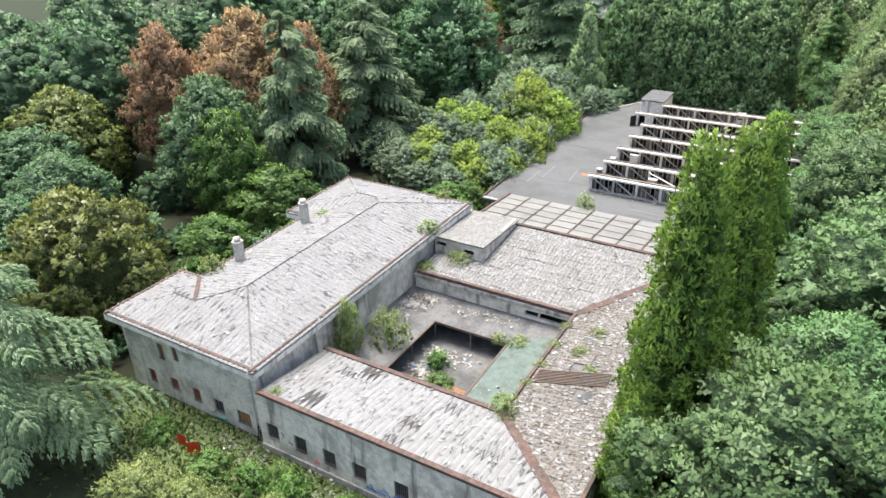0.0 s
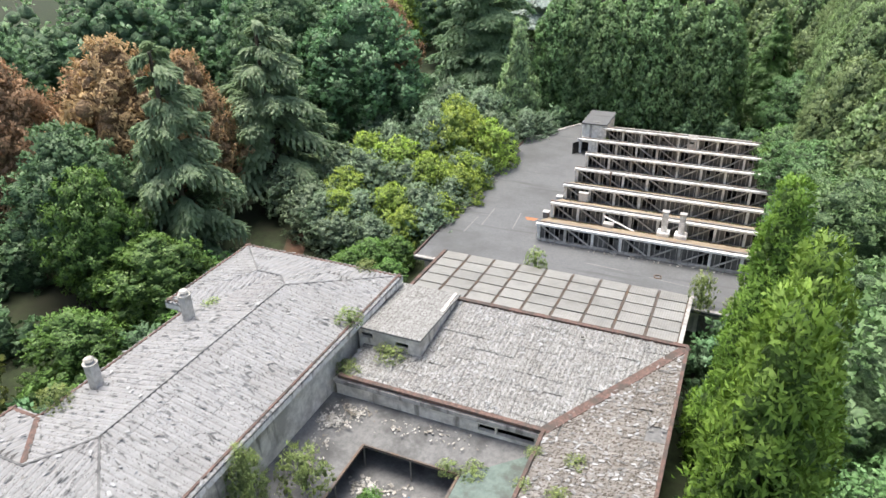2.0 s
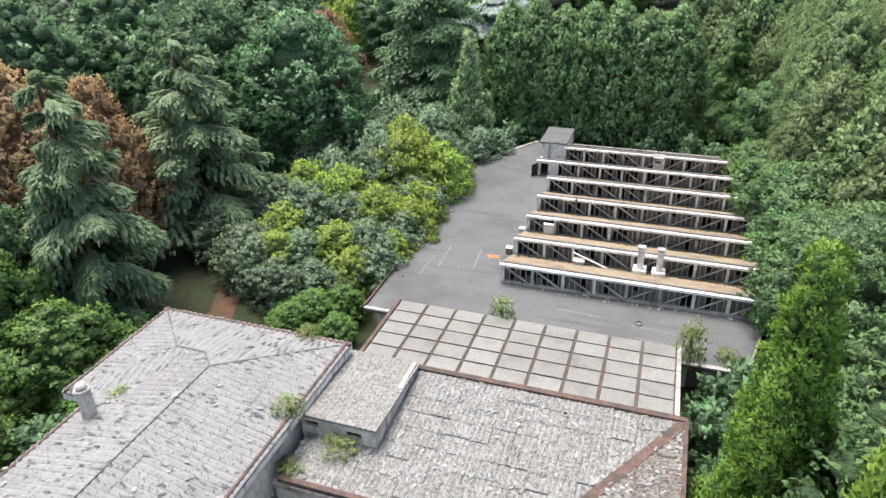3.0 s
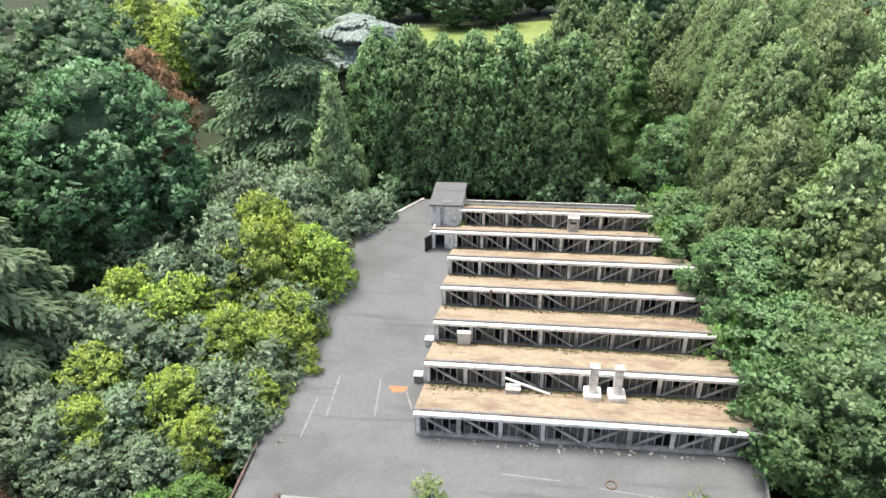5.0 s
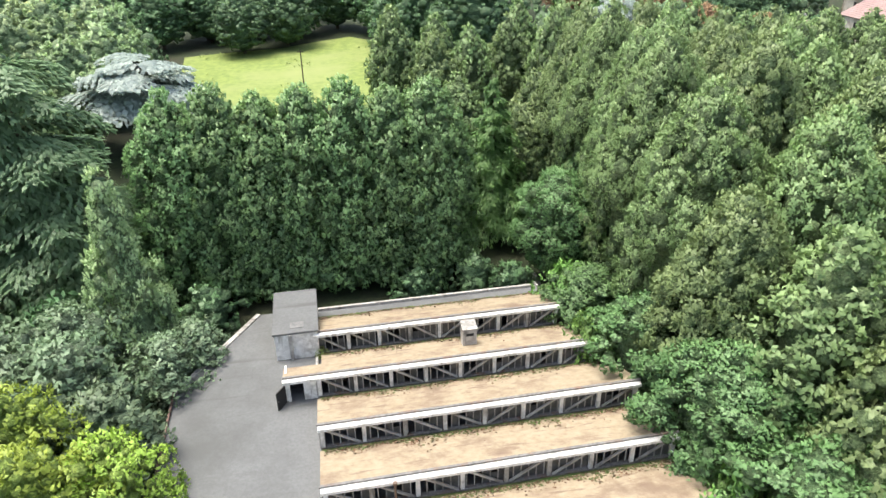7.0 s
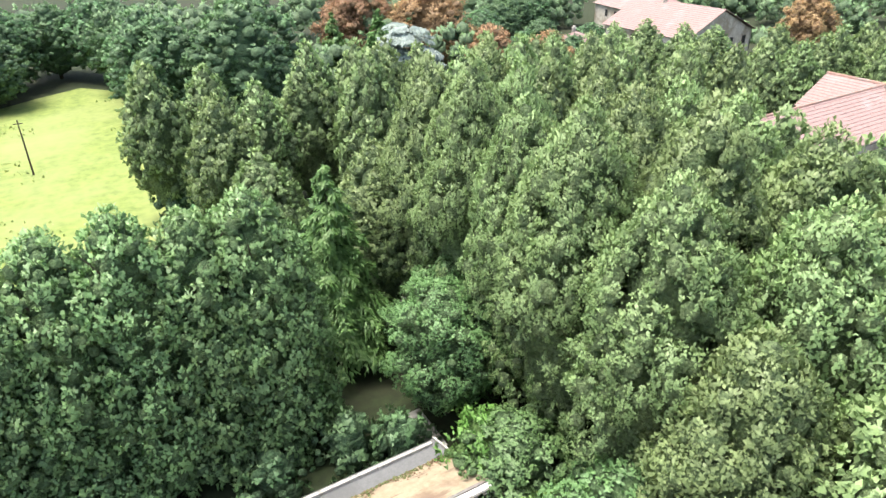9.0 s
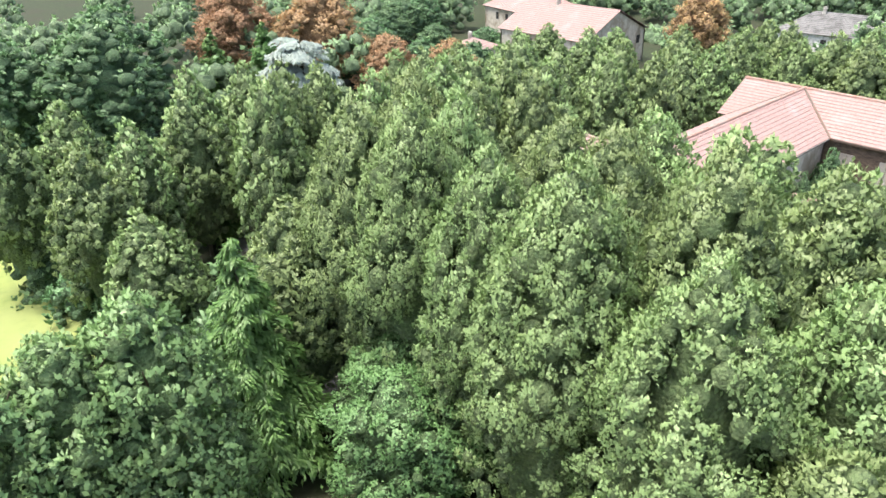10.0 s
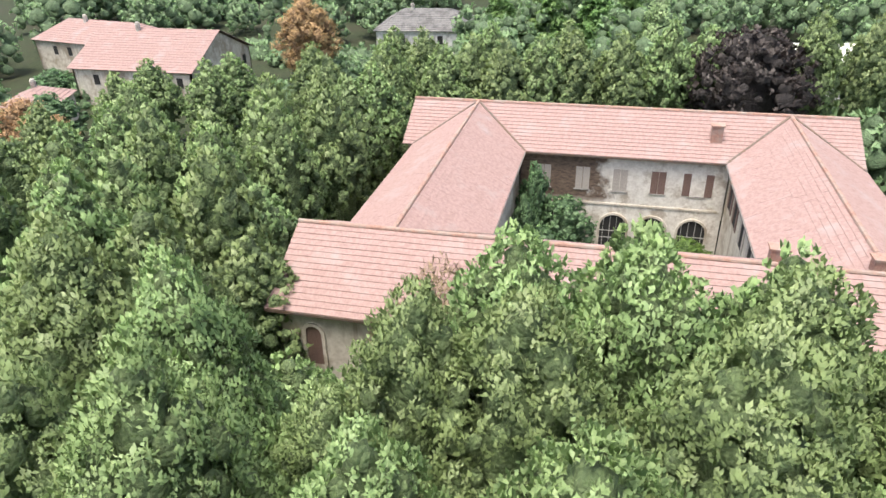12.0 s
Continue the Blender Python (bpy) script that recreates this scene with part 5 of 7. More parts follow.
def arch_points(y, half, z0, z1, n=10):
    pts = [(y - half, z0), (y + half, z0)]
    for k in range(n + 1):
        a = math.pi * k / n
        pts.append((y + half * math.cos(a), z1 - half + half * math.sin(a)))
    return pts


def arched(parent, y, half, z0, z1, x, fill, ring=True, grille=True, label="arched opening"):
    w = new("window")
    w.parent = parent
    tagged(w, label)
    bm = bmesh.new()
    pts = arch_points(y, half, z0, z1)
    front = [bm.verts.new((x - 0.01, a, b)) for a, b in pts]
    bm.faces.new(front)
    made = bmesh.ops.extrude_face_region(bm, geom=bm.faces[:])
    bmesh.ops.translate(bm, verts=[v for v in made["geom"] if isinstance(v, bmesh.types.BMVert)], vec=(0.05, 0, 0))
    part("pane", bm, fill, w)
    if ring:
        bm = bmesh.new()
        for r in range(10):
            a, b = math.pi * r / 10, math.pi * (r + 1) / 10
            c = z1 - half
            rod((x - 0.05, y + (half + 0.1) * math.cos(a), c + (half + 0.1) * math.sin(a)), (x - 0.05, y + (half + 0.1) * math.cos(b), c + (half + 0.1) * math.sin(b)), 0.2, 0.2, bm)
        for sgn in (-1, 1):
            box(x - 0.14, x + 0.02, y + sgn * (half + 0.1) - 0.1, y + sgn * (half + 0.1) + 0.1, z0, z1 - half, bm)
        part("surround", bm, M_STUCCO, w)
    if grille:
        for k in range(4):
            yy = y - half + 2 * half * (k + 0.5) / 4
            part("bar", box(x - 0.05, x - 0.02, yy - 0.02, yy + 0.02, z0, z1 - 0.2), M_PIPE, w)
        for z in (z0 + 0.9, z0 + 1.6):
            part("bar", box(x - 0.055, x - 0.02, y - half, y + half, z - 0.03, z + 0.03), M_PIPE, w)
    return w


def villa():
    v = thing("courtyard_villa", (0, 0, 0), "old courtyard villa with pink terracotta roofs and peeling stucco", "house")
    E, R = V_EAVE, V_RIDGE
    xa, xr, xb = 49.5, 55.2, 60.9        # near wing: eave, ridge, inner eave
    xc, xs, xd = 77.1, 82.0, 87.0        # far wing
    y0, y1, y2, y3 = 51.5, 61.95, 78.6, 89.8
    yr0, yr1 = 56.7, 83.7
    faces = [
        ("near front", [(xa, y3, E), (xa, y0 - 12, E), (xr, y0 - 12, R), (xr, y3, R)]),
        ("near back", [(xr, y3, R), (xr, y0 - 12, R), (xb, y0 - 12, E), (xb, y3, E)]),
        ("far front", [(xc, y3, E), (xc, y0, E), (xs, y0, R), (xs, y3, R)]),
        ("far back", [(xs, y3, R), (xs, y0, R), (xd, y0, E), (xd, y3, E)]),
        ("left outer", [(xr, yr1 + 5.1, E), (xr, yr1, R - 0.05), (xs, yr1, R - 0.05), (xs, yr1 + 5.1, E)]),
        ("left inner", [(xr, yr1, R - 0.05), (xr, y2, E), (xs, y2, E), (xs, yr1, R - 0.05)]),
        ("right inner", [(xr, y1, E), (xr, yr0, R - 0.05), (xs, yr0, R - 0.05), (xs, y1, E)]),
        ("right outer", [(xr, yr0, R - 0.05), (xr, y0, E), (xs, y0, E), (xs, yr0, R - 0.05)]),
    ]
    for nm, face in faces:
        courses("roof_slope", v, face, M_TILE, 0.42 if nm.startswith(("near", "far")) else 0.42)
    for a, b in (((xr, y3, R), (xr, y0 - 12, R)), ((xs, y3, R), (xs, y0, R)), ((xr, yr1, R - 0.05), (xs, yr1, R - 0.05)), ((xr, yr0, R - 0.05), (xs, yr0, R - 0.05))):
        n = int((Vector(b) - Vector(a)).length / 1.2)
        for k in range(n):
            p, q = Vector(a).lerp(Vector(b), k / n), Vector(a).lerp(Vector(b), (k + 1) / n)
            part("ridge_tile", tube((p.x, p.y, p.z + 0.02), (q.x, q.y, q.z + 0.02), 0.16, None, 0.14, 8), M_RIDGE, v)
    for a, b in (((xc, y2, E), (xs, yr1, R)), ((xc, yr1 + 5.1, E), (xs, yr1, R)), ((xc, y1, E), (xs, yr0, R)), ((xc, y0, E), (xs, yr0, R)), ((xb, y2, E), (xr, yr1, R)), ((xb, y1, E), (xr, yr0, R))):
        part("valley_flashing", rod((a[0], a[1], a[2] + 0.06), (b[0], b[1], b[2] + 0.06), 0.22, 0.05), M_RUSTBAR, v, "dark rusty valley flashing")
    for x0, x1, a, b in ((xa + 0.5, xa + 0.9, y0 - 12, y3 - 0.3), (xb - 0.9, xb - 0.5, y1, y2), (xc + 0.45, xc + 0.85, y1 - 0.4, y2 + 0.4), (xd - 0.9, xd - 0.5, y0 + 0.4, y3 - 0.4)):
        part("wall", box(x0, x1, a, b, GROUND, E - 0.05), M_COURTWALL if x0 > xc and x0 < xs else M_STUCCO, v, "peeling cream stucco wall")
    for a, b in ((y2 + 0.5, y2 + 0.9), (y1 - 0.9, y1 - 0.5), (yr1 + 4.2, yr1 + 4.6), (y0 + 0.5, y0 + 0.9)):
        part("wall", box(xb - 0.9, xc + 0.45, a, b, GROUND, E - 0.05), M_STUCCO, v, "peeling cream stucco wall")
    for x, lo, hi in ((xa, xa + 0.9, xb - 0.9), (xc, xc + 0.85, xd - 0.9)):
        for y in ((y3 - 0.7, y0 - 11.8) if x == xa else (y3 - 0.8, y0 + 0.4)):
            bm = bmesh.new()
            mid = (lo + hi) / 2
            pts = [(lo - 0.4, GROUND), (hi + 0.4, GROUND), (hi + 0.4, E - 0.1), (mid, R - 0.25), (lo - 0.4, E - 0.1)]
            a = [bm.verts.new((p[0], y, p[1])) for p in pts]
            b = [bm.verts.new((p[0], y + 0.4, p[1])) for p in pts]
            bm.faces.new(a), bm.faces.new(b[::-1])
            for k in range(5):
                bm.faces.new((a[k], a[(k + 1) % 5], b[(k + 1) % 5], b[k]))
            part("gable_wall", bm, M_STUCCO, v)
    part("gutter", rod((xa + 0.02, y3, E - 0.1), (xa + 0.02, y0 - 12, E - 0.1), 0.16, 0.14), M_RUSTBAR, v)
    part("gutter", rod((xc - 0.02, y1, E - 0.1), (xc - 0.02, y2, E - 0.1), 0.14, 0.12), M_RUSTBAR, v)
    part("gutter", rod((xb, y1 + 0.02, E - 0.1), (xc, y1 + 0.02, E - 0.1), 0.14, 0.12), M_GREYBAR, v)
    part("gutter", rod((xb, y2 - 0.02, E - 0.1), (xc, y2 - 0.02, E - 0.1), 0.14, 0.12), M_GREYBAR, v)
    part("string_course", box(xc + 0.38, xc + 0.45, y1, y2, 4.5, 4.7), M_STUCCO, v)
    for y, wide, pale in ((76.9, False, True), (73.5, False, True), (70.3, False, True), (67.1, False, False), (63.85, True, False)):
        shuttered(v, y, 5.9, 7.95, xc + 0.45, wide, True, pale=pale)
    for y in (70.5, 67.2, 63.8):
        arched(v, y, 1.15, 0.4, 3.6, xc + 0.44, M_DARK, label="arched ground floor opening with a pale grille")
    arched(v, 87.15, 0.5, 5.3, 8.05, xa + 0.5, M_SHUTTER, grille=False, label="arched window with dark brown shutters")
    for x in (75.2, 72.2, 68.6, 65.0):
        w = new("window")
        w.parent = v
        tagged(w, "window with faded shutters")
        part("pane", box(x - 0.55, x + 0.55, y1 - 0.52, y1 - 0.48, 5.9, 7.95), M_DARK, w)
        for s in (-1, 1):
            part("shutter", box(x + min(s * 0.55, s * 1.1), x + max(s * 0.55, s * 1.1), y1 - 0.49, y1 - 0.44, 5.9, 7.95), M_SHUTTER if x > 70 else M_SHUTTER_PALE, w)
    for x, y, z, hgt in ((79.3, 62.8, 10.2, 1.5), (56.6, 61.9, 11.2, 1.1), (56.2, 56.9, 11.3, 1.1)):
        c = new("chimney")
        c.parent = v
        part("shaft", box(x - 0.35, x + 0.35, y - 0.45, y + 0.45, z, z + hgt, bevel=0.02), M_RIDGE, c)
        part("cap", box(x - 0.45, x + 0.45, y - 0.55, y + 0.55, z + hgt, z + hgt + 0.12), M_RIDGE, c)
    return v


def far_house(x, y, turn, wide, deep, eave, ridge, roof_mat, wall_mat, label, hip=0.35):
    """A far house with a hipped roof, or a gabled one where hip is 0."""
    h = thing("house", (x, y, GROUND), label, "house", "", "", turn)
    inset = deep * hip
    faces = [
        [(-wide / 2, -deep / 2, eave), (wide / 2, -deep / 2, eave), (wide / 2 - inset, 0, ridge), (-wide / 2 + inset, 0, ridge)],
        [(wide / 2, deep / 2, eave), (-wide / 2, deep / 2, eave), (-wide / 2 + inset, 0, ridge), (wide / 2 - inset, 0, ridge)],
    ]
    if hip:
        faces += [[(wide / 2, -deep / 2, eave), (wide / 2, deep / 2, eave), (wide / 2 - inset, 0, ridge)], [(-wide / 2, deep / 2, eave), (-wide / 2, -deep / 2, eave), (-wide / 2 + inset, 0, ridge)]]
    else:
        for s in (-1, 1):
            bm = bmesh.new()
            ends = [[bm.verts.new((s * (wide / 2 - d), yy, zz)) for yy, zz in ((-deep / 2 + 0.5, eave - 0.05), (deep / 2 - 0.5, eave - 0.05), (0, ridge - 0.25))] for d in (0.5, 0.8)]
            bm.faces.new(ends[0]), bm.faces.new(ends[1][::-1])
            for i in range(3):
                bm.faces.new((ends[0][i], ends[0][(i + 1) % 3], ends[1][(i + 1) % 3], ends[1][i]))
            part("gable_wall", bm, wall_mat, h)
    for face in faces:
        courses("roof", h, face, roof_mat, 0.6, 0.05)
    bm = bmesh.new()
    a, b = wide / 2 - 0.5, deep / 2 - 0.5
    for q in ((-a, a, -b, -b + 0.3), (-a, a, b - 0.3, b), (-a, -a + 0.3, -b, b), (a - 0.3, a, -b, b)):
        box(*q, 0, eave, bm)
    part("wall", bm, wall_mat, h)
    for k in range(int(wide / 4)):
        xx = -a + 1.6 + k * 3.6
        for s in (-1, 1):
            w = part("window", box(xx, xx + 1.0, s * b - 0.03, s * b + 0.03, eave - 2.4, eave - 0.9), M_DARK, h)
            part("frame", box(xx - 0.08, xx + 1.08, s * b - 0.05, s * b + 0.05, eave - 2.5, eave - 2.4), M_CONCRETE, w)
    for k in range(int(deep / 4)):
        yy = -b + 1.6 + k * 3.6
        for s in (-1, 1):
            part("window", box(s * a - 0.03, s * a + 0.03, yy, yy + 1.0, eave - 2.4, eave - 0.9), M_DARK, h)
    chimney(h, wide * 0.15, 0.6, ridge - 0.8, ridge + 1.0, 0.6)
    return h


courtyard_porch()
factory_hall()
for i in range(7):
    shed(i)
roof_hut()
vent_stack(15.55, 44.9)
vent_stack(16.95, 44.9)
cowl(15.5, 66.2, 2.75)
villa()
far_house(118.8, 142.5, 90, 21.5, 19, 5.8, 10.2, M_TILE, M_STUCCO, "distant farmhouse with a gabled pink tiled roof among the trees", 0)
far_house(132, 163, 80, 26, 12, 5.5, 8.5, M_TILE, M_STUCCO, "distant long house with a low pink tiled roof")
far_house(99.5, 150.5, 20, 8, 8, 4, 5.6, M_TILE, M_STUCCO, "small distant outbuilding with a pink tiled roof")
far_house(155, 108, 95, 19, 14, 4.8, 7.8, M_DARKFELT, M_WHITEBEAM, "distant white house with a dark grey roof")

# ---- trees ----
TREES = {
    "deodar_near": ((-11.4, -7.6, 13.6, 8.2),),
    "magnolia": ((-20.5, 4.0, 10.9, 5.2), (-46, 20, 11.5, 5.5)),
    "brown": ((74, 142, 10.5, 4.8), (80, 134, 10, 4.2), (-39.0, 28.5, 16.8, 4.2), (-31.6, 34.0, 18.3, 5.0), (-27.5, 38.0, 16.5, 4.0), (-38, 36, 15, 4.5), (-29.5, 82.5, 14.5, 4.0), (63, 169, 17, 6.5), (73, 159, 16.5, 6.5), (128, 121.5, 13.5, 4.5)),
    "dark": ((-67.8, 28.6, 13.4, 6.0), (-76.8, 38.7, 12.8, 6.0), (-103.6, 48.0, 11.2, 6.0), (-89.2, 51.9, 12.0, 6.0), (-95.0, 63.6, 10.9, 6.0), (-69.6, 58.9, 12.9, 6.0), (-60.3, 26.7, 11.6, 6.0), (-62.3, 70.6, 12.0, 6.0), (84, 160, 9.5, 4.5), (90, 167, 9, 4.2), (78, 158, 10, 4.8), (97, 172, 9, 4.5), (105, 178, 9.5, 4.5), (113, 180, 9, 4.2), (86, 148, 7.5, 4.0), (92, 142, 7, 4.0), (101, 162, 6.5, 3.6), (109, 156, 5.5, 3.2), (69, 166, 11, 5), (-57, 24, 15, 6), (-50, 27, 17, 6), (-36, 84, 17, 7), (-62, 40, 18, 7), (-50, 52, 20, 7), (-40, 66, 19, 7), (-5.5, 174.5, 11, 5.5), (3, 179, 12, 5.5), (-30, 196, 15, 7), (14, 196, 13, 6), (-22, 183, 13, 6), (-13, 187, 14, 6), (-4, 190, 15, 6), (6, 190, 14, 6), (22, 190, 15, 6), (24, 178, 15, 6), (25, 166, 15, 6), (26, 154, 15, 6), (-36, 182, 14, 6),
             (-60, 80, 19, 8), (-48, 100, 18, 8), (-30, 110, 18, 7), (34, 146, 17, 7), (24, 157, 16, 6), (40, 160, 17, 7), (-14, 190, 13, 7)),
    "darknear": ((-26.5, 7.5, 6.5, 3.4), (-31, 4.5, 8, 4.0), (-34, 11, 9, 4.5), (-41, 13, 10, 5), (-28.5, 25.0, 13.6, 5.0), (-22, 61, 18, 7.0), (-33, 62, 19, 7)),
    "bright": ((-6.9, 34.4, 3.2, 1.8), (-5.4, 36.2, 2.8, 1.6), (-4.6, 33.0, 2.4, 1.4), (-8.2, 33.0, 2.6, 1.6), (-24.3, 22.6, 11.6, 3.4), (-18.5, 22.5, 7.0, 4.0), (-18, 14, 5.5, 3.2)),
    "deodar": ((-22.4, 30.0, 19.5, 6.8), (-24.0, 45.0, 19.0, 8.0)),
    "yellow": ((-4.3, 47.8, 5.2, 2.4), (-4.2, 43.4, 4.0, 1.8), (-12.6, 39.2, 5.0, 2.0), (-6.2, 40.0, 4.0, 1.8), (-14.5, 43.5, 5.2, 2.6), (-9.0, 42.5, 4.6, 2.2), (-16.5, 51, 6.2, 2.6), (-7.4, 54.6, 8.8, 3.2), (-4.6, 56.6, 7.2, 2.8), (-7.0, 47.0, 6.2, 2.6), (-9.5, 60, 8.2, 3.0), (-12, 50, 6.5, 2.8), (-4.6, 50.2, 5.6, 2.2), (-53, 126, 14, 6), (-42, 118, 13, 5), (-47, 140, 14, 6)),
    "grey": ((-4.6, 40.8, 3.8, 2.2), (-4.4, 45.6, 4.4, 2.2), (-11.6, 36.8, 3.6, 2.2), (-8.6, 37.6, 3.4, 2.2), (-14.0, 38.2, 4.6, 2.4), (-16, 39.5, 4.5, 2.8), (-11.5, 40.5, 4.2, 2.6), (-17.5, 47.5, 5.5, 3.0), (-14.5, 53, 6.5, 3.0), (-18, 57, 6.5, 3.2), (-20.5, 42.5, 5.0, 3.0), (-13, 62, 7.0, 3.0), (-5.5, 51.0, 5.4, 3.0), (-10.0, 55.0, 7.6, 3.4), (-13.2, 66.0, 8.0, 3.8), (-8.5, 64.5, 7.5, 3.6), (-6.0, 61.0, 6.2, 3.2), (-6.0, 43.0, 4.6, 2.8), (-12, 58, 7.5, 3.4), (-3.8, 67.5, 5.0, 2.8), (-9.5, 46.5, 5.2, 3.0), (-14, 46, 6, 3.2), (-2.5, 70.5, 4.0, 2.6), (-9.5, 70, 6.5, 3.4)),
    "pale": ((132, 66, 14, 5), (-6.6, 72.8, 14.4, 2.9),),
    "cedar": ((-14.5, 82.5, 20.0, 9.3),),
    "bluecedar": ((-12.5, 116.0, 12.0, 9.5), (58, 140, 12.5, 6.5)),
    "hedge": tuple((-4.0 + 3.3 * i, 82.5 - 0.12 * i, 16.6 + 0.5 * math.sin(i * 2.1), 3.8) for i in range(7)),
    "sprucenear": ((22.4, 87.0, 15.4, 4.6),),
    "spruce": ((146, 92, 15, 5), (150, 84, 16, 5), (152, 76, 16, 5), (156, 70, 15, 5), (158, 88, 17, 5), (53, 157, 13, 4), (34, 117, 12, 4), (58, 150, 14, 4)),
    "thuja": ((21.9, 4.8, 21.3, 2.6), (22.9, 10.2, 20.2, 2.5), (22.8, 22.4, 17.4, 2.4)),
    "maple": ((25.8, 77.8, 9.6, 3.6), (28.0, 81.0, 9.0, 3.0), (26.0, 2.5, 13.4, 5.2), (28, 11, 11, 5), (28.5, 40, 11.8, 5.0), (27.3, 55.0, 8.8, 4.4)),
    "bluish": ((28.5, 19.5, 12.2, 5.2), (31, 28, 11.5, 5.2), (26.5, 41.5, 8.2, 3.6), (27.5, 48, 8.0, 3.8), (26.5, 62.5, 7.5, 3.6), (36, 20, 13, 5.5), (36, 5, 13, 6), (25.0, 69, 6.0, 3.0)),
    "beech": ((106, 56.5, 14.3, 6.5),),
    "limetop": ((29.8, 71.2, 21.0, 4.8), (30.2, 76.2, 20.2, 3.9), (30.4, 81.8, 21.2, 4.2), (30.2, 86.4, 20.4, 4.4), (34.2, 67.4, 21.2, 4.8), (35.6, 73.2, 20.8, 4.6), (29.6, 64.8, 19.6, 4.8), (34.0, 78.8, 17.8, 3.5), (36.0, 76.6, 20.4, 4.0)),
    "limenear": ((34.4, 60.6, 18.6, 4.8), (28.8, 59.2, 15.5, 4.2), (37.0, 80.5, 15.0, 3.6), (36.8, 85.4, 19.6, 3.8), (37.5, 90.4, 20.0, 4.4), (40.1, 74.2, 20.0, 4.6), (39.8, 69.8, 20.2, 4.6), (40.2, 65.0, 19.5, 4.7)),
    "lime": ((39.5, 60.0, 18.0, 4.8), (44.3, 70.0, 18.5, 4.4), (44.2, 64.5, 18.0, 4.4), (31.5, 54.5, 15.0, 4.6), (32.5, 48.0, 15.0, 4.8), (38.5, 54.0, 17.0, 5), (35.0, 40.0, 15.5, 5), (38, 47, 16, 5), (40, 32, 15, 5.4), (43.8, 58.5, 17.0, 4.6), (41.7, 95.2, 17.4, 4.2), (46.4, 98, 18.0, 4.2), (44.8, 92.5, 17.0, 4.0), (44.5, 52, 16, 4.8), (42, 40, 15, 5), (27.5, 90.0, 14.5, 4.0)),
    "limeleft": ((-22, 121, 14, 5.0), (-20.5, 132, 13.5, 5.0), (-22, 143, 14, 5.0), (-25, 108, 14, 5.0), (-29, 166, 15, 5.5), (-27, 155, 14, 5), (-31, 146, 15, 5.5), (-33, 136, 15, 5.5), (-36, 126, 14, 5), (-40, 154, 16, 6)),
    "limefar": tuple((x, y, z, 4.0) for x, y, z in (
        (42.5, 81.6, 11.2), (43.8, 85.6, 10.4),
        (51, 98.5, 17), (53.5, 94.5, 16.6), (59.5, 98, 16), (59.8, 103, 16.3), (64.5, 101, 15.4), (68.5, 97.5, 15), (73, 95, 15), (71, 100, 15), (48.8, 107, 17), (55, 106.5, 16), (79, 95.5, 14.4), (84.7, 95, 14), (90.5, 96, 14), (96.5, 97.3, 14), (102.5, 94.5, 14), (87.5, 101, 14), (78, 103, 14.4), (66, 107, 15),
        (100.3, 88, 14), (98.5, 84, 13.8), (101, 80, 14), (103.3, 76.4, 14), (104, 71, 14), (106, 65.5, 15), (108.5, 61, 14), (109.5, 49, 16), (112, 42, 15), (96, 90.5, 13.6), (21.2, 108.5, 14.6), (31.5, 114.5, 15), (17.5, 119, 16), (26, 112, 14.5), (36.4, 107.5, 17), (33.8, 104, 17.6), (34, 119, 16), (40, 112, 16.5), (24, 124, 14), (22, 100, 12), (44, 104, 16.6), (41, 122, 15), (46, 116, 15),
        (50.8, 91, 13), (56, 93, 13.5), (85, 125, 12), (92, 118, 12), (78, 118, 13), (70, 114, 13.5), (62, 112, 14.5), (100, 108, 12.5), (108, 100, 13), (113, 88, 13), (115, 78, 13), (95, 128, 11), (104, 122, 10), (73, 125, 12), (64, 121, 13))),
}
for key, spots in TREES.items():
    for x, y, top, r in spots:
        tree(key, x, y, top, r)
for x, y, top, r in ((-0.6, -7.8, 4.6, 2.3), (1.6, -6.8, 3.8, 1.8), (5.2, -4.4, 2.6, 1.1), (6.4, -3.6, 2.0, 0.8)):
    tree("olive", x, y, top, r)


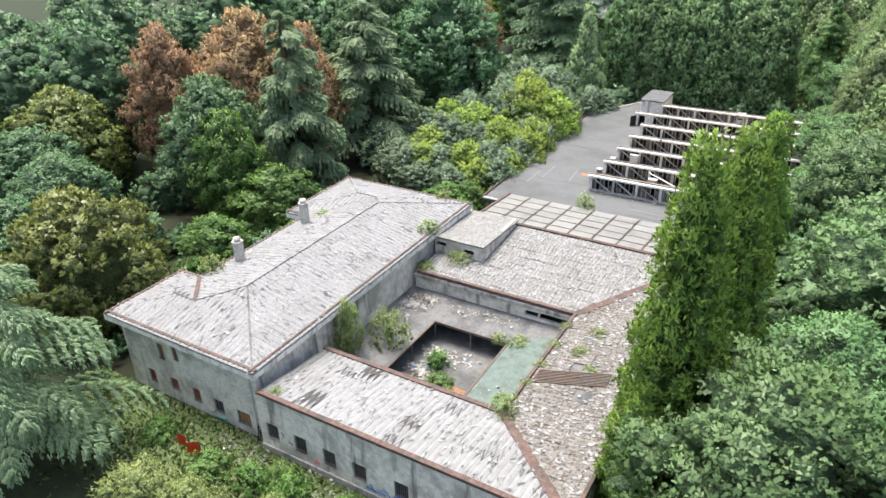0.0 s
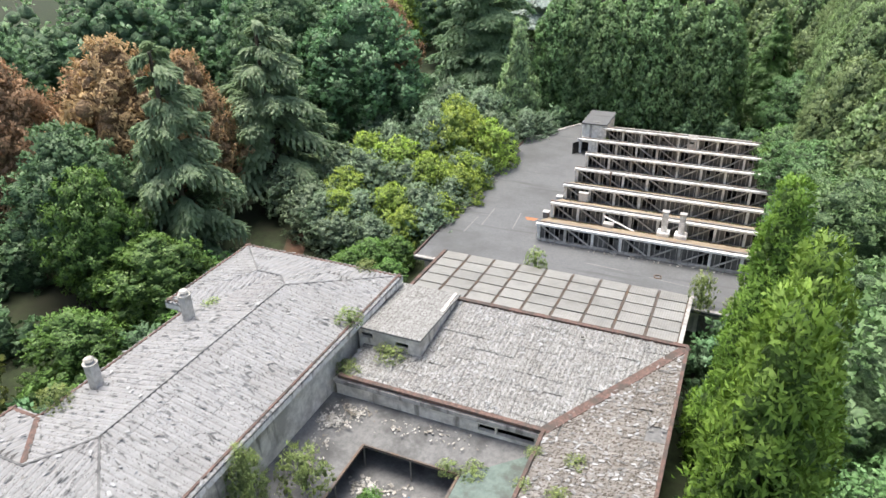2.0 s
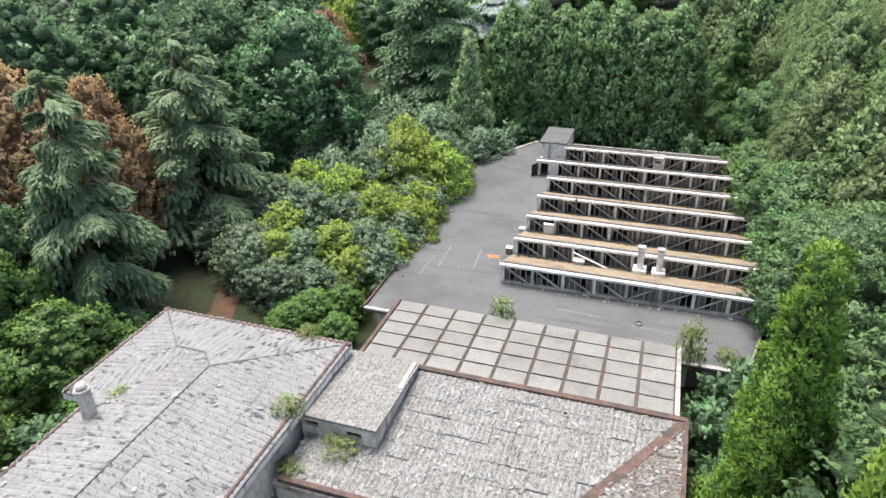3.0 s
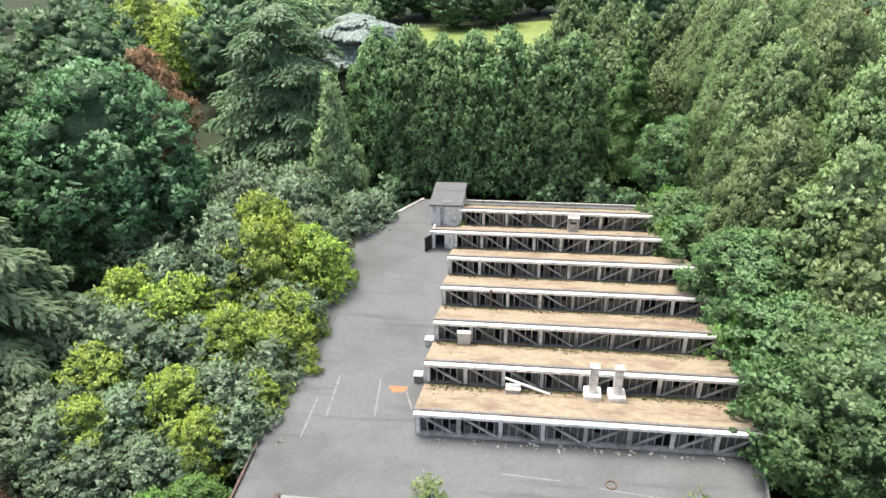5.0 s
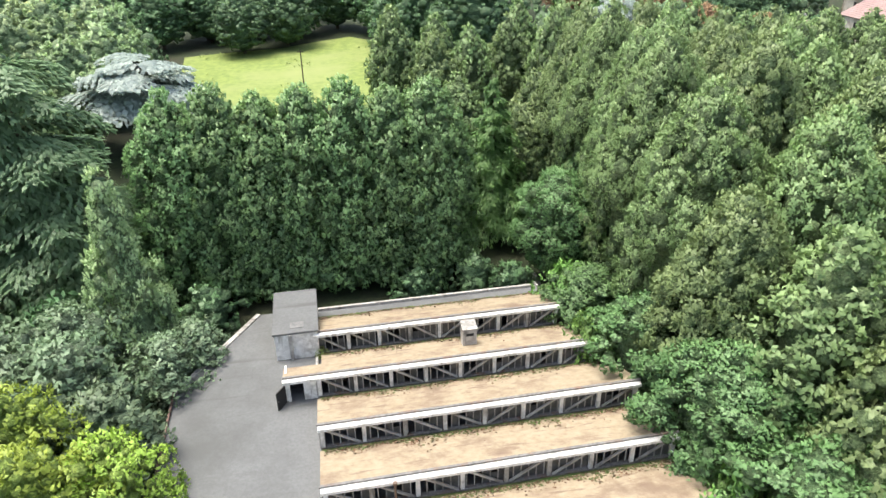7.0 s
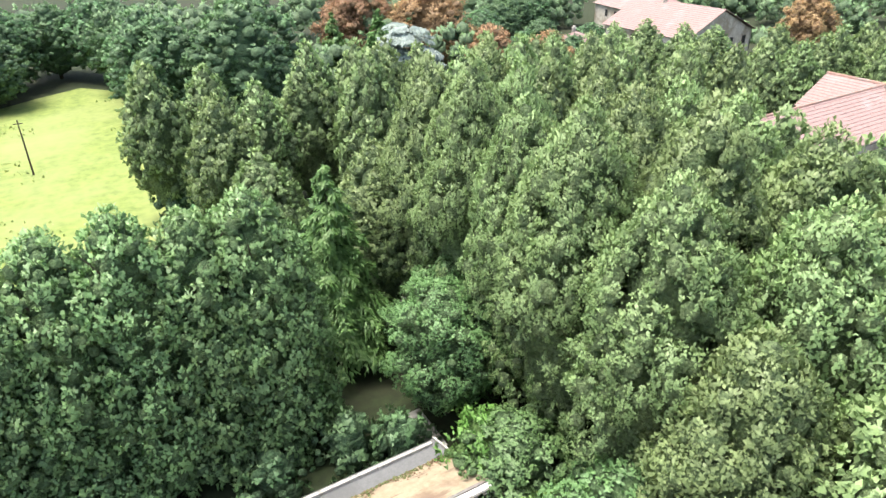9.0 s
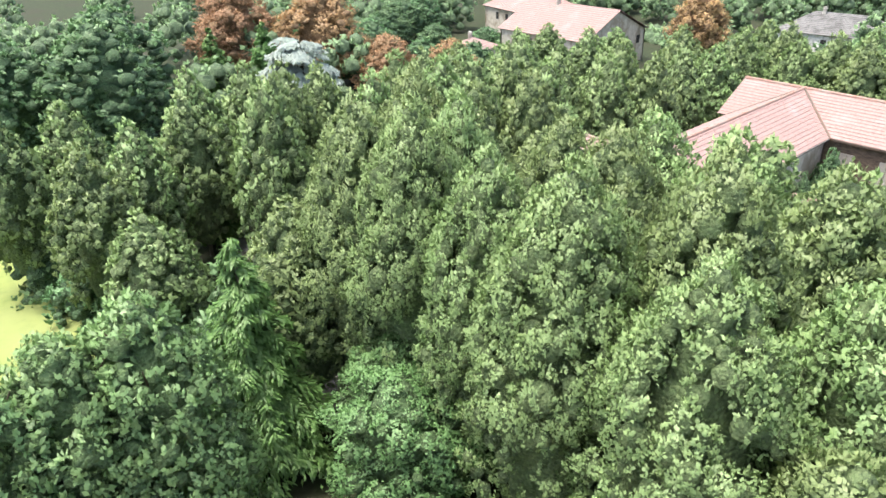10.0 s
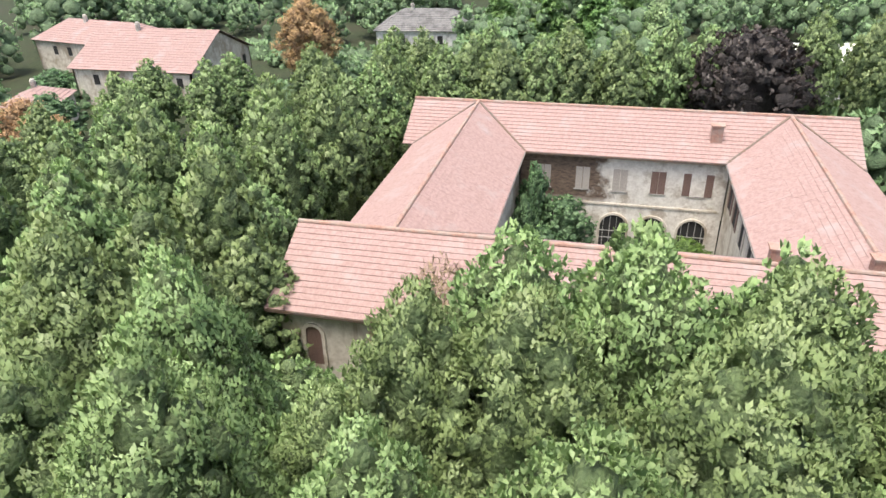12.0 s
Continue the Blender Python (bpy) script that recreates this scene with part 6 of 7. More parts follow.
def far_woods():
    """The woods all round, beyond what can be counted."""
    rng = np.random.default_rng(77)
    lv, cv, cf, nv, cw = [], [], [], [], []
    base = 0
    iv, jf = ball()
    made = 0
    while made < 380:
        x, y = (rng.uniform(-150, 215), rng.uniform(-25, 262)) if rng.random() < 0.55 else (rng.uniform(90, 230), rng.uniform(0, 215))
        near = -66 < x < 116 and -40 < y < 128
        meadow = -20 < x < 27 and 84 < y < 190 or x < -32 and 205 < y and x > -140
        house = any(math.hypot(x - a, y - b) < c for a, b, c in ((120.5, 138, 15.5), (132, 163, 15), (99.5, 150.5, 8.5), (155, 108, 13), (136, 36, 22)))
        garden = 90 < x < 150 and 100 < y < 168 or 110 < x < 140 and 22 < y < 52
        low = 60 < x < 116 and y > 112
        fill = near and (y > 92 and (x > 46 or x < -36) or x > 96 or x < -50)
        if near and not low and not fill or meadow or house:
            continue
        made += 1
        r, h = rng.uniform(3.0, 6.0), rng.uniform(2.5, 4.5) if garden else rng.uniform(4, 7.5) if fill else rng.uniform(7, 13)
        k = 18
        a = np.arange(k) * 2.39996 + rng.uniform(0, 6)
        f = (np.arange(k) + 0.5) / k
        lr = r * 0.3 * rng.uniform(0.7, 1.3, k)
        reach = r * np.sqrt(np.clip(1 - (f - 0.25) ** 2 / 0.6, 0.02, 1)) * 0.8
        c = np.stack([x + np.cos(a) * reach, y + np.sin(a) * reach, h * 0.25 + f * h * 0.75 - 0.3 * r], 1)
        outs = unit(np.stack([np.cos(a), np.sin(a), 0.3 + 1.6 * f], 1))
        leaf, core, shade, cn = leafy(rng, c, lr, outs, 330, 0.75, 0.7, 6, core=0.86)
        nv.append(shade)
        cw.append(cn)
        lv.append(leaf)
        cv.append(core[0])
        cf.append(core[1] + base)
        base += len(core[0])
    me = joined("far_woods", np.concatenate(lv), (np.concatenate(cv), np.concatenate(cf)), F_HAZYWOODS, np.concatenate(nv), np.concatenate(cw), inner(F_HAZYWOODS))
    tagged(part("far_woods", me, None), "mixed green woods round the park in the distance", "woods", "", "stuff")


far_woods()

# ---- shrubs, weeds, rubbish and small things ----
rng = random.Random(21)
for x, y, top, r in ((-14.5, 3.5, 2.4, 2.0), (-15.5, 8, 3.0, 2.4), (-14.0, 12, 2.6, 2.2), (-15, 17, 3.2, 2.4), (-16, 25, 3.0, 2.2), (-20, 29, 2.6, 2.2), (-24, 26, 3.4, 2.6), (-27, 14, 3.4, 2.8), (-30, 8, 3.6, 2.8), (-34, 22, 4.0, 3.0),
                     (-13.5, 40, 3.0, 2.4), (-16, 44, 4.0, 2.8), (-18, 52, 4.5, 3.0), (-16, 60, 5.0, 3.2), (-17, 68, 5.5, 3.4), (-12, 74, 5.0, 3.2), (-8, 38.5, 2.4, 1.8), (-6, 37, 1.8, 1.5), (-2.5, 77, 3.2, 2.4), (-10, 78, 4, 3), (-20, 76, 6, 3.5),
                     (-24, 70, 6, 4), (-22, 92, 6, 4), (-8, 92, 5, 4), (4, 92, 5, 4), (14, 94, 5, 4), (23.5, 95, 6, 3), (26.5, 98, 7, 3), (21, 30, 3, 2), (22.5, 34, 3.2, 2.0), (24.5, 33, 5, 2.6),
                     (24, 53, 3.2, 1.8), (18.5, 77.2, 3.4, 2.0), (21.4, 75.8, 3.0, 1.8), (14, 77.6, 2.6, 1.8), (20.5, 106, 3.6, 2.4), (19.2, 112, 3.6, 2.4), (18, 118, 3.8, 2.4), (22, 102, 3.6, 2.4), (20.5, 124, 4, 2.4), (21.5, 132, 4, 2.4), (24.8, 47, 3.4, 2.0), (21.5, 15.5, 3, 2), (21.2, 25, 3, 1.8), (26, 30, 6, 3.2), (25, 24, 5, 2.6)):
    tree("bush", x, y, top, r)
for x, y, top, r in ((-16.5, 11, 2.6, 2.4), (-14.5, 21, 3.2, 2.6), (-19, 26, 3.6, 2.8), (3.4, -1.9, 1.5, 1.1), (1.6, -2.4, 1.2, 1.0), (5.0, -3.0, 2.4, 1.2), (-1.4, -3.2, 0.9, 1.3), (-6.4, -2.2, 0.8, 1.1), (7.6, -1.6, 1.0, 0.9), (9.5, -2.2, 1.6, 1.2), (-9, 35, 1.5, 2.0), (24.2, 71.5, 4.6, 2.2), (23.2, 64.8, 4.6, 1.8), (25.2, 50, 5.0, 2.2)):
    tree("brightbush", x, y, top, r)
# plants that took root on the roofs
for x, y, z, h, r in ((-0.1, 19.9, 5.5, 1.1, 0.7), (-2.5, 26.2, 5.5, 0.7, 0.7), (-10.6, 7.4, 5.5, 1.2, 0.8), (-9.4, 18.2, 5.55, 0.6, 0.6), (19.5, 35.5, 2.1, 2.6, 0.9), (13.1, 6.3, 3.3, 1.1, 0.8), (0.6, 18.2, 3.4, 0.5, 0.7), (10.0, 15.0, 1.4, 0.45, 0.7), (8.6, 14.8, 1.4, 0.5, 0.5),
                      (13.2, 9.0, 3.4, 0.35, 0.4), (13.2, 11.2, 3.4, 0.3, 0.4), (13.2, 13.4, 3.4, 0.35, 0.4), (13.1, 15.8, 3.4, 0.3, 0.4), (15.0, 13.2, 3.7, 0.25, 0.5), (15.3, 15.6, 3.75, 0.25, 0.5), (16.2, 11.6, 3.8, 0.25, 0.4), (1.2, 0.6, 4.2, 0.2, 0.4), (21.8, 36.0, 2.1, 0.8, 0.7), (5.9, 68.0, 2.1, 0.6, 0.4), (7.0, 34.9, 2.3, 0.4, 0.3)):
    tree("weed", x, y, z + h, r, ground=z)
ob = tree("weed", 6.9, 36.5, 3.7, 0.8, ground=2.3)
tagged(ob, "bright green sapling rooted in the panel roof", "shrub")
ob = tree("weed", 2.6, 20.1, 4.3, 0.9, ground=3.75)
ob = tree("weed", 2.2, 10.6, 4.1, 1.15, ground=1.6)
tagged(ob, "olive green shrub growing on the porch roof", "shrub")
ob = tree("olive", 0.5, 8.3, 5.9, 0.95, ground=1.8)
tagged(ob, "feathery green sapling against the house wall", "shrub")
for x, y, top, r in ((5.2, 12.0, 1.0, 0.8), (6.3, 10.4, 0.35, 0.9), (7.4, 9.6, 0.2, 0.8)):
    tree("brightbush", x, y, top, r)
# creepers and bushes in the villa courtyard
for key, x, y, top, r in (("dark", 75.6, 77.4, 8.6, 1.6), ("dark", 71.0, 77.7, 7.6, 1.3), ("dark", 74.6, 74.6, 6.4, 2.4), ("dark", 71.5, 76.4, 4.6, 2.6), ("bright", 72.5, 68.2, 3.6, 2.4), ("bright", 72.0, 64.8, 4.4, 2.6), ("dark", 66.0, 77.8, 7.0, 1.2)):
    tree(key, x, y, top, r)
for x, y, top, r in ((48.8, 81.4, 10.8, 1.6), (49.2, 79.0, 12.8, 2.4)):
    tree("twiggy", x, y, top, r)


def rubble(name, spots, label, material, size, seed):
    """Broken pieces too many to count, lying about the spots."""
    r = random.Random(seed)
    bm = bmesh.new()
    for x, y, z, spread, count in spots:
        for _ in range(count):
            s = size * r.uniform(0.3, 1.2)
            at = Vector((x + r.gauss(0, spread), y + r.gauss(0, spread * 0.55), z + s * 0.2))
            m = Matrix.LocRotScale(at, Euler((r.uniform(-0.5, 0.5), r.uniform(-0.5, 0.5), r.uniform(0, 6))), (s * r.uniform(0.6, 1.6), s * r.uniform(0.5, 1.1), s * r.uniform(0.1, 0.4)))
            bmesh.ops.create_cube(bm, size=1.0, matrix=m)
    return tagged(part(name, bm, material), label, "rubble", "", "stuff")


rubble("rubble", [(-2.0, -0.5, GROUND + 0.04, 0.9, 260), (0.4, -0.9, GROUND + 0.04, 0.9, 200), (4.2, -0.9, GROUND + 0.04, 1.0, 320), (6.6, -0.9, GROUND + 0.04, 0.9, 260), (-7, -0.3, GROUND + 0.04, 1.4, 140), (10, -1, GROUND + 0.04, 1.2, 160)], "white plaster rubble along the foot of the wall", M_RUBBLE, 0.2, 1)
rubble("roof_rubble", [(0.8, 15.4, 1.85, 0.6, 260), (1.8, 16.6, 1.85, 0.6, 160), (0.9, 12.4, 1.75, 0.5, 110), (4.6, 16.8, 1.78, 0.9, 60), (1.2, 13.8, 1.8, 0.4, 30), (7.6, 16.9, 1.85, 1.1, 60), (11.3, 9.2, 1.7, 0.9, 14), (14.2, 44.5, FLAT, 0.7, 8)] + [(7 + 1.7 * k, 41.05, FLAT + 0.02, 0.32, 9) for k in range(10)], "broken white plaster and sheet pieces on the roofs", M_RUBBLE, 0.13, 2)
rubble("well_rubbish", [(4.4, 11.0, GROUND + 0.1, 0.6, 150), (5.2, 9.6, GROUND + 0.08, 0.9, 130), (4.3, 13.2, GROUND + 0.08, 0.6, 90), (7.6, 9.6, GROUND + 0.08, 0.6, 60), (6.4, 13.2, GROUND + 0.06, 0.8, 40)], "heap of rubbish and plaster in the courtyard well", M_RUBBLE, 0.18, 3)
rubble("plastic_rubbish", [(4.6, 11.2, GROUND + 0.1, 0.4, 7), (6.6, 13.4, GROUND, 0.3, 4)], "scraps of blue plastic in the courtyard well", M_BLUE, 0.24, 4)


def shed_litter(name, count, material, label, spread, size, seed):
    """Dead leaves, moss and dirt on the sheds' roofs, thickest in the valleys."""
    r = np.random.default_rng(seed)
    which = r.integers(0, 7, count)
    x = r.uniform(5.7, np.array(SHED_END)[which] - 0.1)
    drift = 0.75 + 0.5 * np.sin(x * 1.3 + which * 2.0) * np.sin(x * 0.47 + which)
    up = np.abs(r.normal(0, 1, count)) * spread * drift
    up = np.where(up > 3.9, r.uniform(0, 1.0, count), up)
    z = FLAT + 0.31 + up * (1.56 / 4.05)
    p = np.stack([x, np.array(SHED_Y)[which] + 4.05 - up, z + 0.02], 1)
    slope = np.array((0.0, 0.36, 0.93))
    ln = size * r.uniform(0.4, 1.4, count)
    axis = r.normal(size=(count, 3))
    normal = unit(slope + r.normal(size=(count, 3)) * 0.25)
    axis -= normal * (axis * normal).sum(1)[:, None]
    me = joined(name, leaf_cards(p, axis, normal, ln, ln * 0.7), (np.zeros((0, 3)), np.zeros((0, 3), int)), material, normal)
    return tagged(part(name, me, None), label, "litter", "", "stuff")


M_DEADLEAF = plain("dead brown leaves", (0.13, 0.075, 0.045), 0.9, 0.0, 2.0, 0.6)
shed_litter("valley_litter", 5200, M_DEADLEAF, "dead leaves and dirt drifted into the roof valleys", 0.6, 0.15, 5)
shed_litter("valley_moss", 4200, M_MOSS, "green moss and small weeds in the roof valleys", 0.38, 0.2, 6)


def paint_flakes(name, faces, per, size, material, label, seed, lift=0.075, slim=1.0, stray=0.8):
    """Curled chips of coating and broken sheet lying on the sloping roof faces."""
    r = random.Random(seed)
    verts, quads = [], []
    for face in faces:
        m = plane_frame(face, (0, 1))
        flat = [tuple((m.inverted() @ Vector(q))[:2]) for q in face]
        xs, ys = [q[0] for q in flat], [q[1] for q in flat]
        for _ in range(int(per * (max(xs) - min(xs)) * (max(ys) - min(ys)))):
            x, y = r.uniform(min(xs), max(xs)), r.uniform(min(ys), max(ys))
            inside = False
            for i, (ax, ay) in enumerate(flat):
                bx, by = flat[i - 1]
                if (ay > y) != (by > y) and x < (bx - ax) * (y - ay) / (by - ay) + ax:
                    inside = not inside
            if not inside or noise.noise(Vector((x * 0.35, y * 0.35, seed))) < r.uniform(-0.7, 0.25):
                continue
            w, h = size * slim * r.uniform(0.25, 0.7), size * r.uniform(0.5, 1.6)
            turn = Matrix.Rotation(r.gauss(0, stray), 4, "Z") @ Matrix.Rotation(r.gauss(0, 0.1 * slim), 4, "X")
            curl = r.uniform(0.0, 0.25) * w * slim
            k = len(verts)
            for u, v, z in ((-w / 2, -h / 2, curl), (0, -h * 0.42, 0), (w / 2, -h * 0.5, curl * 0.5), (w / 2, h * 0.35, curl * 0.5), (0.1 * w, h / 2, 0), (-w / 2, h * 0.4, curl)):
                q = turn @ Vector((u * r.uniform(0.7, 1.2), v * r.uniform(0.8, 1.1), z))
                verts.append(m @ Vector((x + q.x, y + q.y, lift + r.uniform(0, 0.02) + abs(q.z) + 0.004)))
            quads += [(k, k + 1, k + 4, k + 5), (k + 1, k + 2, k + 3, k + 4)]
    me = bpy.data.meshes.new(name)
    me.from_pydata(verts, [], quads)
    me.materials.append(material)
    return tagged(part(name, me, None), label, "flakes", "", "stuff")


M_CHIP = surface("curled white coating", (0.42, 0.425, 0.43), (0.32, 0.32, 0.32), (0.16, 0.15, 0.14), 4.0, 1.5, 0.9)
paint_flakes("roof_flakes", HOUSE_ROOF, 0.7, 0.28, M_CHIP, "curled white chips on the house roof", 1, 0.09)
paint_flakes("roof_flakes", WING_ROOF[:1], 3.4, 0.26, M_CHIP, "curled white chips on the front wing roof", 2)
paint_flakes("roof_flakes", WING_ROOF[1:], 8.0, 0.24, M_CHIP, "broken white chips all over the old wing roofs", 3)
paint_flakes("roof_cracks", HOUSE_ROOF + WING_ROOF[:1], 2.4, 0.34, M_DARKFELT, "dark bare patches where the coating broke away", 4, 0.08, 0.5, 0.4)
paint_flakes("roof_cracks", WING_ROOF[1:], 4.0, 0.28, M_DARKFELT, "dark bare patches where the coating broke away", 5, 0.06, 0.5, 0.5)


def lying(name, a, b, w, d, material, label, category):
    return tagged(part(name, rod(a, b, w, d), material), label, category)


tagged(part("board", box(7.4, 8.4, 9.7, 10.3, GROUND + 0.25, GROUND + 0.3), M_WOOD), "brown board lying in the courtyard well", "board")
lying("plank", (10.4, 45.1, 3.55), (13.9, 45.0, 2.28), 0.16, 0.06, M_WHITEBEAM, "fallen white plank leaning on the shed front", "plank")
lying("plank", (13.9, 44.9, 2.24), (15.0, 45.1, 2.24), 0.12, 0.05, M_WHITEBEAM, "short white plank in the roof valley", "plank")


def cabinet(x, y, w, h, d, material, label, name="metal_box"):
    c = thing(name, (x, y, FLAT), label, "box")
    part("body", box(-w / 2, w / 2, -d / 2, d / 2, 0, h, bevel=0.02), material, c)
    part("lid", box(-w / 2 - 0.03, w / 2 + 0.03, -d / 2 - 0.03, d / 2 + 0.03, h, h + 0.05), M_PIPE, c)


cabinet(10.9, 45.0, 0.85, 0.85, 0.55, M_CONCRETE, "grey metal box in the roof valley")
cabinet(7.55, 49.75, 0.85, 1.3, 0.35, M_PIPE, "pale sheet metal cabinet against the shed front")
cabinet(5.2, 50.0, 0.55, 0.5, 0.5, M_WHITEBEAM, "small white box at the end of the shed")
cabinet(5.0, 46.1, 0.5, 0.55, 0.5, M_GREYBAR, "dark metal drum box at the end of the shed")
p = thing("pipe_post", (9.1, 54.4, FLAT), "rusty standpipe in the roof valley", "pipe")
part("pipe", tube((0, 0, 0), (0, 0, 1.7), 0.06), M_RUSTBAR, p)
part("cowl", tube((0, 0, 1.7), (0, 0, 1.85), 0.11), M_RUSTBAR, p)
p = thing("roof_drain", (16.1, 38.7, FLAT), "round rusty roof drain ring", "drain")
bm = bmesh.new()
for k in range(12):
    a, b = k * math.pi / 6, (k + 1) * math.pi / 6
    rod((0.28 * math.cos(a), 0.28 * math.sin(a), 0.03), (0.28 * math.cos(b), 0.28 * math.sin(b), 0.03), 0.1, 0.06, bm)
part("ring", bm, M_RUSTBAR, p)
p = thing("roof_vent", (13.2, 25.6, 4.05), "short round vent pipe on the sheet roof", "vent")
part("pipe", tube((0, 0, 0), (0, 0, 0.22), 0.2, None, 0.18, 12), M_CONCRETE, p)
part("opening", tube((0, 0, 0.22), (0, 0, 0.225), 0.13, None, 0.13, 12), M_DARK, p)


def mark(name, x0, y0, x1, y1, w, material, label, z=FLAT + 0.006):
    d = Vector((x1 - x0, y1 - y0, 0))
    n = Vector((-d.y, d.x, 0)).normalized() * w / 2
    bm = bmesh.new()
    bm.faces.new([bm.verts.new((x0 + n.x, y0 + n.y, z)), bm.verts.new((x0 - n.x, y0 - n.y, z)), bm.verts.new((x1 - n.x, y1 - n.y, z)), bm.verts.new((x1 + n.x, y1 + n.y, z))])
    return tagged(part(name, bm, material), label, "marking")


for q in ((-0.95, 40.6, -0.9, 44.0), (0.05, 42.4, -0.05, 46.2), (2.9, 42.6, 2.6, 46.1), (5.0, 43.4, 4.4, 45.0), (10.5, 38.9, 13.5, 38.7), (15.5, 38.4, 19.0, 38.0), (16.0, 36.9, 20.5, 36.6)):
    mark("worn_line", *q, 0.1, M_WHITEMARK, "worn pale line on the bitumen roof")
bm = bmesh.new()
for k in range(9):
    a = k * 2 * math.pi / 9
    bm.verts.new((3.85 + (0.55 + 0.2 * math.sin(3 * a)) * math.cos(a), 45.2 + (0.45 + 0.15 * math.cos(2 * a)) * math.sin(a), FLAT + 0.006))
bm.faces.new(bm.verts[:])
tagged(part("rust_stain", bm, M_ORANGEMARK), "orange stain on the bitumen roof", "stain")


def sprayed(strokes, material, label, y):
    """Sprayed paint that cannot be read, as plain strokes on a wall that faces -y."""
    bm = bmesh.new()
    for x0, z0, x1, z1, w in strokes:
        rod((x0, y, z0), (x1, y, z1), w, 0.008, bm)
    return tagged(part("graffiti", bm, material), label, "graffiti")


sprayed([(7.6, 0.3, 8.0, 0.9, 0.09), (8.0, 0.9, 8.3, 0.35, 0.09), (8.4, 0.4, 8.9, 1.0, 0.1), (8.9, 1.0, 9.3, 0.5, 0.09), (9.3, 0.5, 9.9, 0.9, 0.1), (9.9, 0.9, 10.3, 0.4, 0.08), (7.7, 0.55, 9.0, 0.5, 0.12)], M_BLUEPAINT, "blue sprayed strokes on the grey wall", 0.112)
sprayed([(-4.9, 0.2, -4.4, 0.45, 0.3), (-4.3, 0.15, -3.5, 0.25, 0.35)], M_GREENPAINT, "faded turquoise paint on the grey wall", 0.592)
sprayed([(1.6, 1.2, 1.9, 1.5, 0.06), (1.9, 1.5, 1.7, 1.8, 0.06), (2.2, 1.1, 2.35, 1.6, 0.06), (2.35, 1.3, 2.5, 1.1, 0.06)], M_BLACKPIPE, "small black sprayed strokes on the wall", 0.112)
sprayed([(4.0, 0.55, 4.5, 0.65, 0.12), (4.1, 0.75, 4.4, 0.8, 0.08)], M_PINKPAINT, "small red sprayed strokes on the wall", 0.112)


def safety_net():
    n = thing("safety_net", (-3.7, -2.4, GROUND), "sagging orange plastic safety netting by the wall", "netting")
    bm = bmesh.new()
    pts = []
    for i in range(9):
        for j in range(4):
            pts.append(bm.verts.new((-0.9 + i * 0.22, 0.25 * math.sin(i * 0.9), 0.05 + j * 0.32 + 0.12 * math.sin(i * 0.7 + j))))
    for i in range(8):
        for j in range(3):
            bm.faces.new((pts[i * 4 + j], pts[i * 4 + 4 + j], pts[i * 4 + 5 + j], pts[i * 4 + 1 + j]))
    bmesh.ops.solidify(bm, geom=bm.faces[:], thickness=0.02)
    part("net", bm, M_ORANGE, n)
    for x in (-0.9, 0.0, 0.86):
        part("stake", tube((x, 0.1, 0), (x, 0.1, 1.15), 0.025), M_RUSTBAR, n)


safety_net()
c = thing("cable_bundle", (-0.4, 0.35, GROUND), "tangle of black cables hanging at the wall corner", "cable")
for k in range(5):
    part("cable", tube((rng.uniform(-0.3, 0.3), rng.uniform(-0.2, 0.1), 0), (rng.uniform(-0.2, 0.2), rng.uniform(-0.05, 0.1), rng.uniform(0.9, 1.5)), 0.025), M_BLACKPIPE, c)
w = thing("garden_wall", (0, 0, GROUND), "low pale concrete garden wall in the undergrowth", "wall")
part("wall", rod((23.4, 74.8, 0.4), (23.6, 78.6, 0.4), 0.25, 1.1), M_CONCRETE, w)
p = thing("utility_pole", (5.7, 142.5, GROUND), "thin dark wooden pole standing in the meadow", "pole")
part("pole", tube((0, 0, 0), (0, 0, 7.0), 0.12, None, 0.08), M_BARK, p)
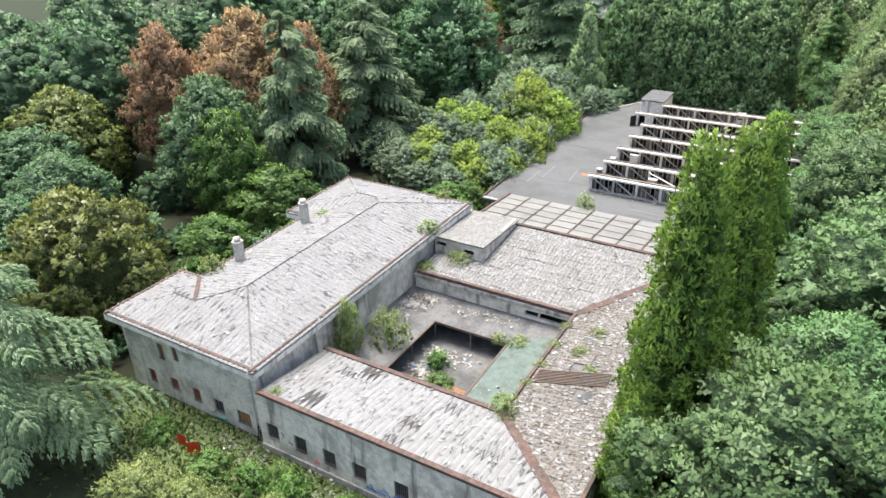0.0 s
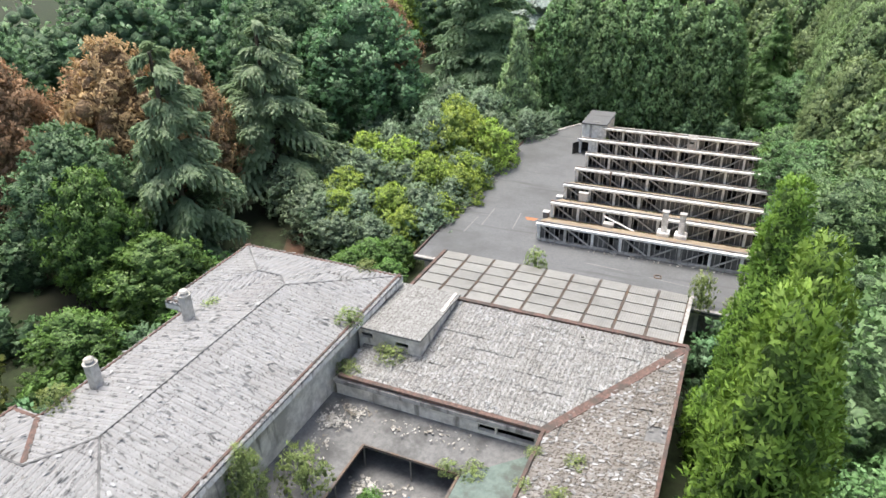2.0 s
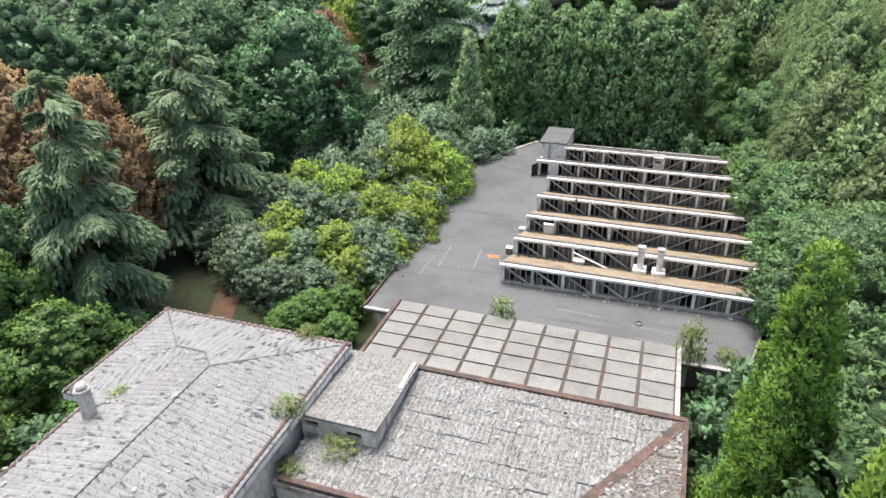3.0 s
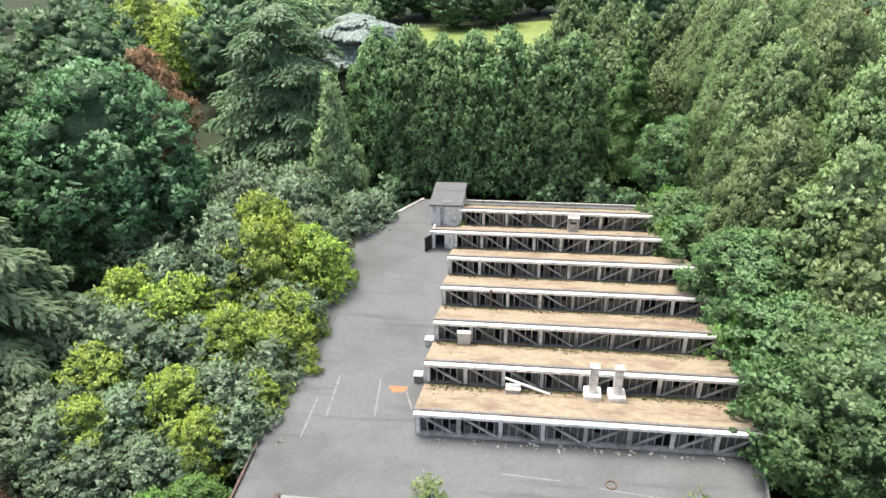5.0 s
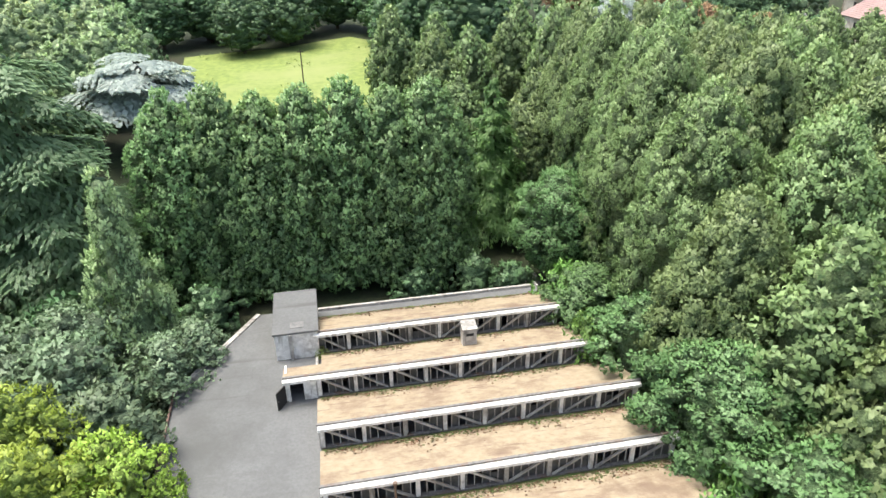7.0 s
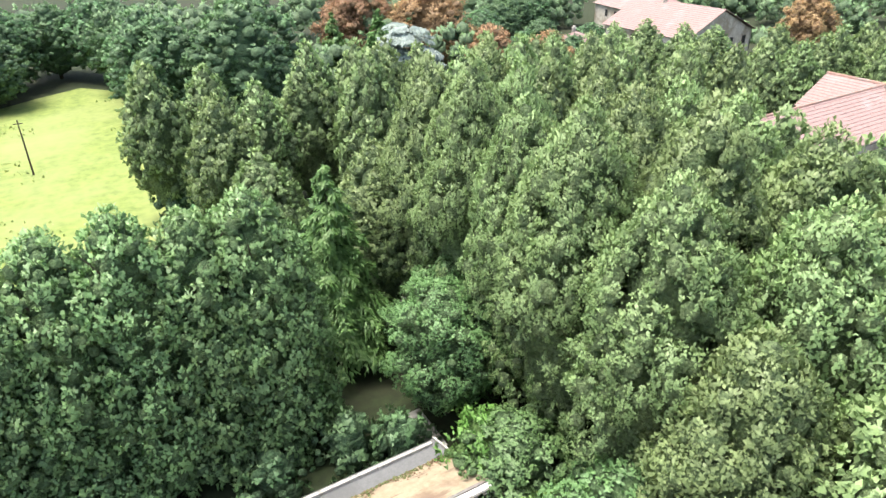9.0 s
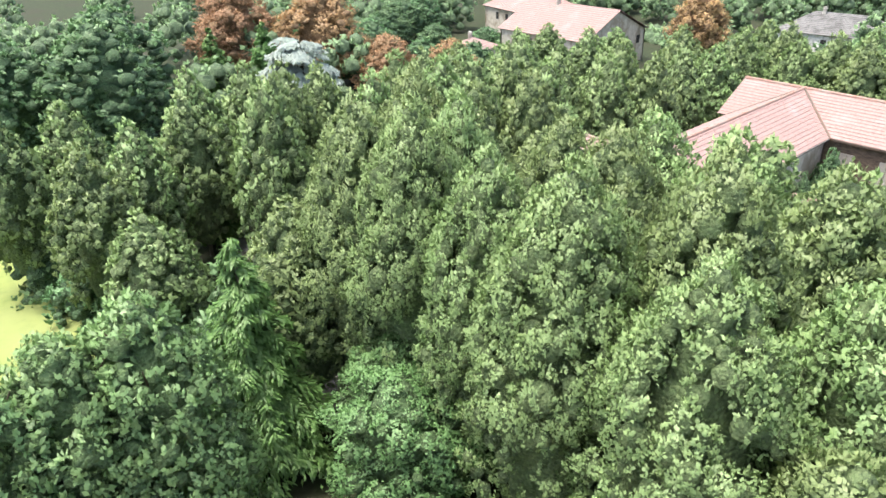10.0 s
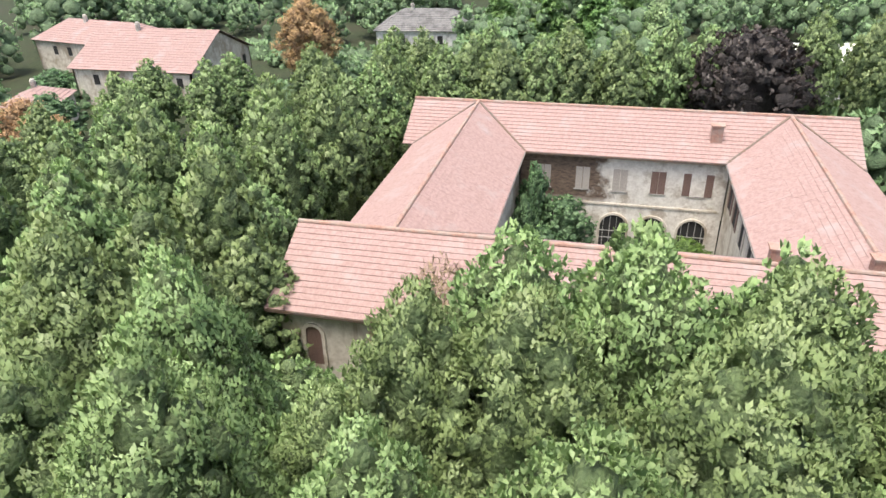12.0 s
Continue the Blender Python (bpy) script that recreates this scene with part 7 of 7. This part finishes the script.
part("crossarm", box(-0.5, 0.5, -0.05, 0.05, 6.5, 6.6), M_BARK, p)
g = thing("greenhouse", (137, 36, GROUND), "long low white roofed shed beyond the trees", "shed", "", "", 20)
part("wall", box(-4, 16, -14, 10, 0, 2.6), M_WHITEBEAM, g)
part("roof", slab([(-4.5, -14.5, 3.0), (16.5, -14.5, 3.0), (16.5, 10.5, 4.2), (-4.5, 10.5, 4.2)], 0.2), M_WHITEBEAM, g)


def meadow_tufts():
    r = np.random.default_rng(5)
    n = 2500
    x, y = r.uniform(-16, 20, n), r.uniform(96, 176, n)
    keep = np.sin(x * 0.4) + np.sin(y * 0.31 + x * 0.2) > 1.1
    x, y = x[keep], y[keep]
    n = len(x)
    p = np.stack([x, y, np.full(n, GROUND + 0.12)], 1)
    ax = r.normal(size=(n, 3)) * 0.5 + np.array((0, 0, 1.0))
    ln = r.uniform(0.3, 0.6, n)
    me = joined("meadow_grass", leaf_cards(p, ax, r.normal(size=(n, 3)), ln, ln * 0.6), (np.zeros((0, 3)), np.zeros((0, 3), int)), F_MEADOW, np.tile(np.array((0, 0, 1.0)), (n, 1)))
    tagged(part("meadow_grass", me, None), "tufts of longer grass in the meadow", "grass", "", "stuff")


meadow_tufts()


def weeds_by_wall():
    r = np.random.default_rng(8)
    n = 14000
    x, y = r.uniform(-16, 12, n), -0.15 - np.abs(r.normal(0, 2.8, n))
    y = np.where(x < 0, y + 0.5, y)
    p = np.stack([x, y, np.full(n, GROUND + 0.1)], 1)
    ax = r.normal(size=(n, 3)) * 0.6 + np.array((0, 0, 1.0))
    ln = r.uniform(0.2, 0.6, n)
    me = joined("weeds", leaf_cards(p, ax, r.normal(size=(n, 3)), ln, ln * 0.4), (np.zeros((0, 3)), np.zeros((0, 3), int)), M_GRASS, np.tile(np.array((0, 0, 1.0)), (n, 1)))
    tagged(part("weeds", me, None), "weeds and grass at the foot of the walls", "grass", "", "stuff")


weeds_by_wall()

# ---- the houses whose roofs are laid piece by piece ----
glazed_roof()
courtyard_wing()
derelict_house()
